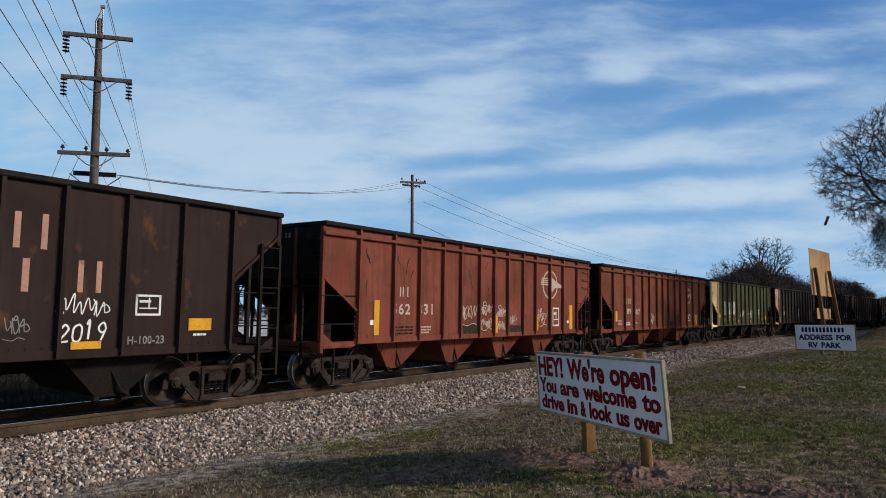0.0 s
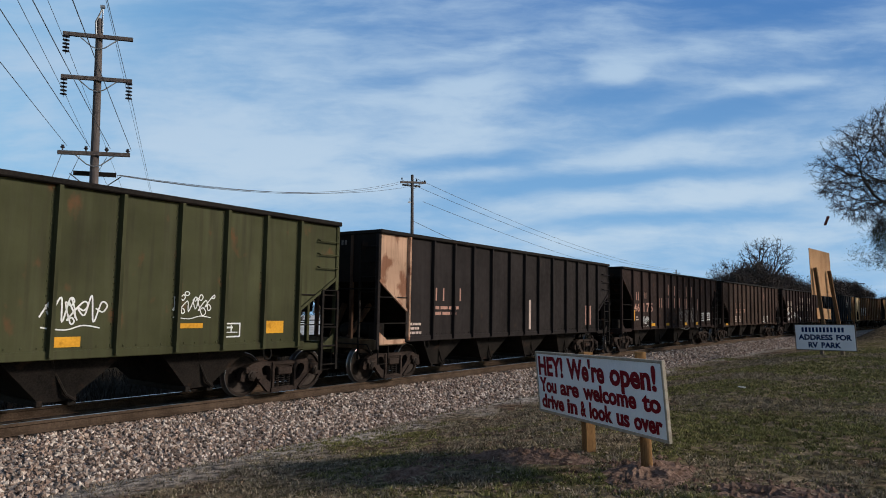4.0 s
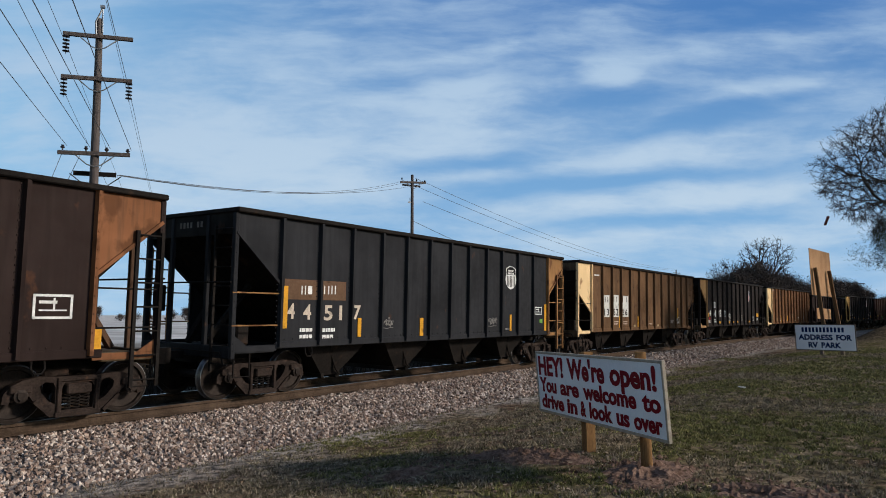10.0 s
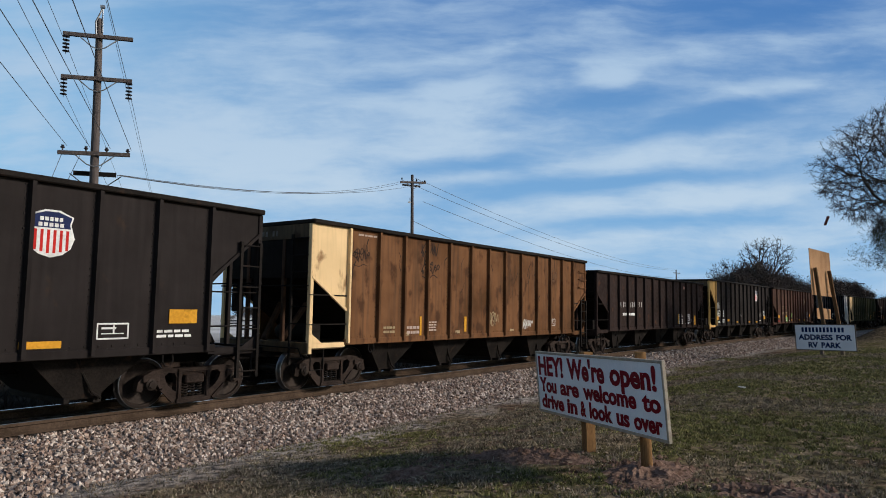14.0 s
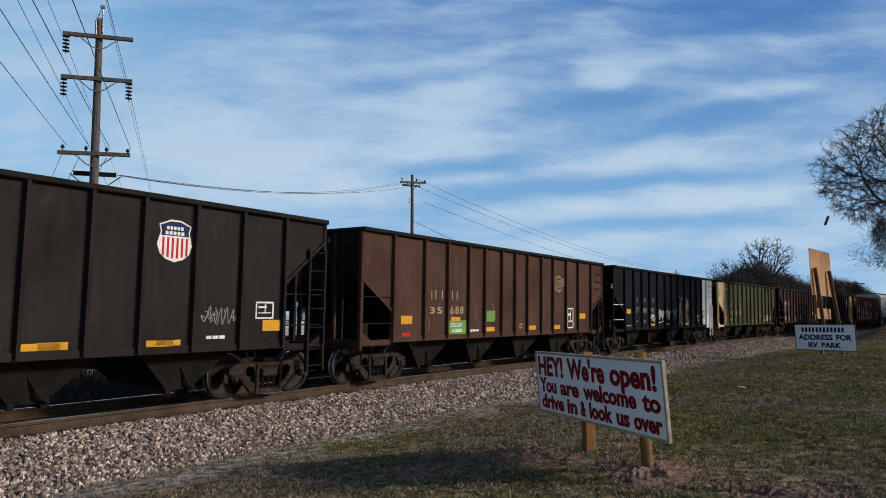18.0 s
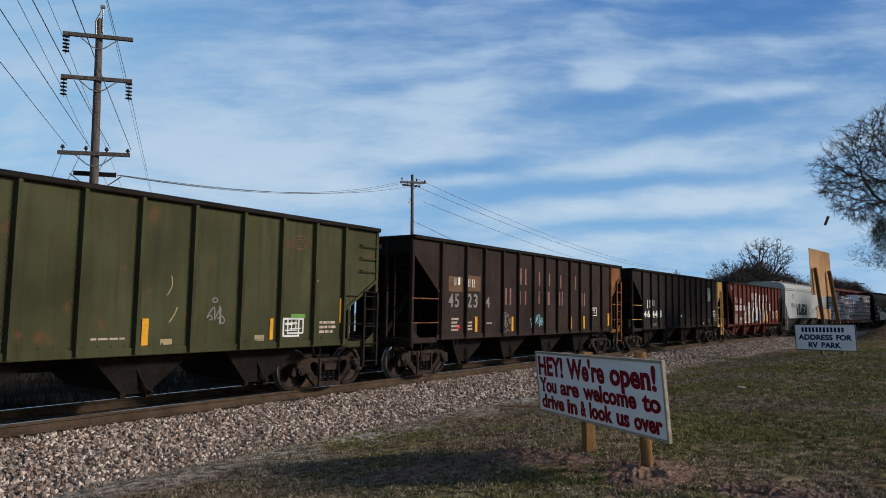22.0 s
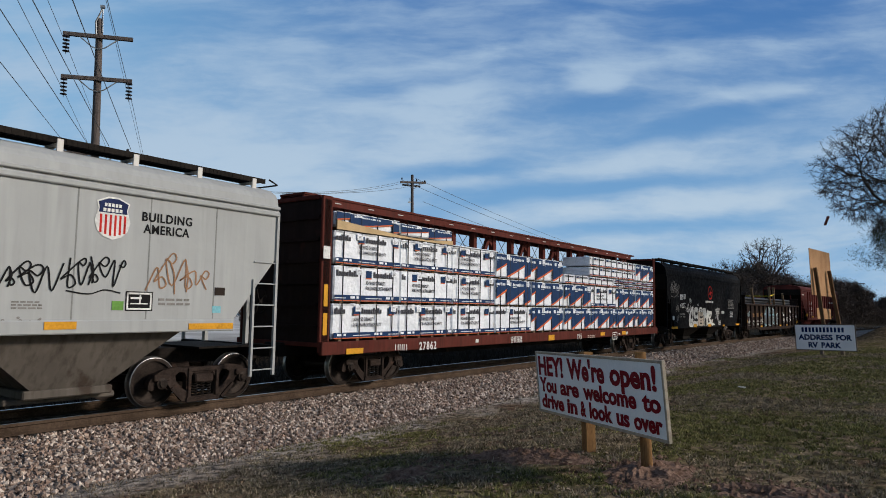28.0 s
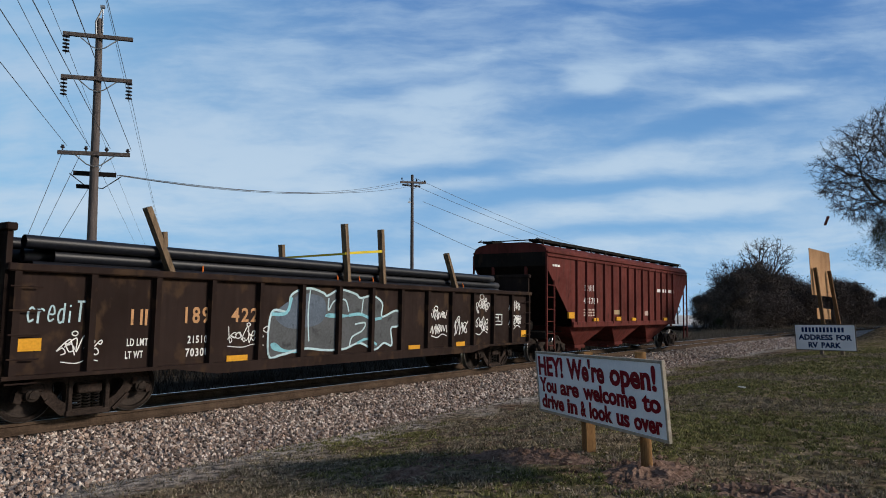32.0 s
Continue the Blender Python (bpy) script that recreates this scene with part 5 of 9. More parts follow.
TIERS = [(1.1, 1.98), (1.98, 2.86), (2.86, 3.68)]
for x0, x1, kind in ((-10.65, -8.25, "small"), (-8.25, -5.9, "small"), (-5.9, -3.6, "small")):
    for z0, z1 in TIERS:
        board_pack(x0, x1, z0, z1, kind)
for z0, z1 in TIERS:
    board_pack(-3.55, -1.25, z0, z1, "small" if z0 < 1.5 else "bold")
    board_pack(-1.25, 1.2, z0, z1, "bold")
for x0, x1, kinds in ((1.3, 3.7, ("bold", "bold")), (3.7, 6.3, ("bold", "small")), (6.3, 8.66, ("bold", "bold")), (8.66, 11.07, ("bold", "bold"))):
    for (z0, z1), kind in zip(TIERS, kinds):
        board_pack(x0, x1, z0, z1, kind)
board_pack(1.35, 6.3, 2.86, 3.24, "small")
board_pack(6.3, 8.66, 2.86, 3.05, "bold")
board_pack(6.3, 8.66, 3.05, 3.24, "bold")
board_pack(8.66, 11.07, 2.86, 3.05, "bold")
board_pack(8.66, 11.07, 3.05, 3.24, "bold")
board_pack(3.6, 8.64, 3.24, 3.64, "small")
board_pack(3.6, 8.64, 3.64, 4.06, "small")
board_pack(8.66, 11.07, 3.24, 4.06, "bold")
board_pack(-10.65, -8.3, 3.74, 4.14, "bold")
board_pack(-8.3, -5.95, 3.74, 4.1, "bold")
part("tan_wrap", Geo().prism([(-10.6, 3.7), (-5.95, 3.7), (-5.95, 3.82), (-7.2, 3.74), (-8.3, 3.76), (-10.6, 3.92)], -1.436, -1.4), TAN_WRAP, flat, "torn tan paper under the top packs")
for z in (1.25, 1.9):
    part("reflector_strip", Geo().box(-FH - 0.002 + 0.1, -FH + 0.22, -1.428, -1.42, z, z + 0.5), plain("yellow_reflector", (0.62, 0.3, 0.03), 0.5), flat, "yellow reflective strip")
for x0 in (-10.65, -5.9, -1.2, 3.6):
    for z0, z1 in TIERS:
        board_pack(x0, x0 + 4.7, z0, z1, "plain", side=1)
part("wrap_tarp", Geo().box(-5.95, -3.5, -1.44, -0.3, 3.69, 3.72, 0, 0.01), WRAP, flat)
add_to_train(flat, *ENDS[21], 8.8)

carbon = covered_hopper("black covered hopper wagon with red ring emblem and white bubble scrawl", CARBON_BLACK, 7.1, 3.76, 1.02,
                        [(-2.2, 1.5, 0.5), (2.2, 1.5, 0.5)], 5.6, (5.95, 3.0), bay_mat=STEEL_DARK, ends=SOOT_SHADE, rise=0.84, proud=0.004)
add_to_train(carbon, *ENDS[22], 5.6)

# gondola with pipes
gon = tagged(new("gondola_wagon"), "rusty dark brown gondola wagon loaded with black pipes between timber stakes", "railway wagon", "wagons of the train")
GH = 8.05
running_gear(gon, GH, 6.5, GH + 0.1)
part("floor_plate", Geo().box(-GH + 0.05, GH - 0.05, -1.45, 1.45, 0.95, 1.02), STEEL_DARK, gon)
for s in (-1, 1):
    y0, y1 = sorted((s * 1.45, s * 1.5))
    part("side_sheet", Geo().box(-GH, GH, y0, y1, 0.8, 2.42), GON_BROWN, gon)
    y0, y1 = sorted((s * 1.43, s * 1.62))
    part("top_chord", Geo().box(-GH, GH, y0, y1, 2.36, 2.48, 0, 0.02), GON_BROWN, gon)
    part("side_sill", Geo().prism([(-GH, 0.82), (GH, 0.82), (GH, 0.76), (5.3, 0.76), (4.4, 0.62), (-4.4, 0.62), (-5.3, 0.76), (-GH, 0.76)][::-1], y0, y1), GON_BROWN, gon)
    for i in range(15):
        x = -7.9 + i * 15.8 / 14
        part("side_rib", stored(("gon_rib", s), lambda: Geo().prism([(-0.07, s * 1.5), (0.07, s * 1.5), (0.05, s * 1.6), (-0.05, s * 1.6)], 0.82, 2.36, 0, "z"), GON_BROWN), GON_BROWN, gon, at=(x, 0, 0))
for k in (-1, 1):
    x0, x1 = sorted((k * (GH - 0.08), k * GH))
    part("end_gate", Geo().box(x0, x1, -1.5, 1.5, 0.8, 3.04).box(x0 - 0.04, x1 + 0.04, -1.55, 1.55, 2.96, 3.08, 0, 0.02), GON_BROWN, gon)
    for y in (-1.0, -0.35, 0.35, 1.0):
        part("end_stiffener", Geo().box(min(k * GH, k * (GH + 0.1)), max(k * GH, k * (GH + 0.1)), y - 0.06, y + 0.06, 0.9, 2.95), GON_BROWN, gon)
    for i in range(5):
        part("grab_iron", rodded([(k * (GH - 0.5), -1.6, 0.7 + i * 0.36), (k * (GH - 0.05), -1.6, 0.7 + i * 0.36)], 0.014), GON_BROWN, gon)
for row in range(9):
    z = 1.24 + 0.2 * row
    for i in range(12 - (row % 2)):
        if row < 5 and 1 < i < 10:
            continue
        y = -1.2 + i * 0.217 + (0.108 if row % 2 else 0)
        x0, x1 = -7.7 + 0.12 * ((i * 7 + row * 3) % 5), 6.1 + 0.16 * ((i * 5 + row) % 4)
        p = part("pipe", stored(("pipe", i % 5, row % 4), lambda: Geo().tube([(x0, 0, 0), (x1, 0, 0)], 0.105, 12, cap=False).tube([(x1 - 0.25, 0, 0), (x1, 0, 0)], 0.107, 12, 1, cap=False), [PIPE, PIPE_END], True), PIPE, gon, at=(0, y, z))
# added dark block fills the pile in place of its unseen inner pipes
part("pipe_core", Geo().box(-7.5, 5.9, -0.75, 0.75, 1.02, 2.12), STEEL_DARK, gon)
for x, y, lean, up in ((-5.25, -1.34, -0.55, 3.6), (-0.55, -1.34, -0.28, 3.85), (0.7, -1.34, -0.22, 3.85), (3.95, -1.34, -0.6, 3.45), (-7.2, 1.34, -0.3, 3.35), (-3.6, 1.34, -0.2, 3.5), (-0.2, 1.34, -0.2, 3.5)):
    part("timber_stake", Geo().beam((x + (0.62 if lean < -0.5 else 0.05), y, 1.1), (x + lean, y, up), 0.1, 0.15, up=(0, 1, 0)), STAKE, gon)
part("yellow_webbing", Geo().beam((-0.83, -1.4, 3.15), (0.5, -1.4, 3.3), 0.01, 0.06).beam((-0.83, -1.4, 3.14), (-0.3, 1.3, 3.16), 0.01, 0.05), BAND_YELLOW, gon)
for x in (-4.6, -0.95, -0.2, 0.3, 4.35):
    arch = [(x + 0.25 * math.sin(a), -1.28 * math.cos(a), 2.42 + 0.6 * math.sin(a)) for a in [k * math.pi / 12 for k in range(13)]]
    part("lashing", Geo().tube(arch, 0.018, 5), LASHING, gon)
add_to_train(gon, *ENDS[23], 6.5)

last = covered_hopper("dark red ribbed covered hopper wagon at the end of the train", OXIDE, 8.0, 3.95, 1.25,
                      [(-4.0, 1.75, 0.35), (0.0, 1.75, 0.35), (4.0, 1.75, 0.35)], 6.7, (5.9, 3.45), ribs=[-5.6 + i * 11.2 / 13 for i in range(14)], ends=SOOT_SHADE)
add_to_train(last, 385.8, 401.7, 6.7)

# ---- poles and wires ----
METAL_GREY = plain("galvanised_steel", (0.3, 0.31, 0.32), 0.5, 0.6)
INSULATOR = plain("dark_porcelain", (0.035, 0.03, 0.035), 0.3)
WIRE = plain("weathered_wire", (0.1, 0.104, 0.112), 0.6, 0.2)


def cable(p, q, sag, r=0.012, n=14):
    p, q = Vector(p), Vector(q)
    pts = []
    for i in range(n + 1):
        k = i / n
        c = p.lerp(q, k)
        c.z -= 4 * sag * k * (1 - k)
        pts.append(c)
    return Geo().tube(pts, r, 5)


def wire(p, q, sag=0.6, r=0.012):
    ob = part("overhead_wire", cable(p, q, sag, r), WIRE, None, smooth=True)
    return tagged(ob, "thin grey overhead wire strung between utility poles", "wire", "overhead wires")


def string_insulator(pole, x, y, z, n=5, disc=0.12, gap=0.14):
    g = Geo()
    g.tube([(x, y, z), (x, y, z - gap * n - 0.12)], 0.012, 6)
    for i in range(n):
        zz = z - 0.1 - gap * i
        g.lathe([(0.02, zz), (disc, zz - 0.03), (disc, zz - 0.05), (0.03, zz - 0.07)], 12, "z", (x, y, 0))
    part("insulator_string", g, INSULATOR, pole, "string of dark disc insulators")


def pin_insulator(pole, x, y, z):
    g = Geo().lathe([(0.0, 0.0), (0.03, 0.0), (0.03, 0.06), (0.07, 0.08), (0.075, 0.12), (0.045, 0.14), (0.05, 0.19), (0.0, 0.2)], 10, "z", (x, y, z), loop=False)
    part("pin_insulator", g, INSULATOR, pole)


def crossarm(pole, z, half, lean=0.0, w=0.11, h=0.14, y=-0.16, mat=None, braces=True):
    part("crossarm", Geo().beam((-half, y, z - lean), (half, y, z + lean), w, h), mat or POLE_WOOD, pole)
    if braces:
        g = Geo()
        for k in (-1, 1):
            g.tube([(0, y, z - 0.5), (k * half * 0.2, y - 0.02, z - 0.42), (k * half * 0.55, y, z - 0.06)], 0.022, 6)
        part("crossarm_brace", g, METAL_GREY, pole)


def utility_pole(label, x, y, base, top, r0, r1, turn):
    pole = tagged(new("utility_pole"), label, "utility pole", "utility poles")
    pole.matrix_world = pose(x, y, base, 0, 0, turn)
    part("shaft", Geo().tube([(0, 0, 0), (0, 0, (top - base) / 2), (0, 0, top - base)], r0, 14, r1=r1), POLE_WOOD, pole, smooth=True)
    return pole


LINE_WAY = Vector((math.cos(radians(55.95)), math.sin(radians(55.95)), 0))
ARM_WAY = Vector((LINE_WAY.y, -LINE_WAY.x, 0))
ARM_TURN = math.degrees(math.atan2(ARM_WAY.y, ARM_WAY.x))
P1 = Vector((12.75, 25.0, -0.5))
tall = utility_pole("tall weathered wooden power pole with three crossarms", P1.x, P1.y, P1.z, 12.95, 0.2, 0.12, ARM_TURN)
tall.matrix_world = tall.matrix_world @ pose(0, 0, 0, 0, -0.7, 0)
H0 = -P1.z
arms = ((12.2, 1.19), (10.55, 1.2), (7.68, 1.21))
for z, half in arms:
    crossarm(tall, z + H0, half, 0.03)
crossarm(tall, 6.98 + H0, 0.72, 0.0, 0.12, 0.16, 0.2, STEEL_DARK, False)
part("peak_bracket", Geo().tube([(-0.1, -0.1, 12.3 + H0), (-0.12, -0.1, 12.8 + H0), (0.02, -0.1, 13.15 + H0), (0.1, -0.1, 13.4 + H0)], 0.035, 6)
     .tube([(0.12, -0.1, 12.4 + H0), (0.1, -0.1, 13.4 + H0)], 0.025, 6).box(0.02, 0.18, -0.16, -0.04, 13.36 + H0, 13.46 + H0), METAL_GREY, tall)
part("pole_hardware", Geo().box(-0.6, -0.1, 0.1, 0.2, 6.4 + H0, 6.55 + H0, 0, 0.01).tube([(-0.8, -0.1, 6.9 + H0), (-0.3, 0, 6.5 + H0), (0.3, 0, 6.4 + H0), (0.9, 0.1, 6.9 + H0)], 0.02, 5), STEEL_DARK, tall)
string_insulator(tall, -1.08, -0.16, 12.2 + H0)
string_insulator(tall, -1.1, -0.16, 10.55 + H0)
string_insulator(tall, 1.1, -0.16, 10.6 + H0)
for x in (-1.05, -0.28, 0.41, 1.13):
    pin_insulator(tall, x, -0.16, 7.75 + H0)


def on_arm(x, z):
    return P1 + ARM_WAY * x + Vector((0, 0, z - P1.z))


BEHIND = -LINE_WAY * 70
BEYOND = LINE_WAY * 70
for x, z in ((0.1, 13.4), (-1.08, 11.4), (-1.1, 9.7), (1.1, 9.75)):
    p = on_arm(x, z)
    wire(p, p + BEHIND + Vector((0, 0, 3.4)), 0.3, 0.009)
    wire(p, p + BEYOND - Vector((0, 0, 3.4)), 0.3, 0.008)
for x in (-1.05, -0.28, 0.41, 1.13):
    p = on_arm(x, 7.95)
    wire(p, p + BEHIND, 0.4, 0.0105)
for x, dx, dy in ((-1.2, -3.0, -1.0), (-0.6, -2.4, 2.0), (0.3, -2.0, 5.0)):
    p = on_arm(x, 7.6)
    wire(p, p + Vector((dx, dy, -8.0)), 0.1, 0.01)

P2 = Vector((42.1, 33.0, -0.5))
small = utility_pole("slender wooden power pole with one crossarm", P2.x, P2.y, P2.z, 12.9, 0.17, 0.11, -25)
h2 = -P2.z
crossarm(small, 12.25 + h2, 1.15, 0.08, 0.13, 0.16)
crossarm(small, 12.05 + h2, 0.8, 0.0, 0.1, 0.13, 0.15, None, False)
for x in (-1.0, 0.3, 1.05):
    pin_insulator(small, x, -0.16, 12.35 + h2)
part("service_bracket", Geo().box(-0.35, -0.1, -0.05, 0.05, 10.6 + h2, 10.7 + h2).tube([(-0.2, 0, 10.7 + h2), (-0.2, 0, 11.0 + h2)], 0.03, 6), METAL_GREY, small)
for dz, a, b in ((0.0, -0.6, -1.1), (0.1, 0.3, 1.0), (-0.12, 0.2, -1.0)):
    wire(on_arm(0.75 + 0.1 * a, 6.95 + 0.15 * dz), P2 + Vector((b, -0.4 * b, 12.7 + h2 * 0 + dz)) , 0.75, 0.012)
P3 = Vector((150.0, 44.0, -0.5))
far_pole = utility_pole("distant wooden power pole", P3.x, P3.y, P3.z, 11.5, 0.17, 0.11, -20)
crossarm(far_pole, 11.3, 1.2)
for k, dz in ((-1.0, 0.0), (0.3, 0.25), (1.0, -1.6)):
    wire(P2 + Vector((0.9 * k, -0.4 * k, 12.9 + dz)), P3 + Vector((0.9 * k, -0.3 * k, 11.9 + dz)), 1.6, 0.018)
wire(P2 + Vector((0, 0, 9.7)), P2 + Vector((36, 6, 7.2)), 0.4, 0.02)
P4 = Vector((176.0, 12.0, -0.3))
distant = utility_pole("distant wooden power pole beyond the trees", P4.x, P4.y, P4.z, 9.0, 0.2, 0.14, -60)
crossarm(distant, 8.9, 1.5, 0, 0.2, 0.22)

# ---- signs ----
SIGN_WHITE = surface("painted_white_board", (0.8, 0.81, 0.82), (0.88, 0.88, 0.88), 0.5, 2.0, 40, 0.05)
SIGN_RED = plain("maroon_vinyl_lettering", (0.22, 0.01, 0.018), 0.45)
SIGN_NAVY = plain("navy_vinyl_lettering", (0.012, 0.03, 0.1), 0.45)
TRIM_WOOD = surface("raw_pine_trim", (0.3, 0.25, 0.19), (0.46, 0.4, 0.32), 0.8, 3.0, 40, 0.2, stretch=(1, 6, 6))
POST_WOOD = surface("treated_pine_post", (0.13, 0.07, 0.03), (0.26, 0.145, 0.062), 0.85, 2.0, 30, 0.3, stretch=(6, 6, 0.6))
PLYWOOD = surface("weathered_plywood", (0.26, 0.14, 0.068), (0.4, 0.235, 0.125), 0.8, 0.9, 30, 0.15, stretch=(2, 2, 1.0), third=(0.29, 0.17, 0.08))
POST_BROWN = surface("brown_stained_post", (0.075, 0.042, 0.022), (0.16, 0.095, 0.05), 0.85, 2.0, 30, 0.3, stretch=(6, 6, 0.6))
GREY_WOOD = surface("greyed_timber", (0.075, 0.06, 0.05), (0.17, 0.14, 0.115), 0.9, 2.0, 40, 0.3, stretch=(6, 6, 0.6))


def words(text, size, extrude=0.002, wide=1.0, offset=0.0, space=1.0):
    """Letters as a mesh, in the x-z plane, facing -y, from the origin to the right."""
    cu = bpy.data.curves.new("words", "FONT")
    cu.body, cu.size, cu.extrude, cu.offset, cu.space_character = text, size, extrude, offset, space
    cu.resolution_u = 3
    ob = bpy.data.objects.new("words", cu)
    me = bpy.data.meshes.new_from_object(ob)
    me.transform(Matrix.Rotation(radians(90), 4, "X") @ Matrix.Diagonal((wide, 1, 1, 1)))
    bpy.data.objects.remove(ob)
    return me


def reach(me):
    xs = [v.co.x for v in me.vertices]
    return min(xs), max(xs)


def fit_letters(text, width, height, thick=0.0, space=1.0):
    """One mesh for each letter, the row scaled to a width, with capitals of the given height."""
    size = height / 0.69
    lo, hi = reach(words(text, size, 0.002, 1.0, thick, space))
    k = width / (hi - lo)
    out = []
    for i, ch in enumerate(text):
        if ch == " ":
            continue
        me = words(ch, size, 0.002, 1.0, thick)
        shift = reach(words(text[:i + 1], size, 0.002, 1.0, thick, space))[1] - reach(me)[1]
        me.transform(Matrix.Diagonal((k, 1, 1, 1)) @ Matrix.Translation((shift - lo, 0, 0)))
        out.append(me)
    return out


def board_frame(bl, br, tl):
    """A pose whose x runs from bl to br and z towards tl."""
    bl, br, tl = Vector(bl), Vector(br), Vector(tl)
    x = (br - bl).normalized()
    up = tl - bl
    z = (up - x * up.dot(x)).normalized()
    y = z.cross(x)
    m = Matrix((x, y, z)).transposed().to_4x4()
    m.translation = bl
    return m, (br - bl).length, up.dot(z)


def notice_board(label, corners, lines, letter_mat, post_at, post_mat, post_r, base_z, posts_round=False, trim=None):
    m, w, h = board_frame(*corners)
    sign = tagged(new("notice_board"), label, "sign", "roadside notice boards")
    foot = Vector((m.translation.x, m.translation.y, base_z))
    sign.location = foot
    inv = Matrix.Translation(-foot)
    local = inv @ m

    def put(name, me, mat, lab=""):
        me = me.mesh(name) if isinstance(me, Geo) else me
        me.transform(local)
        return part(name, me, mat, sign, lab)

    put("board", Geo().box(0, w, 0.0, 0.016, 0, h), SIGN_WHITE, "white painted board with lettering")
    t = 0.028
    for name, b in (("bottom_trim", (-0.02, w + 0.02, -0.01, 0.03, -t, 0.003)), ("top_trim", (-0.02, w + 0.02, -0.01, 0.03, h - 0.003, h + t)),
                    ("side_trim", (-t, 0.003, -0.01, 0.03, -t, h + t)), ("side_trim", (w - 0.003, w + t, -0.01, 0.03, -t, h + t))):
        put(name, Geo().box(*b, 0, 0.004), trim or TRIM_WOOD)
    for text, x0, x1, z, ht in lines:
        if text is None:
            n = max(2, round((x1 - x0) / (ht * 0.75)))
            for i in range(n):
                a = x0 + (x1 - x0) * i / n
                put("lettering_bar", Geo().box(a, a + (x1 - x0) / n * 0.6, -0.004, 0.0, z, z + ht), letter_mat)
        else:
            wide = [len(word) + 0.7 for word in text.split()]
            a = x0
            for word, share in zip(text.split(), wide):
                span = (x1 - x0) * share / (sum(wide) - 0.7)
                for me in fit_letters(word, span * (share - 0.7) / share, ht, 0.012 if ht > 0.2 else 0.0095):
                    me.transform(Matrix.Translation((a, -0.004, z)))
                    put("letter", me, letter_mat)
                a += span
    for (x, y, z, x2, y2, z2) in post_at:
        a, b = Vector((x, y, z)) - foot, Vector((x2, y2, z2)) - foot
        posts_round = posts_round and (x, y, z) == post_at[0][:3]
        g = Geo().tube([a, b], post_r, 14) if posts_round else Geo().beam(a, b, post_r * 2, post_r * 2, 0, (m.to_3x3() @ Vector((0, 1, 0))))
        part("post", g, post_mat, sign, smooth=posts_round)
    return sign


notice_board("white notice board with maroon lettering on two timber posts", ((8.43, 4.36, 0.42), (6.78, 2.12, 0.47), (8.4, 4.4, 1.17)), [
    ("HEY! We're open!", 0.05, 2.68, 0.475, 0.235), ("You are welcome to", 0.05, 2.72, 0.255, 0.178), ("drive in & look us over", 0.08, 2.72, 0.045, 0.17)],
    SIGN_RED, [(7.19, 2.47, -0.1, 7.19, 2.52, 1.3), (7.87, 3.42, -0.1, 7.87, 3.44, 1.24)], POST_WOOD, 0.06, 0.06, True)
notice_board("white notice board with navy lettering on grey posts", ((32.9, 4.62, 0.22), (32.1, 2.34, 0.24), (32.87, 4.68, 1.26)), [
    (None, 0.28, 2.05, 0.74, 0.2), ("ADDRESS FOR", 0.12, 2.28, 0.42, 0.21), ("RV PARK", 0.52, 1.85, 0.1, 0.21)],
    SIGN_NAVY, [(32.68, 3.62, -0.5, 32.68, 3.66, 1.2), (32.45, 2.85, -0.5, 32.45, 2.88, 1.2)], GREY_WOOD, 0.06, -0.3, trim=GREY_WOOD)

# the back of a plywood billboard on leaning posts
hoard = tagged(new("plywood_hoarding"), "back of a tall plywood panel on leaning timber posts", "hoarding")
hoard.location = (38.3, 4.0, -0.4)
m, w, h = board_frame((37.34, 4.45, 2.68), (40.2, 3.86, 2.6), (37.3, 4.52, 4.98))
m = Matrix.Translation(-Vector(hoard.location)) @ m


def hoard_part(name, g, mat):
    me = g.mesh(name)
    me.transform(m)
    part(name, me, mat, hoard)


hoard_part("panel", Geo().box(0, w, 0, 0.02, 0, h), PLYWOOD)
hoard_part("lower_panel", Geo().box(0.62, w - 0.35, 0.03, 0.05, -1.15, -0.62), PLYWOOD)
base = Vector(hoard.location)
for a, b in (((37.64, 4.3, 4.01), (37.91, 3.94, -0.5)), ((39.53, 3.89, 3.93), (39.87, 3.41, -0.5))):
    part("post", Geo().beam(Vector(a) - base, Vector(b) - base, 0.1, 0.16, 0, (0.2, 1, 0)), POST_BROWN, hoard)

# ---- trees ----
BARK = surface("grey_bark", (0.022, 0.018, 0.0155), (0.06, 0.049, 0.043), 0.95, 3.0, 30, 0.4, stretch=(3, 3, 0.8))
TWIG = surface("dark_twigs", (0.02, 0.016, 0.0145), (0.055, 0.044, 0.039), 0.95, 1.0, 8, 0.0)
CEDAR = surface("dull_cedar_foliage", (0.012, 0.016, 0.009), (0.035, 0.042, 0.02), 0.95, 1.5, 8, 0.0)
THICKET = surface("winter_thicket_foliage", (0.046, 0.037, 0.032), (0.125, 0.1, 0.088), 0.95, 1.2, 8, 0.0)


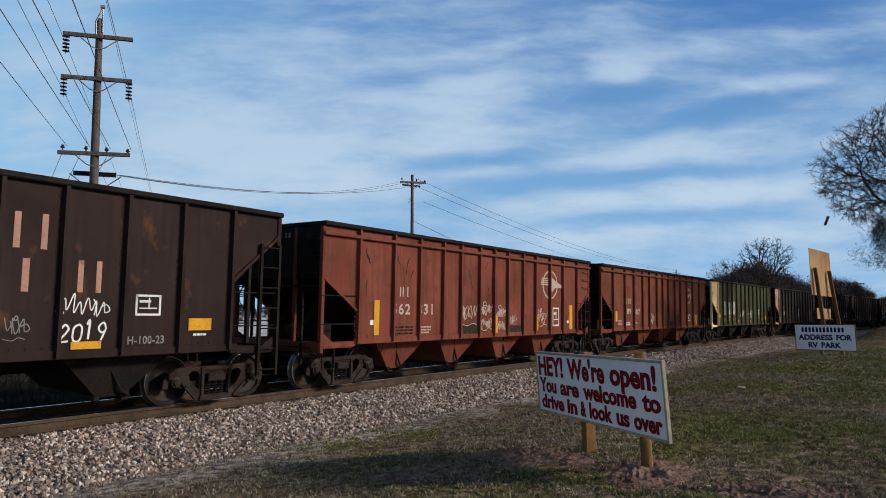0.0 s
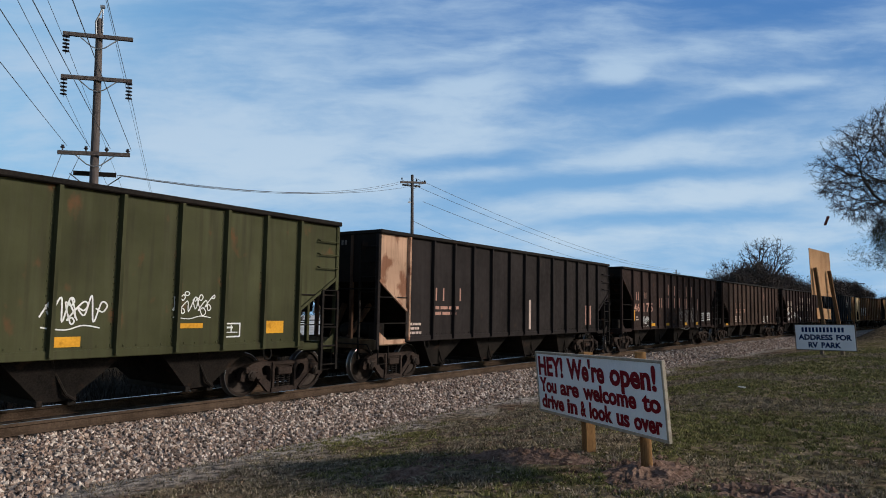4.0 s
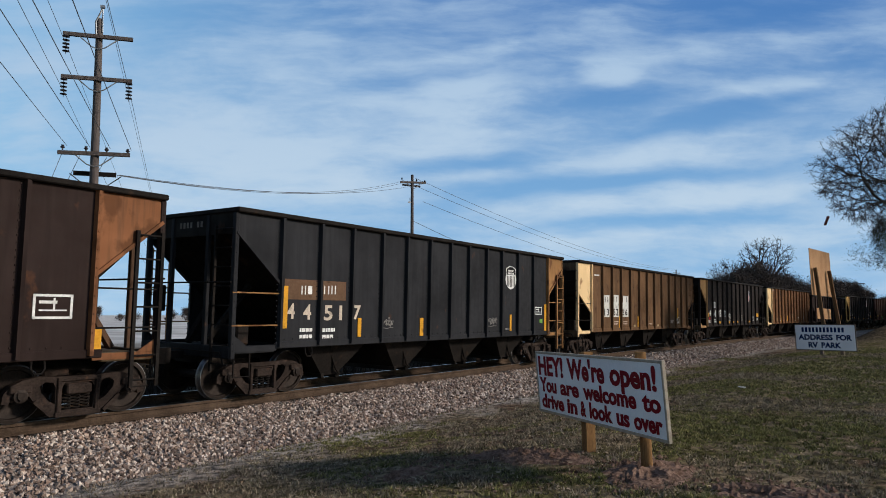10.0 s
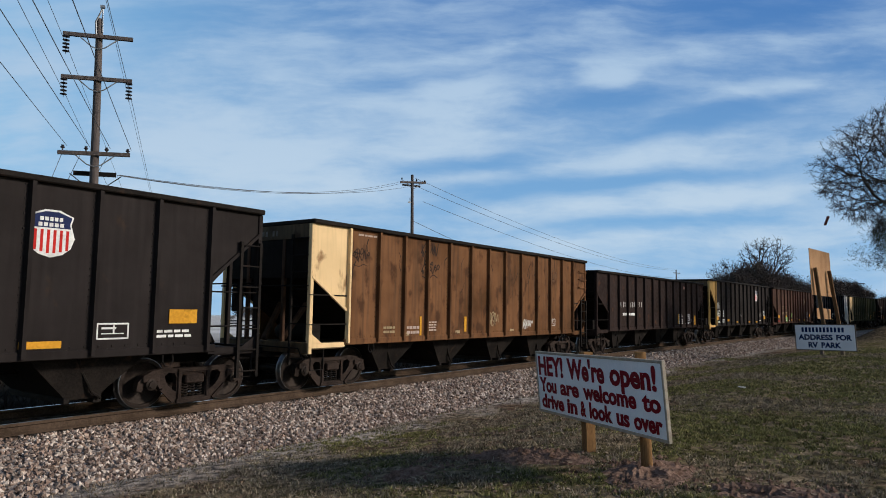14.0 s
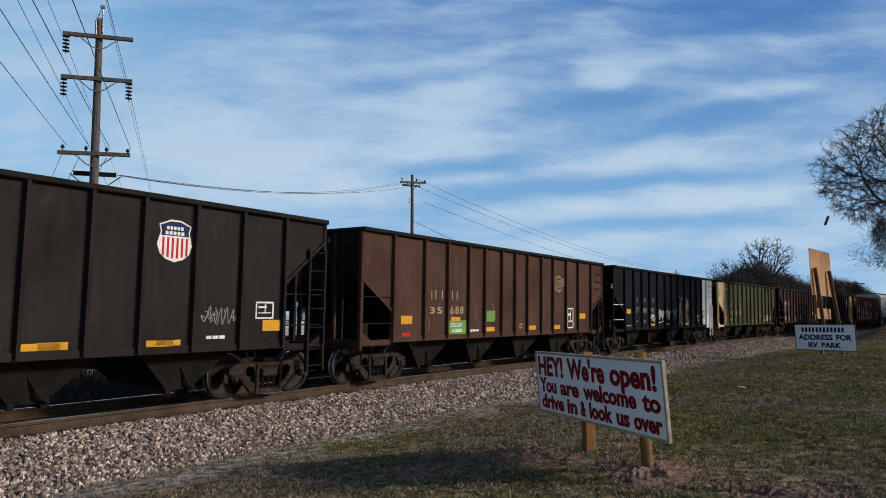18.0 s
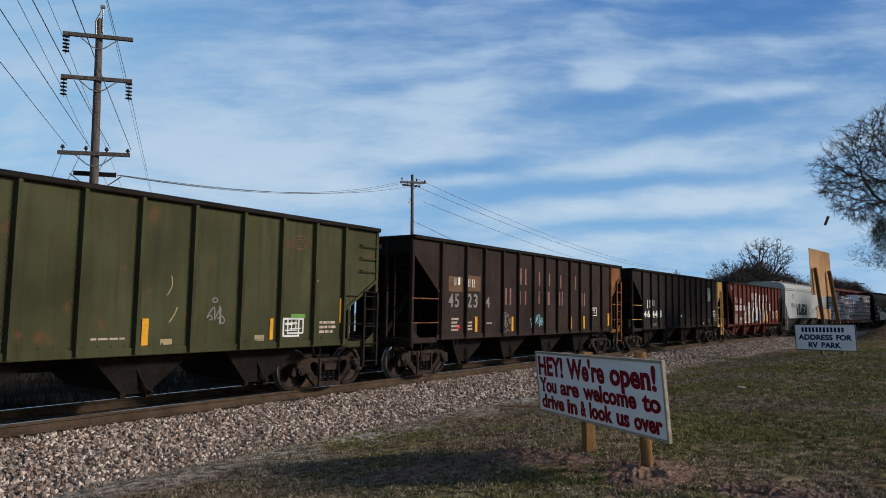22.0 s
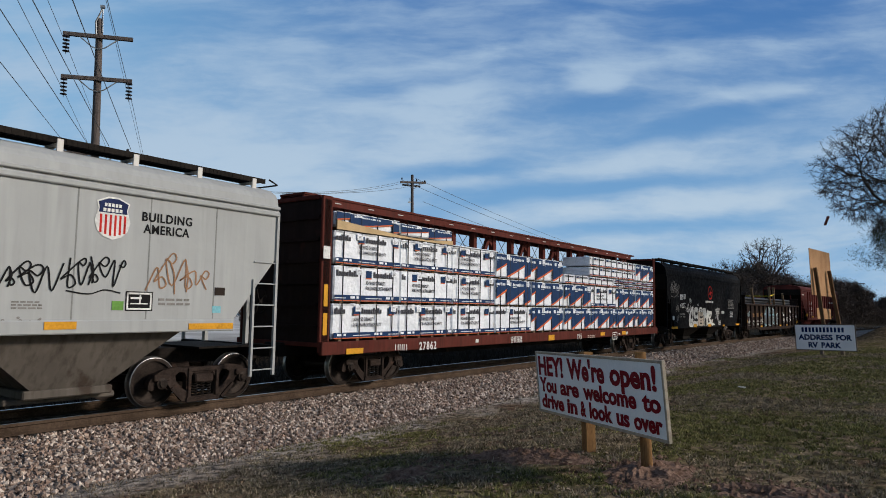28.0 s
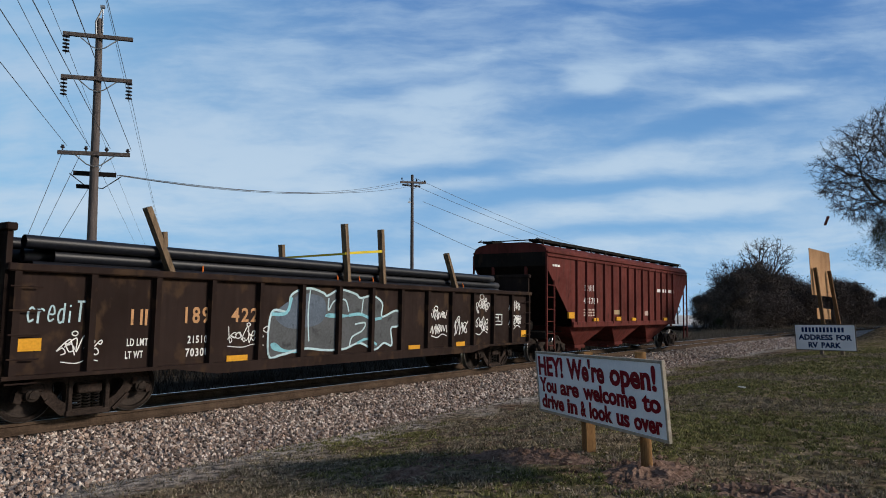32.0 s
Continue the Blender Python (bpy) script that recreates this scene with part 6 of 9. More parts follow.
def bare_tree(label, x, y, z, trunk_h, radius, crown, tips, seed, thin, sprays, reach_out, under=1.0, stout=0.5):
    """A leafless tree: limbs part again and again on their way to tips spread over an egg-shaped crown
    (middle height, half width, half height), and every tip bears a spray of fine twigs."""
    r = np.random.RandomState(seed)
    mid, wide, tall = crown
    way = r.normal(size=(tips, 3))
    way /= np.linalg.norm(way, axis=1)[:, None]
    lump = 1 + 0.05 * np.sin(4 * way[:, :1] + 2) * np.sin(5 * way[:, 2:])
    goals = way * (r.uniform(0.1, 1.0, tips) ** 0.4)[:, None] * lump * (wide, wide, tall) + (0, 0, mid)
    goals[:, 2] = np.where(goals[:, 2] < mid, mid + (goals[:, 2] - mid) * under, goals[:, 2])
    goals = goals[goals[:, 2] > trunk_h * 0.75]
    limbs, twigs = Geo(), Geo()
    fine_v, fine_f = [], []
    full = len(goals)

    def thick(n):
        return thin + (radius * 0.7 - thin) * (n / full) ** stout

    def spray(p, d, count, size):
        """Short fine twigs round a tip, as narrow slips."""
        for _ in range(count):
            out = d + r.normal(0, 0.42, 3)
            out *= size * r.uniform(0.5, 1.25) / np.linalg.norm(out)
            q = p - d * size * r.uniform(0, 1.1)
            side = np.cross(out, r.normal(0, 1, 3))
            side *= thin * 0.7 / np.linalg.norm(side)
            bow = r.normal(0, 0.1, 3) * size
            o = len(fine_v)
            fine_v.extend((tuple(q + side), tuple(q - side), tuple(q + out * 0.55 + bow + side * 0.7), tuple(q + out * 0.55 + bow - side * 0.7), tuple(q + out)))
            fine_f.extend(((o, o + 1, o + 3, o + 2), (o + 2, o + 3, o + 4)))

    todo = [(np.array((0.0, 0.0, trunk_h * 0.62)), np.array((0.0, 0.0, 1.0)), goals)]
    while todo:
        p, d, mine = todo.pop()
        n = len(mine)
        c = mine.mean(0)
        far = np.linalg.norm(c - p)
        q = p + (c - p) * (r.uniform(0.25, 0.42) if n > 2 else 1.0)
        bend = p + d * np.linalg.norm(q - p) * 0.5
        ra, rb = thick(n), thick(max(1, n * 0.62)) if n > 2 else thin * 0.6
        g = limbs if ra > thin * 3.5 else twigs
        pts = []
        for k in range(4):
            u = k / 3
            w = (1 - u) ** 2 * p + 2 * u * (1 - u) * (0.45 * bend + 0.55 * (p + q) / 2 + r.normal(0, 0.035, 3) * far) + u * u * q
            pts.append(w)
        g.tube(pts, ra, 6 if ra > 0.06 else 4 if ra > thin * 3 else 3, cap=False, r1=rb)
        d2 = pts[-1] - pts[-2]
        d2 = d2 / (np.linalg.norm(d2) + 1e-9)
        if n <= 2:
            spray(q, d2, sprays, reach_out)
            continue
        if n < 9:
            spray(q, d2, sprays // 2, reach_out * 0.8)
        # part the tips into two or three bundles by direction
        m = 3 if n > 40 and r.rand() < 0.6 else 2
        dirs = (mine - q) / (np.linalg.norm(mine - q, axis=1)[:, None] + 1e-9)
        seeds = dirs[r.choice(n, m, replace=False)]
        for _ in range(4):
            own = (dirs @ seeds.T).argmax(1)
            seeds = np.array([dirs[own == k].mean(0) if (own == k).any() else seeds[k] for k in range(m)])
        for k in range(m):
            if (own == k).any():
                todo.append((q, d2, mine[own == k]))
    twigs.add(fine_v, fine_f)
    tree = tagged(new("bare_tree"), label, "tree")
    tree.location = (x, y, z)
    part("trunk", Geo().tube([(0, 0, -0.3), (0.05, 0.02, trunk_h * 0.3), (0, 0, trunk_h * 0.65)], radius * 1.2, 10, r1=radius * 0.75), BARK, tree, smooth=True)
    for name, g, mat, lab in (("branchwork", limbs, BARK, ""), ("crown", twigs, TWIG, "crown of fine leafless twigs")):
        me = bpy.data.meshes.new(name)
        me.from_pydata(g.v, [], g.f)
        part(name, me, mat, tree, lab)
    return tree


oak = bare_tree("large leafless oak with a rounded crown", 46.0, -0.2, 0.1, 6.0, 0.31, (9.65, 5.55, 4.35), 4600, 11, 0.0066, 14, 0.36, 0.82, 0.45)
bare_tree("tall leafless tree above the thicket", 121.5, 21.0, -0.4, 6.0, 0.42, (11.2, 4.6, 4.2), 700, 5, 0.018, 6, 0.6)
bare_tree("slender leafless tree beside a taller one", 118.0, 26.5, -0.4, 4.5, 0.28, (8.2, 3.6, 3.4), 420, 8, 0.018, 6, 0.6)
bare_tree("small leafless tree beyond the lawn", 150.0, -1.5, -0.3, 3.0, 0.2, (5.4, 3.0, 2.6), 260, 9, 0.018, 5, 0.5)


def leafy(seed, w, h, n, mat, size, low=0.12, slim=0.1):
    """A dense crown: many slivers of twig and leaf in loose clumps round a few stems."""
    r = random.Random(seed)
    clumps = [(r.gauss(0, 0.36) * w, r.gauss(0, 0.36) * w, h * (low + (1 - low) * r.random() ** 0.8), r.uniform(0.12, 0.3) * w) for _ in range(26)]
    g = Geo()
    v, f = [], []
    for i in range(n):
        cx, cy, cz, cr = clumps[r.randrange(len(clumps))]
        taper = 1.15 - 0.75 * cz / h
        p = Vector((cx * taper + r.gauss(0, cr * 0.6), cy * taper + r.gauss(0, cr * 0.6), max(0.1, cz + r.gauss(0, cr * 0.55))))
        a = Vector((r.gauss(0, 1), r.gauss(0, 1), r.gauss(0.5, 0.8))).normalized() * size * r.uniform(0.6, 1.5)
        b = Vector((r.gauss(0, 1), r.gauss(0, 1), r.gauss(0, 1))).normalized() * size * slim
        k = len(v)
        v += [tuple(p), tuple(p + a), tuple(p + a * 0.4 + b)]
        f.append((k, k + 1, k + 2))
    g.add(v, f)
    return g


def shrub(label, seed, w, h, n, mat, size):
    t = tagged(new("tree"), label, "tree", "thicket along the line")
    r = random.Random(seed)
    stems = Geo()
    for i in range(7):
        a = r.uniform(0, math.tau)
        stems.tube([(0.2 * math.cos(a), 0.2 * math.sin(a), -0.3), (0.25 * w * math.cos(a), 0.25 * w * math.sin(a), h * 0.45), (0.4 * w * math.cos(a), 0.4 * w * math.sin(a), h * r.uniform(0.75, 1.0))], 0.07, 4, r1=0.015)
    part("trunk", stems, BARK, t)
    me = bpy.data.meshes.new("crown")
    src = leafy(seed, w, h, n, mat, size)
    me.from_pydata(src.v, [], src.f)
    part("crown", me, mat, t)
    return t


KINDS = [("tangled brown leafless thicket tree", 1, 5.4, 7.8, 15000, THICKET, 0.62), ("dull green cedar in the thicket", 2, 3.6, 6.6, 11000, CEDAR, 0.4),
         ("low brown brush beside the line", 3, 5.2, 4.6, 10000, THICKET, 0.5)]
MODELS = [shrub(*k) for k in KINDS]
rt = random.Random(77)
spots = []
s = 92.0
while s < 420:
    for row in (0, 1, 2):
        x, y, a = place(s + rt.uniform(-2, 2) + row * 2.5)
        back = 12.5 + row * 5 + rt.uniform(-1.0, 2.0)
        x, y = x - back * math.sin(a), y + back * math.cos(a)
        edge = 14.6 - math.degrees(math.atan2(y, x))  # the thicket thins out and sinks towards the open field
        if edge > 0:
            spots.append((x, y, row, max(0.5, min(1.12, 1.12 - (s - 132) / 110)) * min(1.0, 0.6 + 0.14 * edge)))
    s += 3.1 if s < 190 else 8.0
for i, (x, y, row, low) in enumerate(spots):
    kind = rt.choice((0, 0, 0, 0, 1, 2)) if row else rt.choice((0, 0, 0, 2, 2, 2))
    m = pose(x, y, land(x, y) - 0.05, 0, 0, rt.uniform(0, 360)) @ Matrix.Scale(low * rt.uniform(0.8, 1.15), 4)
    if i < 3:
        MODELS[i].matrix_basis = m
    else:
        copy_thing(MODELS[kind], m)
# unseen trees behind the grass at the plot's edge, added to shade far wagons
for x, y, kind, sc in ((104, -5, 1, 0.6), (84, -7, 1, 1.3), (78, -9.5, 0, 1.3), (88, -4.5, 0, 1.35), (93, -8, 0, 1.3), (98, -5.5, 1, 1.3), (103, -9.5, 0, 1.4), (109, -8.5, 0, 1.3),
                    (115, -10, 1, 1.4), (120, -13, 0, 1.35), (126, -14, 0, 1.3), (132, -17, 0, 1.3), (91, -12, 0, 1.4), (112, -15, 0, 1.4)):
    copy_thing(MODELS[kind], pose(x, y, land(x, y) - 0.05, 0, 0, x * 7 % 360) @ Matrix.Scale(sc, 4))
# a thin far row beyond the track
for i in range(34):
    a = radians(36 + i * 1.25 + rt.uniform(-0.4, 0.4))
    d = rt.uniform(190, 260)
    x, y = d * math.cos(a), d * math.sin(a)
    copy_thing(MODELS[rt.choice((0, 0, 2))], pose(x, y, land(x, y) - 0.1, 0, 0, rt.uniform(0, 360)) @ Matrix.Scale(rt.uniform(0.45, 0.8), 4))

# dark evergreen growth hanging in the oak's outer boughs
hang = leafy(9, 2.17, 3.34, 5200, CEDAR, 0.25, 0.05)
me = bpy.data.meshes.new("ivy_clump")
me.from_pydata(hang.v, [], hang.f)
me.transform(Matrix.Translation(Vector((50.1, 1.92, 4.38)) - oak.location))
part("ivy_clump", me, CEDAR, oak, "dark evergreen growth hanging in the boughs")
rag = part("rag", Geo().beam((0, 0, 0), (-0.13, 0.18, -0.52), 0.17, 0.085), plain("faded_red_cloth", (0.16, 0.05, 0.04), 0.9))
rag.location = (46.25, 4.43, 7.59)
tagged(rag, "small red-brown rag caught in the oak's twigs", "rag")

# ---- lettering, marks and spray paint on the wagons' sides ----
INK = {name: surface("paint_" + name, tuple(c * 0.72 for c in col), col, 0.7, 2.5, 25, 0.0, third=tuple(c * 0.45 for c in col), third_at=(0.6, 0.72))
       for name, col in dict(pink=(0.4, 0.22, 0.17), white=(0.72, 0.72, 0.7), pale=(0.46, 0.36, 0.31), grey=(0.22, 0.21, 0.2), cream=(0.56, 0.47, 0.38), tan=(0.34, 0.26, 0.155),
                             patch=(0.6, 0.6, 0.57), stone=(0.3, 0.31, 0.28), black=(0.012, 0.012, 0.013), soot=(0.03, 0.022, 0.018), brown=(0.13, 0.075, 0.045), rose=(0.24, 0.13, 0.11),
                             red=(0.5, 0.025, 0.02), green=(0.14, 0.3, 0.07), orange=(0.5, 0.27, 0.13), cyan=(0.2, 0.45, 0.52), blue=(0.1, 0.125, 0.16), rust=(0.3, 0.17, 0.1),
                             slate=(0.085, 0.09, 0.095), ice=(0.42, 0.56, 0.6), whiteend=(0.66, 0.65, 0.63), yellow=(0.62, 0.3, 0.03), navy=(0.02, 0.03, 0.09)).items()}

SIDE_AT = {20: 1.556, 21: 1.525, 22: 1.556, 23: 1.505, 24: 1.556}


def side_of(i):
    return -SIDE_AT.get(i, 1.534)


def lettered(i, x, z, w, h, ink, text):
    for me in fit_letters(text, w, h, 0.03 * h, 1.25 if text.isdigit() else 1.1):
        me.transform(Matrix.Translation((x, side_of(i) - 0.002, z)))
        part("digit" if text.isdigit() else "stencil_letter", me, INK[ink], TRAIN[i][0])


def block(i, x, z, w, h, ink, shape):
    """Plain bars in place of a letter of a company's name."""
    y = side_of(i) - 0.003
    g = Geo()
    t = min(h * 0.17, w * 0.26)
    if shape == "i":
        g.box(x, x + w, y, y + 0.003, z, z + h)
    else:
        g.box(x, x + t, y, y + 0.003, z, z + h)
        part("company_mark", Geo().box(x + w - t, x + w, y, y + 0.003, z, z + h), INK[ink], TRAIN[i][0])
    part("company_mark", g, INK[ink], TRAIN[i][0])


def marker(i, x, z, w, h):
    y = side_of(i) - 0.004
    deep = 0.062 if i in (20, 24) else 0.01
    part("reflector_strip", Geo().box(x, x + w, y - deep, y + 0.004, z, z + h), INK["yellow"], TRAIN[i][0], "yellow reflective strip")


def patch(i, x, z, w, h, ink):
    y = side_of(i) - 0.0015
    part("paint_patch", Geo().box(x, x + w, y, y + 0.0015, z, z + h), INK[ink], TRAIN[i][0])


def fine_print(i, x, z, w, h, ink, rows):
    """Lines of writing too small to read, as bars."""
    y = side_of(i) - 0.003
    r = random.Random(int(x * 100) + i)
    g = Geo()
    step = h / rows
    for k in range(rows):
        a = x
        while a < x + w * r.uniform(0.75, 1.0):
            b = min(x + w, a + w * r.uniform(0.12, 0.3))
            g.box(a, b, y, y + 0.003, z + k * step + step * 0.2, z + k * step + step * 0.75)
            a = b + w * 0.05
    tagged(part("small_print", g, INK[ink], TRAIN[i][0]), kind="stuff")


def placard(i, x, z, w, h):
    y = side_of(i) - 0.003
    t = min(w, h) * 0.1
    g = Geo().box(x, x + w, y, y + 0.003, z, z + t).box(x, x + w, y, y + 0.003, z + h - t, z + h).box(x, x + t, y, y + 0.003, z, z + h).box(x + w - t, x + w, y, y + 0.003, z, z + h)
    g.box(x + w * 0.15, x + w * 0.6, y, y + 0.003, z + h * 0.62, z + h * 0.74).box(x + w * 0.15, x + w * 0.85, y, y + 0.003, z + h * 0.32, z + h * 0.38)
    g.box(x + w * 0.5, x + w * 0.55, y, y + 0.003, z + h * 0.36, z + h * 0.85)
    part("data_panel", g, INK["white"], TRAIN[i][0], "white outlined data panel")


def ribbon(g, pts, width, y):
    n = len(pts)
    v, f = [], []
    for k in range(n):
        a, b = pts[max(0, k - 1)], pts[min(n - 1, k + 1)]
        dx, dz = b[0] - a[0], b[1] - a[1]
        d = math.hypot(dx, dz) or 1
        ox, oz = -dz / d * width / 2, dx / d * width / 2
        v += [(pts[k][0] + ox, y, pts[k][1] + oz), (pts[k][0] - ox, y, pts[k][1] - oz)]
        if k:
            f.append((2 * k - 2, 2 * k - 1, 2 * k + 1, 2 * k))
    g.add(v, f)


def curve_through(ctrl, per=7):
    out = []
    c = [ctrl[0]] + ctrl + [ctrl[-1]]
    for k in range(1, len(c) - 2):
        p0, p1, p2, p3 = c[k - 1:k + 3]
        for j in range(per):
            t = j / per
            out.append(tuple(0.5 * (2 * p1[m] + (p2[m] - p0[m]) * t + (2 * p0[m] - 5 * p1[m] + 4 * p2[m] - p3[m]) * t * t + (3 * p1[m] - p0[m] - 3 * p2[m] + p3[m]) * t ** 3) for m in (0, 1)))
    return out + [ctrl[-1]]


def strokes_of(code):
    """Strokes on a grid of ten by ten, written as pairs of digits, parted by slashes."""
    return [[(int(p[0]) / 9, int(p[1]) / 9) for p in stroke.split()] for stroke in code.split("/")]


LETTER_STROKES = {"S": "87 59 29 17 26 64 83 71 40 11", "O": "49 17 12 30 60 82 87 69 49", "R": "10 19 69 87 75 15/45 80", "Y": "19 45 89/45 30", "T": "09 99/49 40", "H": "19 10/89 80/15 85",
                  "E": "89 19 10 80/15 65", "4": "59 14 84/69 60", "2": "17 49 77 65 10 80", "0": "49 17 12 30 60 82 87 69 49", "1": "27 49 40", "9": "85 54 26 38 69 87 85 50",
                  "C": "75 46 14 12 30 71", "R_": "16 10/14 46 75", "E_": "13 73 66 36 12 30 71", "D": "76 36 13 30 71/79 70", "I": "36 30/38 39", "U": "19 13 30 60 83 89"}


def write_strokes(g, glyphs, x, z, w, h, thick, y, r, lean=0.12, close=1.12):
    """Each glyph's strokes as ribbons, side by side from x to x + w."""
    step = w / len(glyphs)
    for k, code in enumerate(glyphs):
        if not code:
            continue
        lift, grow = r.uniform(-0.06, 0.06) * h, r.uniform(0.9, 1.12)
        for stroke in strokes_of(code):
            pts = [(x + step * k + u * step * close * 0.92 + lean * v * h, z + lift + v * h * grow) for u, v in stroke]
            ribbon(g, curve_through(pts, 6), thick * r.uniform(0.85, 1.15), y)


def label_of(ink):
    return "hand-sprayed scrawl in %s paint" % ("pale" if ink in ("white", "pale", "grey") else "dark" if ink in ("black", "soot") else ink)


def sprayed(i, x, z, w, h, ink, text, thick=0.03):
    """Words sprayed by hand."""
    g = Geo()
    write_strokes(g, [LETTER_STROKES.get(c, "") for c in text], x, z, w, h, thick, side_of(i) - 0.004, random.Random(i * 5 + len(text)), 0.08, 0.95)
    part("spray_scrawl", g, INK[ink], TRAIN[i][0], label_of(ink))


def pen_line(r, x, z, w, h):
    """One unbroken, leaning pen line like a hurried signature: peaks, troughs and loops."""
    n = max(5, min(13, round(w / h * 6.5)))
    pts, up = [], r.random() < 0.5
    for k in range(n):
        u = (k + r.uniform(-0.3, 0.3)) / (n - 1)
        v = r.uniform(0.62, 1.0) if up else r.uniform(0.0, 0.34)
        px, pz = x + w * u + 0.16 * h * (v - 0.5), z + h * v
        pts.append((px, pz))
        if r.random() < 0.42:
            q, s = h * r.uniform(0.1, 0.24), 1 if up else -1
            pts += [(px + q, pz - s * q * 0.4), (px + q * 0.3, pz - s * q * 1.5), (px - q * 0.9, pz - s * q * 0.9)]
        up = not up
    return curve_through(pts, 6)


def scrawl(i, x, z, w, h, ink):
    """A hand-sprayed tag with no readable letters, often underlined or crowned."""
    r = random.Random(int(x * 313 + z * 71) + i * 7)
    y = side_of(i) - 0.004
    thick = max(0.015, min(0.028, h * 0.042))
    rows = 2 if h > 0.7 and w < h * 1.25 else 1
    g = Geo()
    for row in range(rows):
        zz, hh = z + h * (rows - 1 - row) / rows + 0.14 * h / rows, h / rows * 0.8
        ribbon(g, pen_line(r, x, zz, w, hh), thick, y - 0.0004 * row)
        for k in range(r.choice((1, 2, 2))):
            u = r.uniform(0.05, 0.8)
            ribbon(g, curve_through([(x + w * u, zz + hh * r.uniform(0.7, 1.0)), (x + w * (u + 0.06), zz + hh * 0.5), (x + w * (u + r.uniform(-0.04, 0.2)), zz + hh * r.uniform(0, 0.2))]), thick, y - 0.0014)
    if r.random() < 0.5:
        ribbon(g, curve_through([(x, z + h * 0.05), (x + w * 0.4, z - h * 0.02), (x + w * 0.7, z + h * 0.09), (x + w, z + h * 0.02)]), thick * 0.8, y - 0.001)
    if r.random() < 0.35:
        cx, cz, q = x + w * r.uniform(0.3, 0.7), z + h * 1.0, h * 0.08
        ribbon(g, [(cx + q * 1.3 * math.cos(a * 0.7), cz + q * math.sin(a * 0.7)) for a in range(10)], thick, y - 0.0012)
    part("spray_scrawl", g, INK[ink], TRAIN[i][0], label_of(ink))


def outline_of(code, x, z, w, h, closed=True):
    """A smooth line through points given in hundredths of a box."""
    pts = [(x + w * float(p.split(",")[0]) / 100, z + h * float(p.split(",")[1]) / 100) for p in code.split()]
    if not closed:
        return curve_through(pts, 6)
    ring_pts = curve_through([pts[-1]] + pts + pts[:2], 6)
    return ring_pts[6:6 + 6 * len(pts)]


def spray_shape(i, x, z, w, h, depth, fill, line, outline, blots=(), lines=(), edge=0.04):
    """One sprayed form: a filled outline, filled blots on it, and lines over it."""
    y = side_of(i) - 0.002 - 0.0012 * depth
    rim = outline_of(outline, x, z, w, h)
    piece = part("spray_piece", Geo().add([(a, y, b) for a, b in rim], [tuple(range(len(rim)))]), INK[fill], TRAIN[i][0], "large sprayed form with a bold outline")
    g = Geo()
    ribbon(g, rim + rim[:1], edge, y - 0.0006)
    part("outline", g, INK[line], piece)
    for ink, code in blots:
        hole = outline_of(code, x, z, w, h)
        part("shading", Geo().add([(a, y - 0.0004, b) for a, b in hole], [tuple(range(len(hole)))]), INK[ink], piece)
    for ink, width, code in lines:
        g = Geo()
        ribbon(g, outline_of(code, x, z, w, h, False), width, y - 0.0008)
        part("highlight", g, INK[ink], piece)


def ring(i, x, z, w, h, ink):
    y = side_of(i) - 0.004
    g = Geo()
    cx, cz = x + w / 2, z + h / 2
    banner = ink in ("rose", "brown", "tan")
    wide = h * 0.56 if banner else w / 2
    pts = [(cx + wide * math.cos(k * math.tau / 32), cz + h / 2 * math.sin(k * math.tau / 32)) for k in range(33)]
    if banner:
        # a thin ring behind a tilted banner with bars for its lettering
        tilt = lambda u, v: (cx + w * u, cz + h * (0.3 * u + v))
        for arc in (pts[3:15], pts[19:31]):
            ribbon(g, arc, h * 0.05, y)
            ribbon(g, [(cx + (a - cx) * 0.72, cz + (b - cz) * 0.8) for a, b in arc[3:-3]], h * 0.06, y)
        for v in (-0.2, 0.2):
            ribbon(g, [tilt(-0.5, v), tilt(0.5, v)], h * 0.045, y)
        for k in range(12):
            if k != 5:
                ribbon(g, [tilt(-0.45 + k * 0.082, -0.13), tilt(-0.45 + k * 0.082, 0.13)], w * 0.035, y)
    else:
        ribbon(g, pts, min(w, h) * 0.11, y)
    if ink == "red":
        g.add([(cx - w * 0.25, y, cz - h * 0.1), (cx + w * 0.05, y, cz), (cx - w * 0.05, y, cz - h * 0.25), (cx + w * 0.45, y, cz + h * 0.05), (cx + w * 0.05, y, cz + h * 0.08), (cx + w * 0.12, y, cz + h * 0.28)],
              [(0, 2, 1), (1, 2, 3), (1, 3, 4), (0, 1, 4), (0, 4, 5)])
    elif not banner:
        g.add([(cx - w * 0.5, y - 0.001, cz - h * 0.22), (cx + w * 0.5, y - 0.001, cz + h * 0.06), (cx + w * 0.5, y - 0.001, cz + h * 0.24), (cx - w * 0.5, y - 0.001, cz - h * 0.04)], [(0, 1, 2, 3)])
    part("emblem", g, INK[ink], TRAIN[i][0], "round painted emblem")


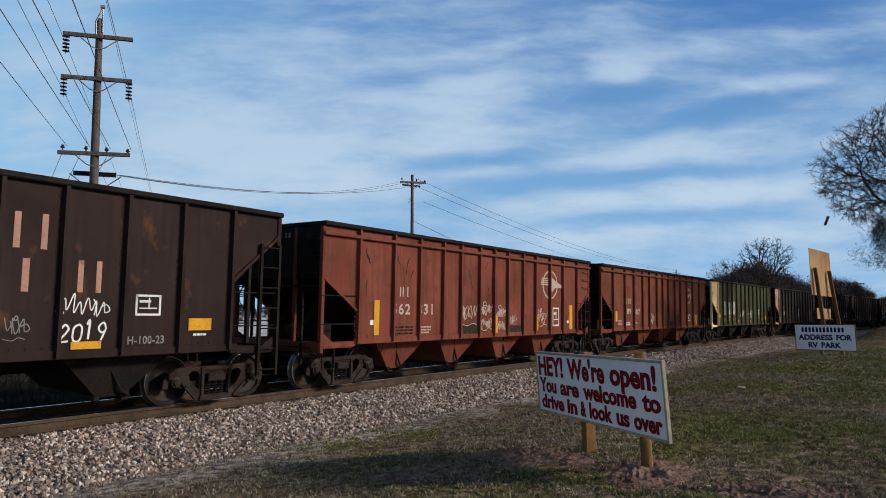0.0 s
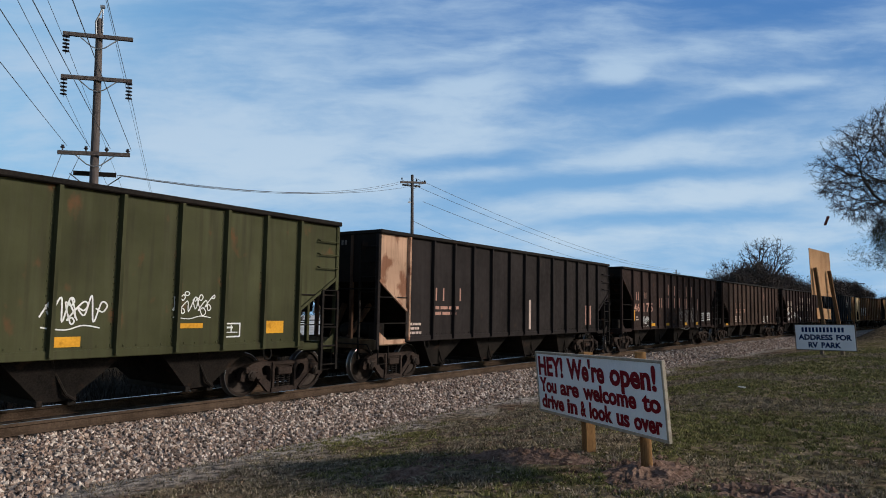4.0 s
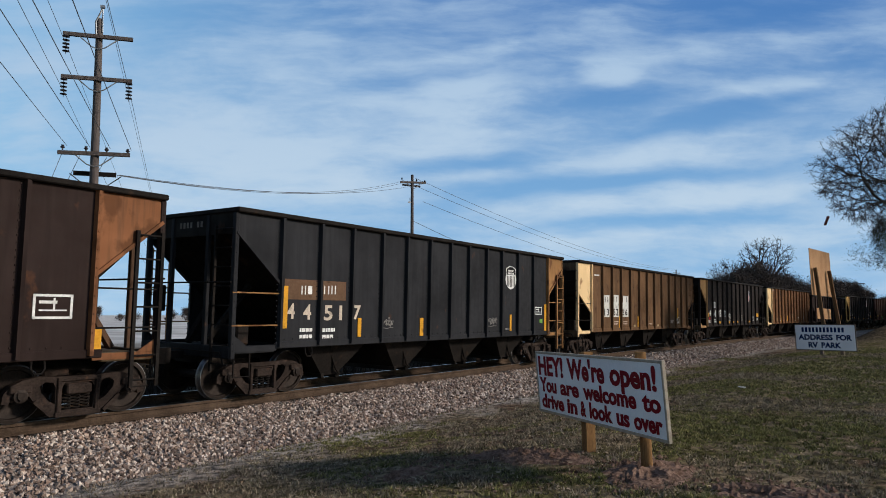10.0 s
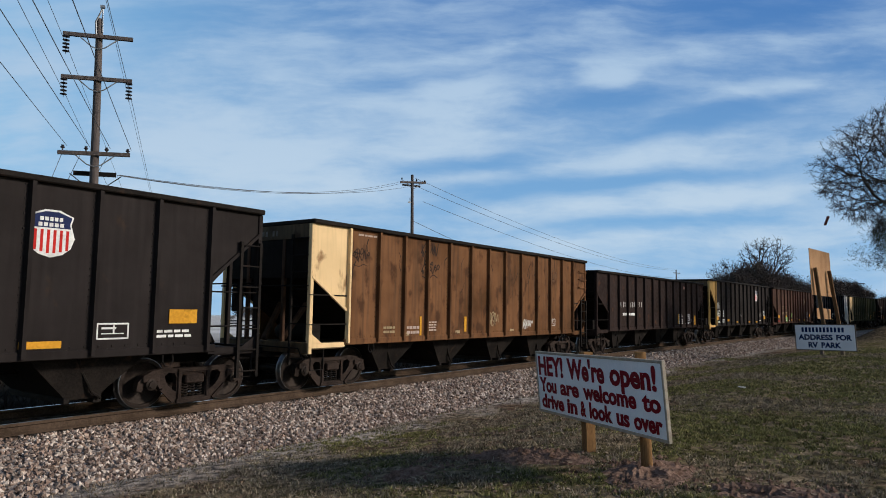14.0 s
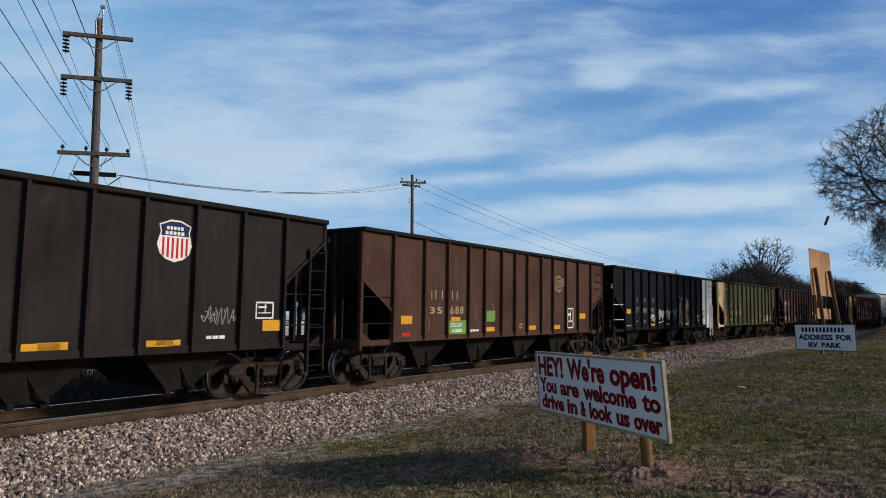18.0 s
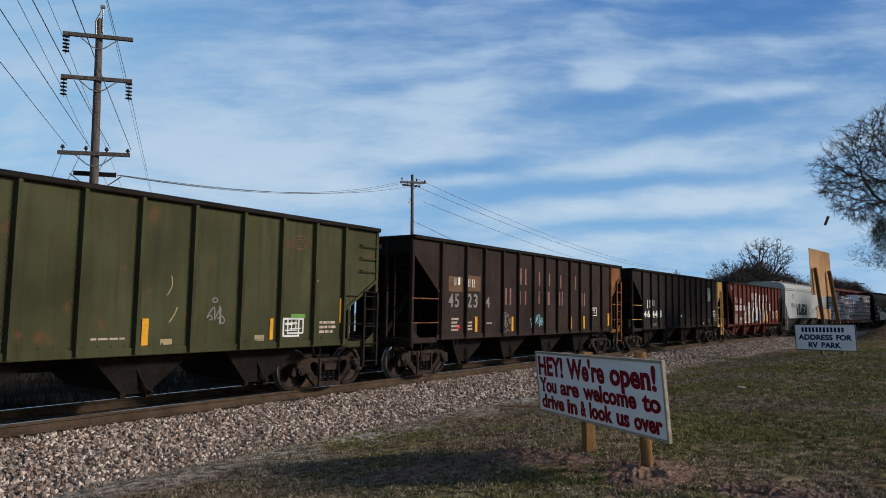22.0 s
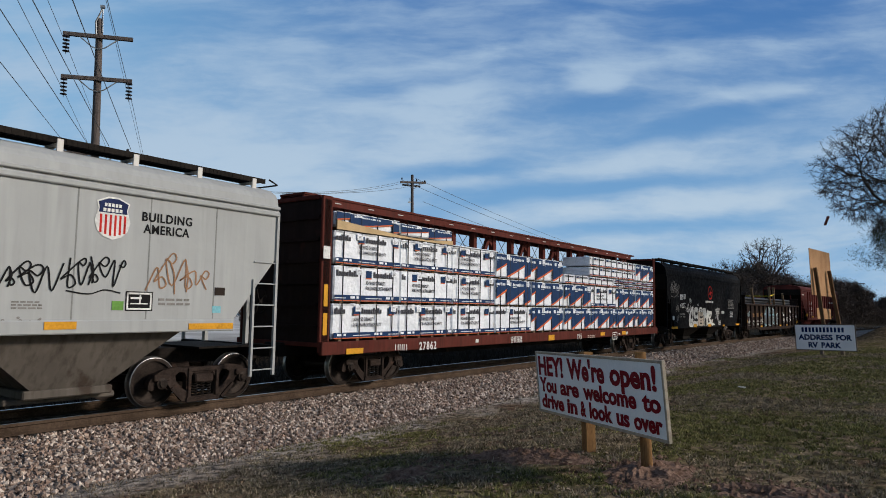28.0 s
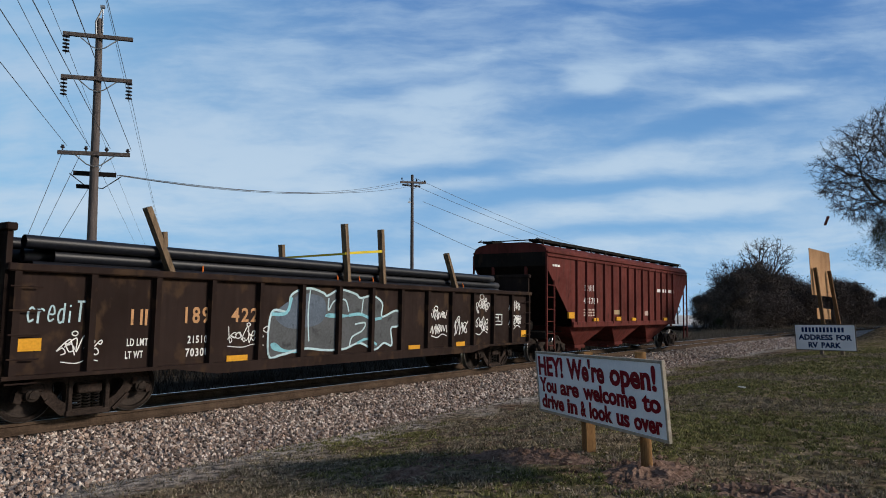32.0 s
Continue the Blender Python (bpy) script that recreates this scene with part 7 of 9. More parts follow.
def arrow_ring(i, x, z, w, h, ink):
    y = side_of(i) - 0.004
    g = Geo()
    cx, cz = x + w * 0.45, z + h / 2
    ribbon(g, [(cx + w * 0.34 * math.cos(k * math.tau / 32), cz + h / 2 * math.sin(k * math.tau / 32)) for k in range(33)], w * 0.04, y)
    for k in range(4):
        zz = cz - h * 0.02 + h * 0.075 * k
        g.box(x + w * 0.02 * k, cx + w * 0.16 - w * 0.05 * k, y - 0.001, y, zz, zz + h * 0.045)
    g.add([(cx + w * 0.0, y - 0.001, cz + h * 0.34), (cx + w * 0.3, y - 0.001, cz + h * 0.12), (x + w, y - 0.001, cz + h * 0.02), (x + w, y - 0.001, cz - h * 0.08), (cx + w * 0.24, y - 0.001, cz - h * 0.1), (cx + w * 0.08, y - 0.001, cz - h * 0.28)],
          [(0, 5, 4, 1), (1, 4, 3, 2)])
    part("emblem", g, INK[ink], TRAIN[i][0], "ring emblem with a striped arrow")


def shield(i, x, z, w, h, ink):
    y = side_of(i) - 0.004
    car = TRAIN[i][0]
    left = [(0.5, 0.0), (0.25, 0.07), (0.08, 0.2), (0.0, 0.42), (0.09, 0.7), (0.04, 0.88), (0.2, 0.94), (0.35, 1.0)]
    poly = left + [(1 - a, b) for a, b in left[::-1]]
    base = Geo()
    n = len(poly)
    base.add([(x + w * 0.5, y, z + h * 0.5)] + [(x + a * w, y, z + b * h) for a, b in poly], [(0, 1 + (k + 1) % n, 1 + k) for k in range(n)])
    em = part("shield_emblem", base, INK["white"], car, "painted shield emblem with stripes")
    head = Geo()
    top = [(0.1, 0.62), (0.12, 0.72), (0.08, 0.86), (0.22, 0.91), (0.36, 0.96), (0.64, 0.96), (0.78, 0.91), (0.92, 0.86), (0.88, 0.72), (0.9, 0.62)]
    head.add([(x + a * w, y - 0.0015, z + b * h) for a, b in top], [tuple(range(len(top)))])
    part("shield_field", head, INK["navy" if ink == "blue" else "black"], em)
    for zz, ww in ((0.8, 0.5), (0.68, 0.56)):
        for k in range(5):
            a = 0.5 - ww / 2 + ww * k / 5
            part("company_mark", Geo().box(x + a * w, x + (a + ww / 7) * w, y - 0.003, y - 0.0015, z + (zz - 0.035) * h, z + (zz + 0.045) * h), INK["white"], em)
    for k in range(6):
        a = 0.1 + 0.8 * (k + 0.3) / 6
        low = 0.08 + 0.28 * abs(a + 0.04 - 0.5) ** 1.2
        part("shield_stripe", Geo().box(x + a * w, x + (a + 0.062) * w, y - 0.0015, y, z + low * h, z + 0.58 * h), INK["red" if ink == "blue" else "soot"], em)

# ---- markings, wagon by wagon: left, bottom, width, height ----
block(0, 2.13, 2.71, 0.48, 0.54, "pink", "o")
block(0, 2.28, 2.06, 0.10, 0.50, "pink", "i")
block(0, 3.10, 2.07, 0.38, 0.51, "pink", "o")
scrawl(0, 2.86, 1.62, 0.72, 0.46, "white")
sprayed(0, 2.86, 1.31, 0.76, 0.28, "white", "2019", 0.032)
marker(0, 3.05, 1.17, 0.48, 0.12)
placard(0, 4.09, 1.70, 0.47, 0.36)
lettered(0, 3.98, 1.22, 0.67, 0.13, "grey", "H-100-23")
marker(0, 5.12, 1.43, 0.48, 0.22)
scrawl(0, 2.08, 1.34, 0.30, 0.38, "grey")
fine_print(0, 5.23, 1.32, 0.28, 0.07, "white", 1)
block(1, -4.76, 2.18, 0.25, 0.24, "pale", "o")
block(1, -4.44, 2.18, 0.23, 0.25, "pale", "o")
lettered(1, -4.85, 1.73, 0.73, 0.26, "pale", "562")
lettered(1, -3.81, 1.73, 0.67, 0.27, "pale", "831")
marker(1, -5.53, 1.22, 0.19, 0.85)
patch(1, -5.66, 1.47, 0.16, 0.12, "white")
fine_print(1, -4.83, 1.20, 0.84, 0.24, "black", 3)
fine_print(1, -3.70, 1.21, 0.50, 0.22, "pale", 3)
arrow_ring(1, 3.12, 2.29, 1.63, 0.97, "pale")
placard(1, 4.06, 1.31, 0.50, 0.66)
marker(1, 5.41, 1.18, 0.25, 0.89)
marker(1, 0.12, 1.16, 0.14, 0.53)
marker(1, 2.82, 1.18, 0.13, 0.46)
scrawl(1, -1.72, 1.41, 0.78, 0.64, "pale")
scrawl(1, -0.70, 1.25, 0.62, 0.80, "pale")
scrawl(1, 0.22, 1.15, 0.48, 0.80, "pale")
scrawl(1, 0.95, 1.35, 0.52, 0.40, "pale")
scrawl(1, 2.87, 1.33, 0.74, 0.63, "pale")
patch(1, -1.73, 1.14, 1.05, 0.30, "soot")
patch(1, 0.91, 1.12, 0.88, 0.25, "soot")
patch(1, 5.22, 1.40, 0.16, 0.10, "white")
block(2, -4.55, 2.18, 0.20, 0.25, "pale", "o")
block(2, -4.29, 2.19, 0.19, 0.25, "pale", "o")
lettered(2, -4.77, 1.75, 0.72, 0.24, "pale", "589")
lettered(2, -3.71, 1.72, 0.73, 0.25, "pale", "007")
marker(2, -5.81, 1.43, 0.19, 0.45)
marker(2, -3.81, 1.29, 0.15, 0.46)
scrawl(2, -1.82, 1.20, 0.60, 0.64, "pale")
marker(2, 0.00, 1.30, 0.11, 0.44)
ring(2, 3.81, 2.34, 0.70, 0.75, "pale")
placard(2, 3.80, 1.38, 0.63, 0.34)
marker(2, 5.33, 1.16, 0.21, 0.56)
fine_print(2, -4.84, 1.23, 0.67, 0.17, "white", 2)
fine_print(2, -3.48, 1.32, 0.18, 0.06, "white", 1)
fine_print(2, -5.51, 1.27, 0.41, 0.22, "pale", 4)
fine_print(2, 4.87, 1.33, 0.35, 0.41, "pale", 4)
patch(2, 0.87, 1.12, 0.74, 0.27, "soot")
patch(3, -5.08, 1.69, 0.69, 0.86, "stone")
patch(3, -4.12, 1.69, 0.67, 0.83, "stone")
patch(3, -3.20, 1.73, 0.89, 0.83, "stone")
block(3, -4.89, 2.26, 0.23, 0.24, "white", "o")
block(3, -3.94, 2.27, 0.26, 0.18, "white", "o")
block(3, -2.96, 2.27, 0.38, 0.19, "white", "o")
lettered(3, -4.97, 1.74, 0.45, 0.27, "white", "13")
lettered(3, -4.05, 1.75, 0.51, 0.25, "white", "62")
lettered(3, -3.07, 1.76, 0.59, 0.23, "white", "06")
marker(3, -6.01, 1.55, 0.50, 0.20)
marker(3, -4.10, 1.51, 0.61, 0.13)
marker(3, -1.95, 1.23, 0.46, 0.13)
marker(3, 1.01, 1.21, 0.45, 0.16)
marker(3, 3.11, 1.47, 0.57, 0.09)
marker(3, 5.13, 1.34, 0.49, 0.25)
scrawl(3, -1.02, 1.46, 0.77, 0.61, "white")
scrawl(3, 0.85, 1.49, 0.91, 0.61, "white")
scrawl(3, 3.07, 1.65, 0.79, 0.45, "white")
placard(3, 4.09, 1.28, 0.45, 0.28)
patch(3, -6.05, 1.30, 0.22, 0.16, "red")
fine_print(3, -4.96, 1.29, 0.43, 0.23, "pale", 2)
fine_print(3, -4.00, 1.30, 0.44, 0.17, "pale", 2)
fine_print(3, -3.03, 1.28, 0.42, 0.22, "pale", 2)
fine_print(3, -6.01, 3.42, 0.63, 0.07, "pale", 1)
block(4, -4.90, 2.10, 0.40, 0.35, "pink", "o")
block(4, -4.04, 2.11, 0.36, 0.36, "pink", "o")
fine_print(4, -4.90, 1.68, 1.27, 0.31, "pink", 2)
block(4, 0.01, 1.23, 0.51, 0.98, "pale", "o")
fine_print(4, -6.04, 1.19, 0.53, 0.34, "pale", 3)
block(4, 4.92, 1.32, 0.55, 0.75, "pink", "o")
block(5, -5.63, 2.37, 0.29, 0.38, "pink", "o")
block(5, -4.66, 2.47, 0.27, 0.28, "pink", "o")
lettered(5, -5.88, 1.87, 0.66, 0.34, "pink", "46")
lettered(5, -4.74, 1.86, 1.19, 0.40, "pink", "175")
block(5, -1.77, 2.70, 0.49, 0.53, "pink", "o")
block(5, -0.82, 2.70, 0.49, 0.49, "pink", "o")
block(5, 0.18, 2.67, 0.14, 0.51, "pink", "i")
block(5, 1.04, 2.67, 0.53, 0.55, "pink", "o")
block(5, 1.91, 2.68, 0.57, 0.55, "pink", "o")
block(5, -2.70, 2.04, 0.45, 0.50, "pink", "o")
block(5, -1.74, 2.06, 0.44, 0.50, "pink", "o")
block(5, -0.79, 2.05, 0.42, 0.51, "pink", "o")
block(5, 0.27, 2.09, 0.14, 0.48, "pink", "i")
block(5, 1.23, 2.04, 0.36, 0.53, "pink", "o")
block(5, 2.09, 2.05, 0.14, 0.55, "pink", "i")
block(5, 2.93, 1.98, 0.59, 0.61, "pink", "o")
marker(5, -6.06, 1.46, 0.24, 0.47)
marker(5, -3.74, 1.17, 0.48, 0.14)
marker(5, -1.81, 1.18, 0.52, 0.12)
marker(5, 1.00, 1.15, 0.55, 0.15)
marker(5, 2.93, 1.16, 0.56, 0.15)
placard(5, 4.04, 1.36, 0.58, 0.46)
placard(5, 5.09, 1.40, 0.71, 0.43)
scrawl(5, -4.89, 1.16, 0.85, 0.56, "white")
scrawl(5, -3.96, 1.13, 0.37, 0.42, "grey")
scrawl(5, 0.32, 0.97, 3.16, 1.38, "grey")
fine_print(5, -5.68, 1.44, 0.32, 0.23, "pale", 2)
block(6, -4.79, 2.23, 0.31, 0.24, "pink", "o")
block(6, -3.91, 2.25, 0.36, 0.25, "pink", "o")
block(6, -2.92, 2.28, 0.39, 0.26, "pink", "o")
lettered(6, -4.90, 1.83, 0.70, 0.23, "pink", "13")
lettered(6, -3.96, 1.84, 0.55, 0.23, "pink", "55")
lettered(6, -3.11, 1.84, 0.86, 0.25, "pink", "17")
marker(6, -6.79, 1.05, 0.48, 0.13)
marker(6, -6.06, 1.14, 0.07, 0.85)
fine_print(6, -4.93, 1.24, 0.59, 0.42, "pale", 4)
fine_print(6, -3.95, 1.22, 0.56, 0.44, "pale", 4)
ring(6, 2.20, 2.74, 0.92, 0.58, "rose")
placard(6, 2.35, 1.22, 0.42, 0.36)
placard(6, 3.34, 1.22, 0.46, 0.39)
marker(6, 0.02, 1.13, 0.08, 0.40)
marker(6, 2.05, 1.21, 0.10, 0.37)
marker(6, 4.10, 1.15, 0.11, 0.42)
marker(6, 6.05, 1.32, 0.08, 0.75)
patch(6, 2.79, 1.07, 0.17, 0.11, "white")
block(7, -5.61, 2.45, 0.31, 0.38, "cream", "o")
block(7, -4.58, 2.44, 0.27, 0.39, "cream", "o")
lettered(7, -5.83, 1.94, 0.69, 0.38, "cream", "45")
lettered(7, -4.75, 1.94, 0.58, 0.36, "cream", "95")
lettered(7, -3.78, 1.94, 0.11, 0.36, "cream", "1")
block(7, -1.68, 2.70, 0.44, 0.53, "cream", "o")
block(7, -0.72, 2.74, 0.46, 0.47, "cream", "o")
block(7, 0.36, 2.71, 0.09, 0.52, "cream", "i")
block(7, 1.16, 2.65, 0.43, 0.56, "cream", "o")
block(7, 2.06, 2.73, 0.48, 0.48, "cream", "o")
block(7, -2.66, 2.04, 0.39, 0.51, "cream", "o")
block(7, -1.72, 2.04, 0.45, 0.51, "cream", "o")
block(7, -0.71, 2.06, 0.37, 0.51, "cream", "o")
block(7, 0.35, 2.05, 0.11, 0.55, "cream", "i")
block(7, 1.18, 2.07, 0.35, 0.55, "cream", "o")
block(7, 2.24, 2.05, 0.12, 0.51, "cream", "i")
block(7, 3.11, 2.06, 0.37, 0.51, "cream", "o")
scrawl(7, -5.98, 1.19, 0.97, 0.78, "white")
scrawl(7, -3.86, 1.40, 0.85, 0.50, "white")
scrawl(7, -2.64, 1.28, 0.52, 0.61, "grey")
scrawl(7, -1.90, 1.14, 0.94, 0.59, "white")
scrawl(7, 0.11, 1.34, 0.65, 0.32, "grey")
scrawl(7, 1.05, 1.10, 1.61, 0.77, "grey")
fine_print(7, -4.64, 1.43, 0.31, 0.22, "white", 2)
marker(7, -2.89, 1.10, 0.10, 0.27)
marker(7, -0.01, 1.09, 0.11, 0.47)
marker(7, -6.06, 1.18, 0.07, 0.31)
marker(7, 6.02, 1.15, 0.16, 0.34)
placard(7, 5.11, 1.65, 0.59, 0.38)
fine_print(7, 2.67, 1.18, 1.10, 0.11, "pink", 1)
patch(8, -6.00, 2.04, 1.84, 0.43, "brown")
block(8, -5.53, 2.15, 0.13, 0.19, "white", "o")
block(8, -5.34, 2.16, 0.12, 0.18, "white", "i")
block(8, -4.86, 2.17, 0.16, 0.19, "white", "o")
block(8, -4.63, 2.18, 0.14, 0.19, "white", "o")
lettered(8, -5.91, 1.64, 0.21, 0.31, "cream", "4")
lettered(8, -5.46, 1.62, 0.23, 0.31, "cream", "4")
lettered(8, -4.84, 1.60, 0.57, 0.32, "cream", "51")
lettered(8, -3.89, 1.62, 0.25, 0.31, "cream", "7")
marker(8, -6.03, 1.43, 0.12, 0.89)
marker(8, -3.74, 1.20, 0.12, 0.44)
marker(8, -1.34, 1.14, 0.15, 0.49)
marker(8, 0.96, 1.19, 0.12, 0.43)
marker(8, 3.39, 1.20, 0.11, 0.52)
marker(8, 5.79, 1.09, 0.17, 0.99)
placard(8, 5.11, 1.72, 0.51, 0.26)
fine_print(8, -5.54, 1.18, 0.36, 0.28, "white", 2)
fine_print(8, -4.87, 1.16, 0.39, 0.29, "white", 2)
scrawl(8, -2.80, 1.38, 0.37, 0.25, "grey")
shield(8, 3.11, 2.53, 0.69, 0.75, "black")
fine_print(8, 3.14, 1.22, 0.42, 0.09, "grey", 1)
scrawl(8, 2.07, 1.36, 0.52, 0.33, "grey")
patch(8, 5.46, 1.43, 0.21, 0.14, "green")
patch(9, -4.90, 1.62, 0.62, 0.91, "patch")
patch(9, -3.99, 1.62, 0.70, 0.94, "patch")
patch(9, -2.98, 1.62, 0.77, 0.92, "patch")
block(9, -4.72, 2.23, 0.27, 0.23, "black", "o")
block(9, -3.83, 2.25, 0.33, 0.24, "black", "o")
block(9, -2.86, 2.27, 0.45, 0.24, "black", "o")
lettered(9, -4.82, 1.69, 0.49, 0.27, "black", "13")
lettered(9, -3.90, 1.69, 0.56, 0.28, "black", "62")
lettered(9, -2.88, 1.69, 0.54, 0.25, "black", "36")
fine_print(9, -5.78, 3.27, 0.47, 0.10, "white", 1)
ring(9, 4.15, 2.95, 0.79, 0.46, "brown")
placard(9, 4.32, 1.28, 0.45, 0.31)
marker(9, -3.27, 1.15, 0.08, 0.50)
marker(9, -1.12, 1.17, 0.08, 0.48)
marker(9, 1.12, 1.19, 0.09, 0.45)
marker(9, 4.46, 1.52, 0.14, 0.53)
fine_print(9, -3.78, 1.28, 0.45, 0.19, "pale", 2)
fine_print(9, -2.78, 1.28, 0.44, 0.18, "pale", 2)
fine_print(9, 3.38, 1.28, 0.51, 0.18, "pale", 3)
fine_print(9, 0.18, 1.25, 0.59, 0.07, "pale", 1)
patch(9, -1.58, 1.14, 0.24, 0.12, "tan")
patch(9, 1.45, 1.14, 0.23, 0.10, "tan")
block(10, -4.83, 2.13, 0.22, 0.35, "white", "o")
block(10, -4.57, 2.12, 0.22, 0.36, "white", "o")
lettered(10, -5.53, 1.65, 0.22, 0.34, "white", "4")
lettered(10, -4.90, 1.61, 0.62, 0.37, "white", "64")
lettered(10, -3.88, 1.61, 0.67, 0.39, "white", "85")
marker(10, -6.09, 1.60, 0.45, 0.22)
patch(10, -5.60, 1.43, 0.21, 0.12, "red")
fine_print(10, -5.73, 1.23, 0.36, 0.18, "white", 3)
fine_print(10, -5.00, 1.23, 0.78, 0.25, "white", 2)
fine_print(10, -3.92, 1.40, 0.11, 0.08, "white", 1)
marker(10, -3.80, 1.19, 0.49, 0.13)
marker(10, -1.86, 1.18, 0.49, 0.13)
marker(10, -0.87, 1.18, 0.45, 0.11)
marker(10, -0.01, 1.19, 0.54, 0.13)
marker(10, 2.79, 1.20, 0.61, 0.11)
marker(10, 5.22, 1.56, 0.56, 0.25)
scrawl(10, -2.89, 1.57, 0.65, 0.44, "white")
scrawl(10, -1.95, 1.32, 0.72, 0.60, "white")
shield(10, 2.80, 2.59, 0.71, 0.74, "blue")
placard(10, 3.94, 1.31, 0.55, 0.27)
fine_print(10, 4.99, 1.30, 0.69, 0.17, "white", 2)
fine_print(10, 1.94, 1.24, 0.46, 0.10, "white", 1)
scrawl(10, 0.97, 1.28, 0.63, 0.60, "grey")
fine_print(11, -4.82, 1.24, 0.44, 0.21, "tan", 2)
fine_print(11, -3.89, 1.20, 0.53, 0.25, "pale", 2)
scrawl(11, 2.16, 1.18, 0.67, 0.48, "white")
marker(11, -3.37, 1.17, 0.08, 0.50)
marker(11, -1.26, 1.23, 0.11, 0.43)
placard(11, 4.19, 1.33, 0.42, 0.24)
ring(11, 4.09, 2.89, 0.66, 0.41, "brown")
scrawl(11, -3.32, 2.70, 0.72, 1.03, "soot")
scrawl(11, -5.97, 2.87, 0.51, 0.48, "soot")
fine_print(11, -3.09, 1.27, 0.50, 0.28, "pale", 4)
patch(11, -4.07, 1.18, 0.27, 0.08, "tan")
patch(11, -1.69, 1.19, 0.22, 0.08, "tan")
patch(11, 1.39, 1.19, 0.23, 0.07, "tan")
scrawl(11, 0.07, 1.25, 0.61, 0.62, "tan")
fine_print(11, -5.80, 3.58, 0.66, 0.08, "pale", 1)
block(12, -4.79, 2.04, 0.32, 0.23, "white", "o")
block(12, -4.33, 2.04, 0.33, 0.23, "white", "o")
block(12, -3.66, 2.05, 0.24, 0.24, "white", "o")
block(12, -3.27, 2.05, 0.31, 0.24, "white", "o")
block(12, -2.65, 2.06, 0.31, 0.24, "white", "o")
fine_print(12, -4.56, 1.64, 1.55, 0.21, "white", 1)
fine_print(12, 2.93, 1.22, 0.68, 0.54, "white", 6)
placard(12, 4.33, 1.40, 0.44, 0.33)
fine_print(12, 4.05, 1.21, 0.81, 0.13, "white", 2)
marker(12, 0.99, 1.17, 0.13, 0.48)
marker(12, 2.84, 1.25, 0.10, 0.49)
marker(12, 5.54, 1.17, 0.22, 0.50)
patch(12, 0.03, 2.73, 0.19, 0.13, "pink")
patch(12, 3.77, 3.07, 0.22, 0.15, "pink")
fine_print(12, 5.01, 1.30, 0.40, 0.19, "white", 2)
block(13, -5.83, 2.11, 0.19, 0.34, "white", "o")
block(13, -5.60, 2.09, 0.24, 0.37, "white", "o")
lettered(13, -5.98, 1.60, 0.80, 0.39, "white", "463")
lettered(13, -4.89, 1.60, 0.49, 0.37, "white", "85")
marker(13, -6.01, 1.40, 0.46, 0.23)
marker(13, -3.73, 1.30, 0.47, 0.13)
marker(13, -1.76, 1.19, 0.46, 0.10)
marker(13, 1.00, 1.17, 0.58, 0.11)
marker(13, 2.99, 1.16, 0.51, 0.11)
fine_print(13, -4.87, 1.21, 0.67, 0.25, "white", 2)
fine_print(13, -5.64, 1.22, 0.42, 0.12, "white", 2)
patch(13, -0.65, 1.61, 0.10, 0.11, "white")
shield(13, 3.10, 2.65, 0.70, 0.76, "blue")
fine_print(13, 4.19, 1.24, 0.48, 0.11, "white", 1)
placard(13, 5.31, 1.63, 0.46, 0.35)
marker(13, 5.49, 1.39, 0.46, 0.22)
marker(13, 1.24, 1.17, 0.45, 0.12)
marker(13, 3.17, 1.17, 0.48, 0.10)
scrawl(13, 4.11, 1.46, 0.70, 0.48, "grey")
block(14, -4.78, 2.14, 0.33, 0.23, "tan", "o")
block(14, -4.30, 2.15, 0.34, 0.24, "tan", "o")
lettered(14, -4.82, 1.75, 0.85, 0.17, "tan", "135")
marker(14, -5.78, 1.47, 0.46, 0.22)
patch(14, -5.72, 1.08, 0.34, 0.17, "red")
block(14, -3.51, 2.15, 0.27, 0.24, "tan", "o")
lettered(14, -3.58, 1.74, 0.66, 0.21, "tan", "688")
patch(14, -3.82, 1.17, 1.06, 0.38, "green")
lettered(14, -3.55, 1.38, 0.56, 0.1, "white", "222200")
lettered(14, -3.48, 1.22, 0.48, 0.1, "white", "63800")
patch(14, -1.70, 1.50, 0.50, 0.34, "green")
marker(14, -3.55, 1.54, 0.45, 0.11)
marker(14, -1.71, 1.21, 0.49, 0.13)
marker(14, 0.96, 1.21, 0.52, 0.14)
marker(14, 2.77, 1.20, 0.55, 0.15)
marker(14, 4.99, 1.56, 0.54, 0.21)
ring(14, 2.74, 2.54, 0.94, 0.58, "tan")
placard(14, 3.95, 1.21, 0.52, 0.76)
fine_print(14, -2.56, 1.20, 0.59, 0.11, "white", 1)
fine_print(14, 0.36, 1.25, 0.26, 0.20, "pink", 2)
patch(15, 5.13, 1.12, 1.82, 2.75, "whiteend")
block(15, -4.62, 2.26, 0.14, 0.24, "grey", "o")
block(15, -3.70, 2.25, 0.16, 0.23, "grey", "o")
block(15, -2.68, 2.26, 0.20, 0.25, "grey", "o")
lettered(15, -4.72, 1.80, 0.35, 0.25, "grey", "97")
lettered(15, -3.81, 1.80, 0.39, 0.23, "grey", "00")
lettered(15, -2.77, 1.81, 0.39, 0.23, "grey", "05")
marker(15, -5.81, 1.77, 0.46, 0.20)
marker(15, -2.81, 1.20, 0.46, 0.09)
marker(15, -0.72, 1.20, 0.48, 0.09)
marker(15, 2.27, 1.17, 0.51, 0.11)
scrawl(15, -2.99, 1.31, 0.74, 0.50, "white")
scrawl(15, -1.89, 1.34, 0.89, 0.70, "white")
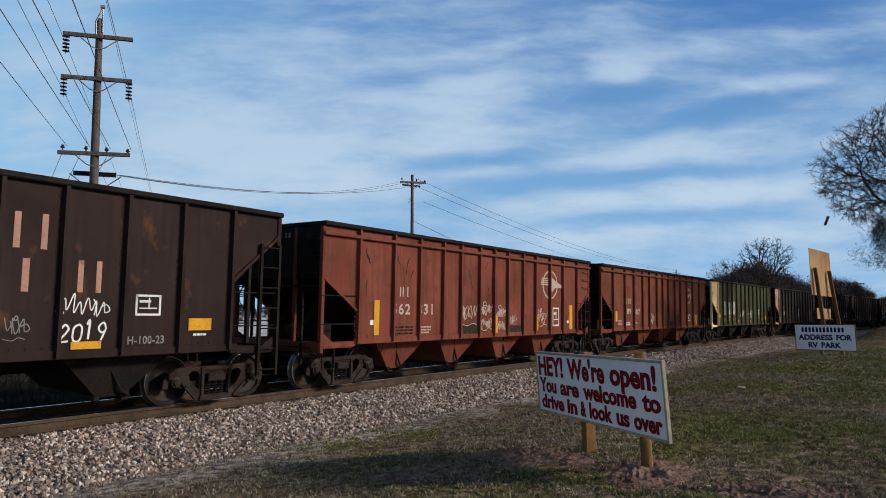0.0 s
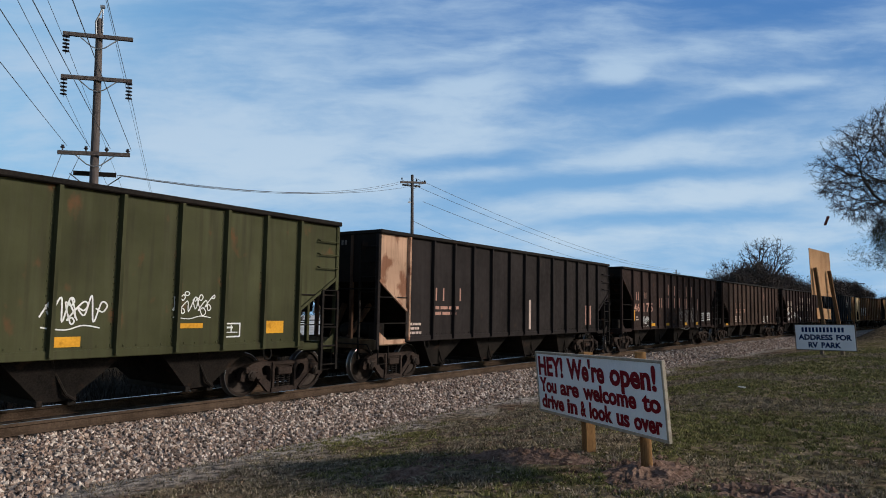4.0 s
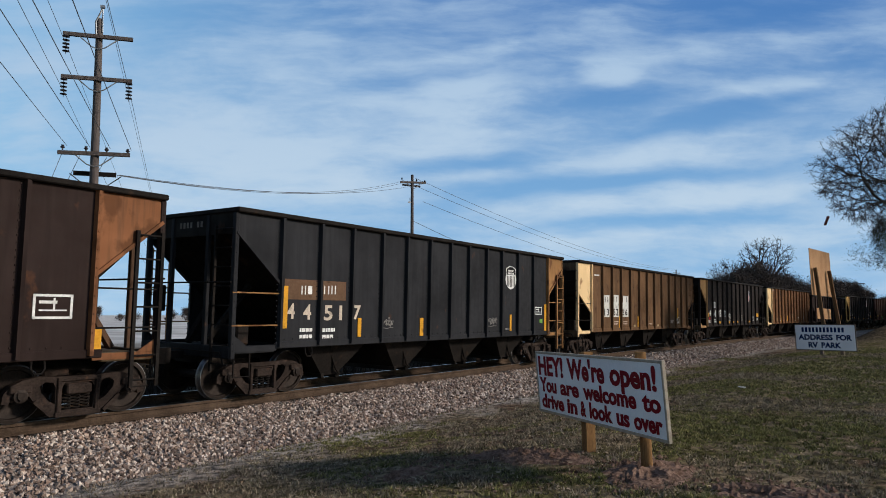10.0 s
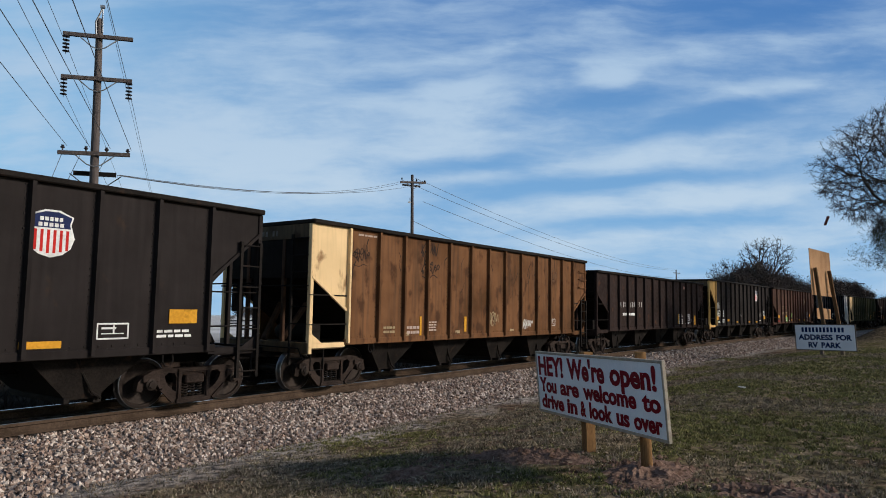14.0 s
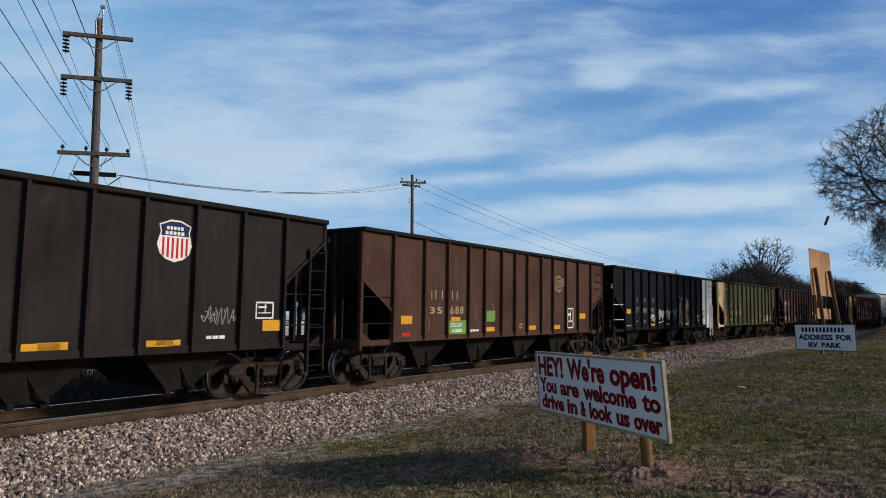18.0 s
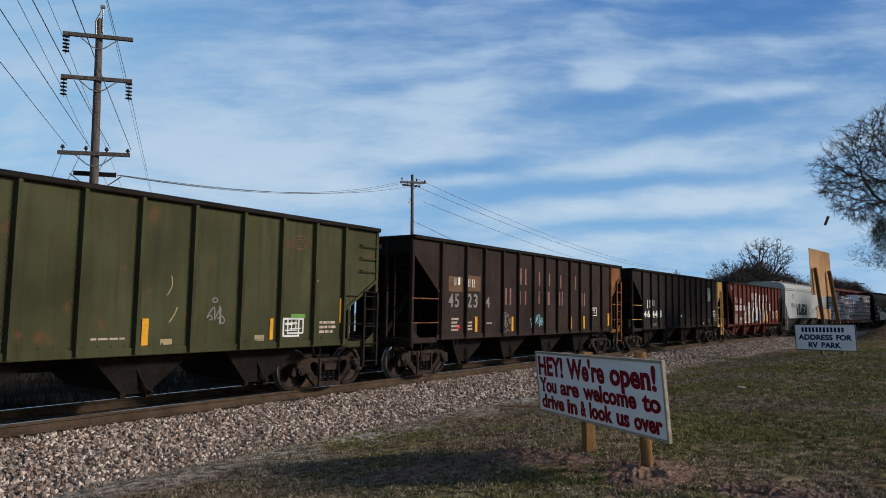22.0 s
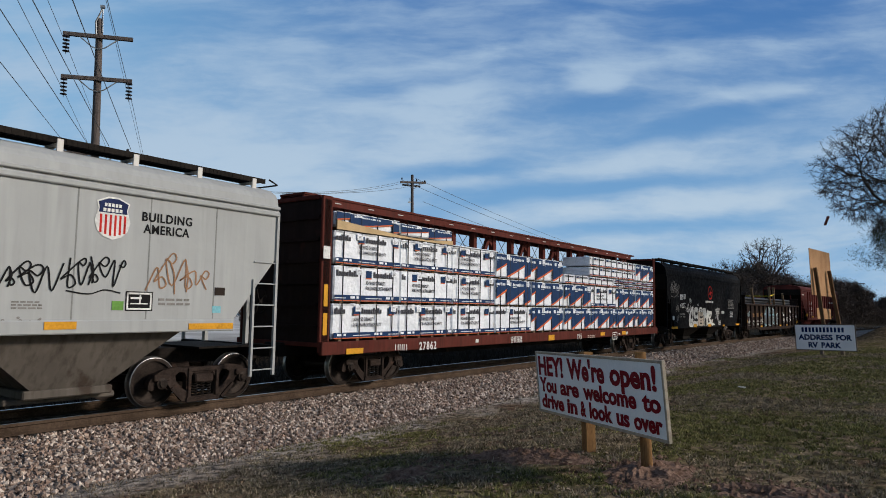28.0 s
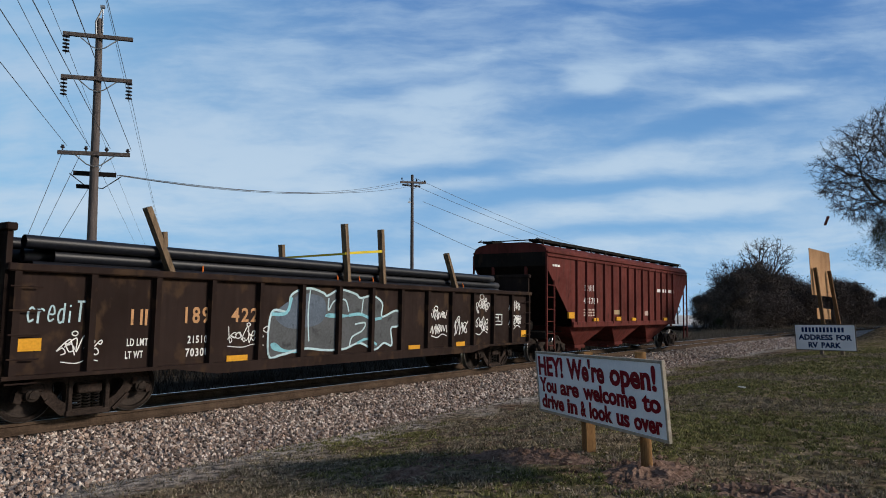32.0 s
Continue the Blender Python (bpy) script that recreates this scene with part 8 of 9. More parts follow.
scrawl(15, -0.83, 1.36, 0.73, 0.70, "white")
scrawl(15, 0.12, 1.49, 0.72, 0.56, "grey")
spray_shape(15, 1.06, 1.12, 0.96, 1.4, 0, "brown", "grey", "4,10 2,92 20,96 24,62 44,92 58,94 52,66 66,50 60,34 90,4 66,4 46,30 34,4", (("slate", "8,30 10,86 18,86 18,30"), ("rust", "34,60 46,84 50,70 44,56")), (("soot", 0.04, "30,50 50,30 70,10"), ("pale", 0.03, "6,92 8,30")), 0.03)
spray_shape(15, 1.96, 1.14, 0.98, 1.38, 1, "brown", "grey", "6,4 4,90 24,92 26,60 60,96 84,96 88,60 60,52 96,10 70,4 44,36 30,4", (("slate", "10,20 10,80 20,80 22,24"), ("rust", "56,70 74,88 78,70 62,60")), (("soot", 0.04, "30,40 60,20 80,10"), ("pale", 0.03, "30,58 60,92 82,92")), 0.03)
for x, z, d in ((1.2, 2.6, 0.14), (1.66, 2.5, 0.16), (2.06, 2.62, 0.12), (2.7, 2.2, 0.12), (2.52, 2.5, 0.1), (1.02, 1.2, 0.1), (1.5, 1.3, 0.1)):
    spray_shape(15, x, z, d, d, 2, "cyan", "ice", "5,50 50,95 95,50 50,5", (), (), 0.012)
placard(15, 4.22, 1.36, 0.49, 0.34)
fine_print(15, -5.79, 1.20, 0.51, 0.05, "white", 1)
fine_print(15, -4.70, 1.38, 0.27, 0.08, "grey", 1)
fine_print(15, -3.76, 1.34, 0.30, 0.13, "grey", 2)
fine_print(15, -7.48, 2.82, 0.25, 0.20, "grey", 3)
marker(15, 5.34, 1.80, 0.45, 0.18)
fine_print(15, 5.34, 1.48, 0.49, 0.27, "black", 3)
patch(15, 5.43, 1.27, 0.26, 0.10, "grey")
patch(15, 4.37, 1.56, 0.18, 0.11, "patch")
block(16, -4.67, 2.23, 0.24, 0.27, "tan", "o")
block(16, -3.78, 2.23, 0.27, 0.24, "tan", "o")
block(16, -2.78, 2.22, 0.39, 0.29, "tan", "o")
lettered(16, -4.77, 1.73, 0.56, 0.24, "tan", "13")
lettered(16, -3.93, 1.72, 0.64, 0.27, "tan", "62")
lettered(16, -2.95, 1.72, 0.68, 0.28, "tan", "57")
fine_print(16, -4.74, 1.33, 0.24, 0.17, "white", 2)
marker(16, -5.86, 1.18, 0.18, 0.93)
placard(16, 4.24, 1.25, 0.46, 0.40)
fine_print(16, -5.77, 3.30, 0.51, 0.08, "white", 1)
patch(16, -5.64, 1.28, 0.18, 0.32, "rust")
marker(16, 1.11, 1.19, 0.12, 0.46)
marker(16, 3.89, 1.21, 0.09, 0.43)
marker(16, 5.90, 1.53, 0.11, 0.56)
placard(16, 4.36, 1.31, 0.46, 0.33)
patch(16, 1.47, 1.19, 0.23, 0.10, "tan")
patch(16, 3.52, 1.19, 0.24, 0.12, "tan")
scrawl(16, 2.47, 1.46, 0.25, 0.53, "grey")
fine_print(16, 0.25, 1.29, 0.57, 0.06, "pale", 1)
fine_print(16, 5.29, 1.29, 0.53, 0.31, "pale", 3)
ring(16, 4.28, 3.10, 0.71, 0.33, "brown")
patch(16, 4.46, 1.64, 0.40, 0.09, "green")
patch(17, -5.64, 2.37, 0.70, 0.44, "brown")
patch(17, -4.83, 2.41, 0.85, 0.46, "brown")
block(17, -5.35, 2.55, 0.08, 0.22, "white", "o")
block(17, -5.17, 2.57, 0.10, 0.22, "white", "i")
block(17, -4.65, 2.53, 0.10, 0.23, "white", "o")
block(17, -4.44, 2.52, 0.12, 0.24, "white", "o")
lettered(17, -5.63, 1.94, 0.51, 0.37, "grey", "45")
lettered(17, -4.69, 1.94, 0.55, 0.38, "grey", "23")
lettered(17, -3.71, 1.94, 0.26, 0.31, "grey", "4")
block(17, -1.58, 2.71, 0.42, 0.54, "rose", "o")
block(17, -0.63, 2.72, 0.43, 0.48, "rose", "o")
block(17, 0.48, 2.72, 0.09, 0.47, "rose", "i")
block(17, 1.15, 2.67, 0.31, 0.48, "rose", "o")
block(17, 2.16, 2.66, 0.55, 0.51, "rose", "o")
block(17, -2.53, 2.03, 0.37, 0.53, "rose", "o")
block(17, -1.62, 2.05, 0.45, 0.45, "rose", "o")
block(17, -0.62, 2.08, 0.40, 0.44, "rose", "o")
block(17, 0.39, 2.06, 0.14, 0.47, "rose", "i")
block(17, 1.30, 2.05, 0.28, 0.50, "rose", "o")
block(17, 2.22, 2.07, 0.10, 0.45, "rose", "i")
block(17, 3.21, 2.06, 0.32, 0.50, "rose", "o")
marker(17, -4.28, 1.20, 0.13, 0.46)
marker(17, -2.14, 1.19, 0.12, 0.46)
marker(17, 0.13, 1.16, 0.13, 0.48)
marker(17, 2.20, 1.19, 0.14, 0.47)
marker(17, 3.36, 1.13, 0.13, 0.53)
marker(17, 5.74, 1.26, 0.17, 0.51)
placard(17, 4.15, 1.67, 0.50, 0.33)
scrawl(17, -2.70, 1.18, 0.44, 0.68, "grey")
scrawl(17, -0.80, 1.18, 0.78, 0.63, "cyan")
patch(17, -5.20, 1.32, 0.16, 0.10, "red")
fine_print(17, -5.47, 1.24, 0.34, 0.41, "pale", 4)
fine_print(17, -3.76, 1.42, 0.56, 0.08, "pale", 1)
fine_print(17, -4.76, 1.25, 0.35, 0.29, "pale", 3)
block(18, -5.43, 2.05, 0.36, 0.37, "white", "o")
block(18, -4.77, 2.14, 0.24, 0.28, "white", "o")
lettered(18, -5.89, 1.61, 0.77, 0.28, "white", "46")
lettered(18, -4.82, 1.58, 0.72, 0.33, "white", "44")
lettered(18, -3.82, 1.60, 0.28, 0.32, "white", "3")
marker(18, -6.03, 1.07, 0.12, 0.90)
marker(18, -2.83, 1.14, 0.09, 0.39)
marker(18, -0.88, 1.11, 0.12, 0.45)
marker(18, 0.85, 1.11, 0.11, 0.45)
marker(18, 2.89, 1.06, 0.10, 0.47)
patch(18, -0.61, 1.59, 0.16, 0.11, "white")
scrawl(18, -4.79, 1.07, 0.63, 0.30, "grey")
shield(18, 4.09, 2.48, 0.65, 0.78, "black")
placard(18, 5.26, 1.61, 0.43, 0.33)
marker(18, 2.83, 1.08, 0.11, 0.48)
fine_print(18, 4.15, 1.31, 0.46, 0.16, "grey", 2)
patch(18, 3.25, 1.18, 0.19, 0.08, "patch")
fine_print(18, 5.50, 1.33, 0.34, 0.23, "grey", 2)
block(19, -5.48, 2.47, 0.35, 0.39, "white", "o")
block(19, -4.42, 2.46, 0.28, 0.36, "white", "o")
lettered(19, -5.63, 1.99, 0.58, 0.35, "white", "38")
lettered(19, -4.60, 1.99, 1.20, 0.36, "white", "088")
block(19, -1.54, 2.69, 0.39, 0.53, "white", "o")
block(19, -0.58, 2.68, 0.43, 0.56, "white", "o")
block(19, 0.43, 2.65, 0.14, 0.54, "white", "i")
block(19, 1.27, 2.65, 0.44, 0.53, "white", "o")
block(19, 2.18, 2.68, 0.50, 0.53, "white", "o")
block(19, -2.44, 2.11, 0.35, 0.46, "white", "o")
block(19, -1.63, 2.10, 0.54, 0.49, "white", "o")
block(19, -0.58, 2.08, 0.43, 0.56, "white", "o")
block(19, 0.36, 2.09, 0.14, 0.51, "white", "i")
block(19, 1.29, 2.08, 0.33, 0.53, "white", "o")
block(19, 2.28, 2.05, 0.11, 0.55, "white", "i")
block(19, 3.33, 2.03, 0.37, 0.53, "white", "o")
spray_shape(19, -3.4, 1.14, 2.0, 1.2, 0, "stone", "white", "2,4 0,50 12,60 22,96 40,90 46,70 58,94 72,88 76,60 98,50 96,6 70,12 50,2 26,10", (("blue", "8,10 10,44 24,50 30,20 18,6"), ("rust", "40,10 44,40 58,44 56,14"), ("rose", "70,20 74,50 90,44 90,14")), (("black", 0.05, "20,90 30,60 26,20"), ("white", 0.05, "50,70 62,50 60,20"), ("black", 0.04, "76,60 84,30 92,20")), 0.05)
spray_shape(19, -1.5, 1.12, 1.9, 1.22, 1, "patch", "black", "4,6 2,60 16,94 36,96 40,74 56,78 62,98 84,90 96,62 98,8 76,4 60,20 44,4 22,14", (("black", "14,20 16,66 30,70 28,24"), ("cyan", "66,14 64,44 80,50 84,16"), ("slate", "44,30 46,62 56,60 56,30")), (("white", 0.05, "34,92 36,50 44,20"), ("black", 0.04, "60,90 70,60 92,56")), 0.045)
spray_shape(19, 0.5, 1.14, 1.0, 0.95, 2, "blue", "white", "4,8 10,60 2,80 30,96 60,70 70,92 96,84 84,40 96,6 60,14 40,30 24,4", (("black", "30,20 34,60 50,50 46,24"),), (("white", 0.04, "20,80 44,66 70,70"),), 0.045)
spray_shape(19, 1.5, 1.1, 1.6, 1.05, 3, "tan", "black", "2,6 6,70 20,94 34,88 38,60 50,92 66,94 70,60 84,84 98,70 94,8 78,4 60,12 40,4 20,10", (("cream", "10,30 16,80 28,76 26,30"), ("black", "44,20 46,50 56,50 56,20")), (("black", 0.04, "36,70 34,20"), ("black", 0.04, "70,70 72,16"), ("cream", 0.05, "52,86 60,70")), 0.035)
patch(19, -5.66, 1.15, 0.9, 0.6, "rose")
scrawl(19, -4.73, 1.17, 0.73, 0.50, "white")
scrawl(19, -5.69, 1.15, 0.67, 0.73, "grey")
marker(19, -5.05, 1.15, 0.13, 0.95)
marker(19, -2.97, 1.20, 0.12, 0.43)
marker(19, 2.64, 1.10, 0.17, 0.60)
marker(19, 5.83, 1.29, 0.15, 0.81)
placard(19, 4.18, 1.43, 0.51, 0.53)
placard(19, 5.13, 1.47, 0.52, 0.54)
fine_print(19, -6.57, 3.31, 0.49, 0.29, "pale", 4)
shield(20, 4.32, 2.95, 0.61, 0.71, "blue")
lettered(20, 5.14, 3.33, 0.97, 0.15, "black", "BUILDING")
lettered(20, 5.17, 3.12, 0.89, 0.15, "black", "AMERICA")
scrawl(20, 3.01, 1.93, 0.82, 0.69, "black")
scrawl(20, 3.94, 2.06, 0.88, 0.66, "black")
scrawl(20, 5.34, 1.94, 1.18, 0.90, "rust")
patch(20, 4.92, 1.78, 0.49, 0.33, "black")
placard(20, 4.94, 1.80, 0.45, 0.29)
patch(20, 4.69, 1.79, 0.20, 0.15, "green")
marker(20, 3.63, 1.49, 0.48, 0.12)
marker(20, 6.10, 1.45, 0.96, 0.11)
fine_print(20, 3.18, 1.79, 0.43, 0.14, "grey", 3)
fine_print(20, 5.52, 1.87, 0.67, 0.15, "grey", 2)
patch(20, 6.62, 1.75, 0.19, 0.13, "cyan")
patch(20, 6.66, 2.08, 0.23, 0.15, "soot")
block(20, -5.81, 3.08, 0.29, 0.39, "black", "o")
block(20, -5.42, 3.10, 0.30, 0.40, "black", "o")
lettered(20, -6.10, 2.33, 1.34, 0.35, "black", "93311")
for k, form in enumerate(("4,4 20,80 40,98 66,96 94,6 72,6 66,30 36,28 28,4", "20,4 26,70 2,76 6,96 96,94 92,74 66,70 62,4", "4,4 10,96 36,94 50,60 66,96 94,94 98,6 76,4 72,50 52,26 30,50 26,4",
                           "6,4 10,96 90,94 88,76 40,72 42,60 78,56 76,40 40,38 38,24 92,22 90,4", "8,4 12,94 60,98 90,84 86,56 66,46 96,6 70,4 46,36 34,4")):
    turned = " ".join("%d,%d" % (int(p.split(",")[0]) if k % 2 else 100 - int(p.split(",")[0]), 100 - int(p.split(",")[1])) for p in form.split())
    spray_shape(20, -4.35 + 0.76 * k, 1.66, 0.8, 0.98, k, "black", "slate", turned, (), (("slate", 0.025, "30,70 50,60 60,40"),), 0.03)
scrawl(20, 0.21, 1.67, 1.22, 0.53, "grey")
marker(20, -1.33, 1.49, 0.47, 0.11)
marker(20, 1.17, 1.52, 0.48, 0.07)
patch(20, 0.67, 1.91, 0.29, 0.20, "white")
fine_print(20, 1.49, 1.89, 0.85, 0.34, "grey", 4)
scrawl(20, 2.89, 1.52, 0.73, 0.15, "grey")
block(21, -8.53, 0.82, 0.13, 0.15, "white", "o")
block(21, -8.35, 0.81, 0.11, 0.16, "white", "o")
block(21, -8.19, 0.80, 0.13, 0.16, "white", "o")
lettered(21, -7.54, 0.79, 0.75, 0.20, "white", "27862")
marker(21, -10.29, 0.80, 0.57, 0.13)
patch(21, -11.10, 2.98, 0.21, 0.28, "white")
lettered(21, 2.19, 0.90, 0.40, 0.09, "white", "IH 11-7")
lettered(21, 2.20, 0.79, 0.39, 0.10, "white", "IL 73-0")
marker(21, -0.18, 0.81, 0.44, 0.19)
marker(21, 4.37, 0.87, 0.44, 0.13)
marker(21, 6.70, 0.86, 0.42, 0.15)
patch(21, 7.14, 0.86, 0.28, 0.11, "patch")
placard(21, 5.64, 0.67, 0.52, 0.31)
fine_print(21, 3.13, 0.80, 0.71, 0.13, "pale", 2)
lettered(21, 6.33, 0.87, 0.15, 0.05, "white", "1")
lettered(21, -2.78, 0.91, 0.72, 0.10, "white", "LD LMT 225300")
lettered(21, -2.77, 0.81, 0.72, 0.09, "white", "LT WT 60700")
patch(21, -4.84, 0.89, 0.16, 0.10, "patch")
block(22, -4.99, 2.51, 0.17, 0.28, "white", "i")
block(22, -4.78, 2.52, 0.16, 0.28, "white", "o")
block(22, -4.58, 2.54, 0.18, 0.27, "white", "o")
block(22, -4.35, 2.55, 0.20, 0.28, "white", "o")
lettered(22, -5.02, 2.09, 0.82, 0.24, "white", "4227")
ring(22, -0.10, 2.64, 0.77, 0.73, "red")
fine_print(22, -0.64, 2.37, 1.81, 0.21, "white", 1)
scrawl(22, -4.20, 1.67, 1.25, 0.58, "white")
CARBON_PIECE = (22, -2.95, 1.02, 4.3, 1.17)
spray_shape(*CARBON_PIECE, 0, "patch", "white", "-14,10 -14,55 -6,88 -1,95 2,70 -3,50 2,30 1,6", (("black", "-9,45 -4,40 -2,60 -6,72"),), (("black", 0.03, "-12,20 -6,25 -2,15"),), 0.05)
spray_shape(*CARBON_PIECE, 1, "patch", "black", "1,6 0,28 7,36 2,52 2,76 8,95 17,96 22,86 19,70 22,45 22,8", (("black", "9,62 15,56 18,66 14,72 10,74"), ("black", "8,30 17,28 19,38 14,44 9,40")), (("cream", 0.03, "3,14 9,18 15,12 21,16"), ("grey", 0.02, "5,85 9,80 9,60"), ("grey", 0.02, "19,60 20,30 20,12")), 0.045)
spray_shape(*CARBON_PIECE, 2, "cream", "black", "22,8 21,45 22,76 26,94 32,99 38,93 43,75 44,40 42,7", (("white", "24,74 27,92 32,97 38,91 41,76 36,72 30,74"), ("black", "28,86 36,86 35,70 33,56 31,72"), ("black", "27,46 33,42 40,46 39,54 33,50 29,54"), ("black", "29,16 37,14 36,20 30,22")), (("soot", 0.02, "24,36 32,31 41,36"), ("pale", 0.03, "25,24 32,27 40,23")), 0.045)
spray_shape(*CARBON_PIECE, 3, "patch", "black", "39,84 44,94 51,94 55,86 58,60 58,8 43,7 45,40", (("black", "47,8 48,36 51,44 54,36 54,8"), ("black", "54,92 58,96 59,84 56,80")), (("grey", 0.02, "44,85 46,60 45,40"), ("cream", 0.03, "44,16 46,22"), ("grey", 0.02, "50,90 51,60")), 0.045)
spray_shape(*CARBON_PIECE, 4, "patch", "black", "57,10 58,55 60,84 68,80 80,78 80,60 76,44 73,40 79,30 78,12 68,7", (("black", "70,58 74,62 74,50 71,46"), ("black", "62,22 64,46 67,34 70,24")), (("grey", 0.02, "63,76 64,55"), ("cream", 0.03, "60,16 68,12 76,18")), 0.045)
spray_shape(*CARBON_PIECE, 5, "patch", "black", "78,10 79,34 86,36 84,24 92,14 99,6 88,8 82,2", (), (("black", 0.02, "80,24 86,18"),), 0.025)
spray_shape(22, -2.12, 2.19, 0.16, 0.12, 0, "white", "white", "10,50 50,95 90,50 50,5", (), (), 0.02)
sprayed(22, 1.28, 1.72, 0.86, 0.34, "white", "SORRY", 0.034)
sprayed(22, 1.28, 1.42, 0.62, 0.24, "white", "4 THE", 0.03)
sprayed(22, 1.78, 1.12, 0.6, 0.22, "white", "TOES", 0.03)
scrawl(22, -6.47, 2.64, 1.26, 0.77, "grey")
scrawl(22, -5.60, 1.20, 0.33, 1.15, "grey")
marker(22, -6.39, 0.99, 0.92, 0.11)
marker(22, 2.73, 1.01, 0.43, 0.10)
marker(22, 5.73, 1.03, 0.92, 0.11)
fine_print(22, 4.03, 2.08, 1.33, 0.61, "grey", 7)
placard(22, 4.43, 1.57, 0.60, 0.34)
placard(22, -3.48, 2.34, 0.28, 0.25)
patch(22, -6.20, 1.45, 0.26, 0.20, "white")
lettered(22, -5.11, 1.71, 0.42, 0.08, "grey", "LD LMT")
lettered(22, -4.64, 1.71, 0.38, 0.08, "grey", "226500")
lettered(22, -5.13, 1.57, 0.36, 0.08, "grey", "LT WT")
lettered(22, -4.62, 1.57, 0.34, 0.08, "grey", "59500")
patch(22, 2.57, 1.78, 0.57, 0.16, "patch")
marker(22, -2.83, 1.03, 0.51, 0.17)
marker(22, -0.21, 1.03, 0.55, 0.14)
for k, glyph in enumerate(("C", "R_", "E_", "D", "I", "T")):
    g = Geo()
    write_strokes(g, [LETTER_STROKES[glyph]], -7.72 + 0.145 * k, 1.6, 0.145, 0.3, 0.03, side_of(23) - 0.004, random.Random(k), 0.05, 0.95)
    part("spray_scrawl", g, INK["ice"], TRAIN[23][0], "hand-sprayed word in pale blue paint")
scrawl(23, -7.19, 0.96, 0.59, 0.46, "white")
marker(23, -7.90, 1.17, 0.41, 0.19)
block(23, -6.08, 1.54, 0.21, 0.27, "orange", "o")
block(23, -5.83, 1.53, 0.23, 0.28, "orange", "o")
lettered(23, -5.05, 1.57, 0.51, 0.28, "orange", "189")
lettered(23, -4.04, 1.58, 0.63, 0.26, "orange", "422")
lettered(23, -6.13, 1.19, 0.38, 0.12, "white", "LD LMT")
lettered(23, -6.15, 0.98, 0.32, 0.12, "white", "LT WT")
lettered(23, -4.98, 1.20, 0.50, 0.13, "white", "215100")
lettered(23, -5.01, 0.96, 0.48, 0.14, "white", "70300")
marker(23, -4.12, 0.81, 0.49, 0.12)
scrawl(23, -4.11, 1.09, 0.88, 0.43, "white")
spray_shape(23, -3.1, 0.84, 4.4, 1.48, 0, "slate", "ice", "0,4 1,62 11,64 13,88 24,98 34,92 37,88 46,98 58,92 62,86 72,90 80,78 80,56 92,66 98,56 94,40 88,36 89,8 82,12 74,2 62,14 50,6 36,6 22,10 8,3", (("cyan", "1,18 4,9 18,4 22,9 10,10 4,20"), ("blue", "3,60 12,40 30,44 36,60 34,84 22,90 15,84"), ("cyan", "36,56 46,54 54,58 46,60 38,61")),
            (("cyan", 0.07, "1,60 10,62 13,84"), ("ice", 0.04, "38,84 38,66 42,80 50,82 53,64"), ("cyan", 0.07, "53,58 62,60 72,52 80,54"), ("ice", 0.04, "58,44 66,46 64,34 56,24 54,8"), ("cyan", 0.06, "60,14 68,20 76,10"), ("ice", 0.035, "25,96 24,60 25,20"), ("ice", 0.035, "64,84 63,60")), 0.05)
scrawl(23, 2.46, 1.11, 0.74, 0.78, "white")
scrawl(23, 3.49, 1.04, 0.75, 0.58, "white")
scrawl(23, 4.60, 1.14, 0.76, 1.11, "white")
placard(23, 5.73, 1.39, 0.52, 0.35)
scrawl(23, 6.68, 1.28, 0.74, 0.96, "white")
marker(23, 1.49, 0.79, 0.48, 0.13)
marker(23, 3.67, 0.78, 0.44, 0.16)
marker(23, 7.47, 0.99, 0.39, 0.21)
block(24, -4.83, 2.63, 0.16, 0.25, "white", "o")
block(24, -4.57, 2.64, 0.16, 0.24, "white", "o")
block(24, -4.31, 2.65, 0.16, 0.24, "white", "o")
block(24, -4.04, 2.65, 0.16, 0.25, "white", "o")
lettered(24, -4.93, 2.15, 1.32, 0.23, "white", "431789")
fine_print(24, 3.36, 2.76, 2.73, 0.28, "white", 1)
marker(24, -6.34, 1.58, 0.47, 0.23)
marker(24, -4.10, 1.46, 0.43, 0.13)
marker(24, -1.82, 1.47, 0.49, 0.16)
marker(24, -0.03, 1.45, 0.47, 0.13)
fine_print(24, -4.93, 1.64, 1.21, 0.33, "pale", 3)
patch(24, -2.00, 1.73, 0.68, 0.19, "tan")
patch(24, 1.65, 1.68, 0.60, 0.21, "pale")
marker(24, 4.13, 1.43, 0.50, 0.14)
fine_print(24, -7.52, 3.43, 0.67, 0.14, "white", 1)


def scratches(i, x0, x1, z0, z1, count, ink):
    """Short scuffs and gouges where a load scraped the paint."""
    r = random.Random(i * 19 + count)
    for k in range(count):
        x, z, d, ln = r.uniform(x0, x1), r.uniform(z0, z1), r.uniform(1.0, 2.1), r.uniform(0.15, 0.5)
        if min(abs(x - q) for q in RIB_X + EVEN_RIBS) < 0.12:
            continue
        g = Geo()
        bow = r.uniform(-0.08, 0.08)
        ribbon(g, curve_through([(x, z), (x + ln * 0.5 * math.cos(d) + bow, z + ln * 0.5 * math.sin(d)), (x + ln * math.cos(d), z + ln * math.sin(d))], 4), r.uniform(0.012, 0.035), side_of(i) - 0.001)
        part("scuff", g, INK[ink], TRAIN[i][0])


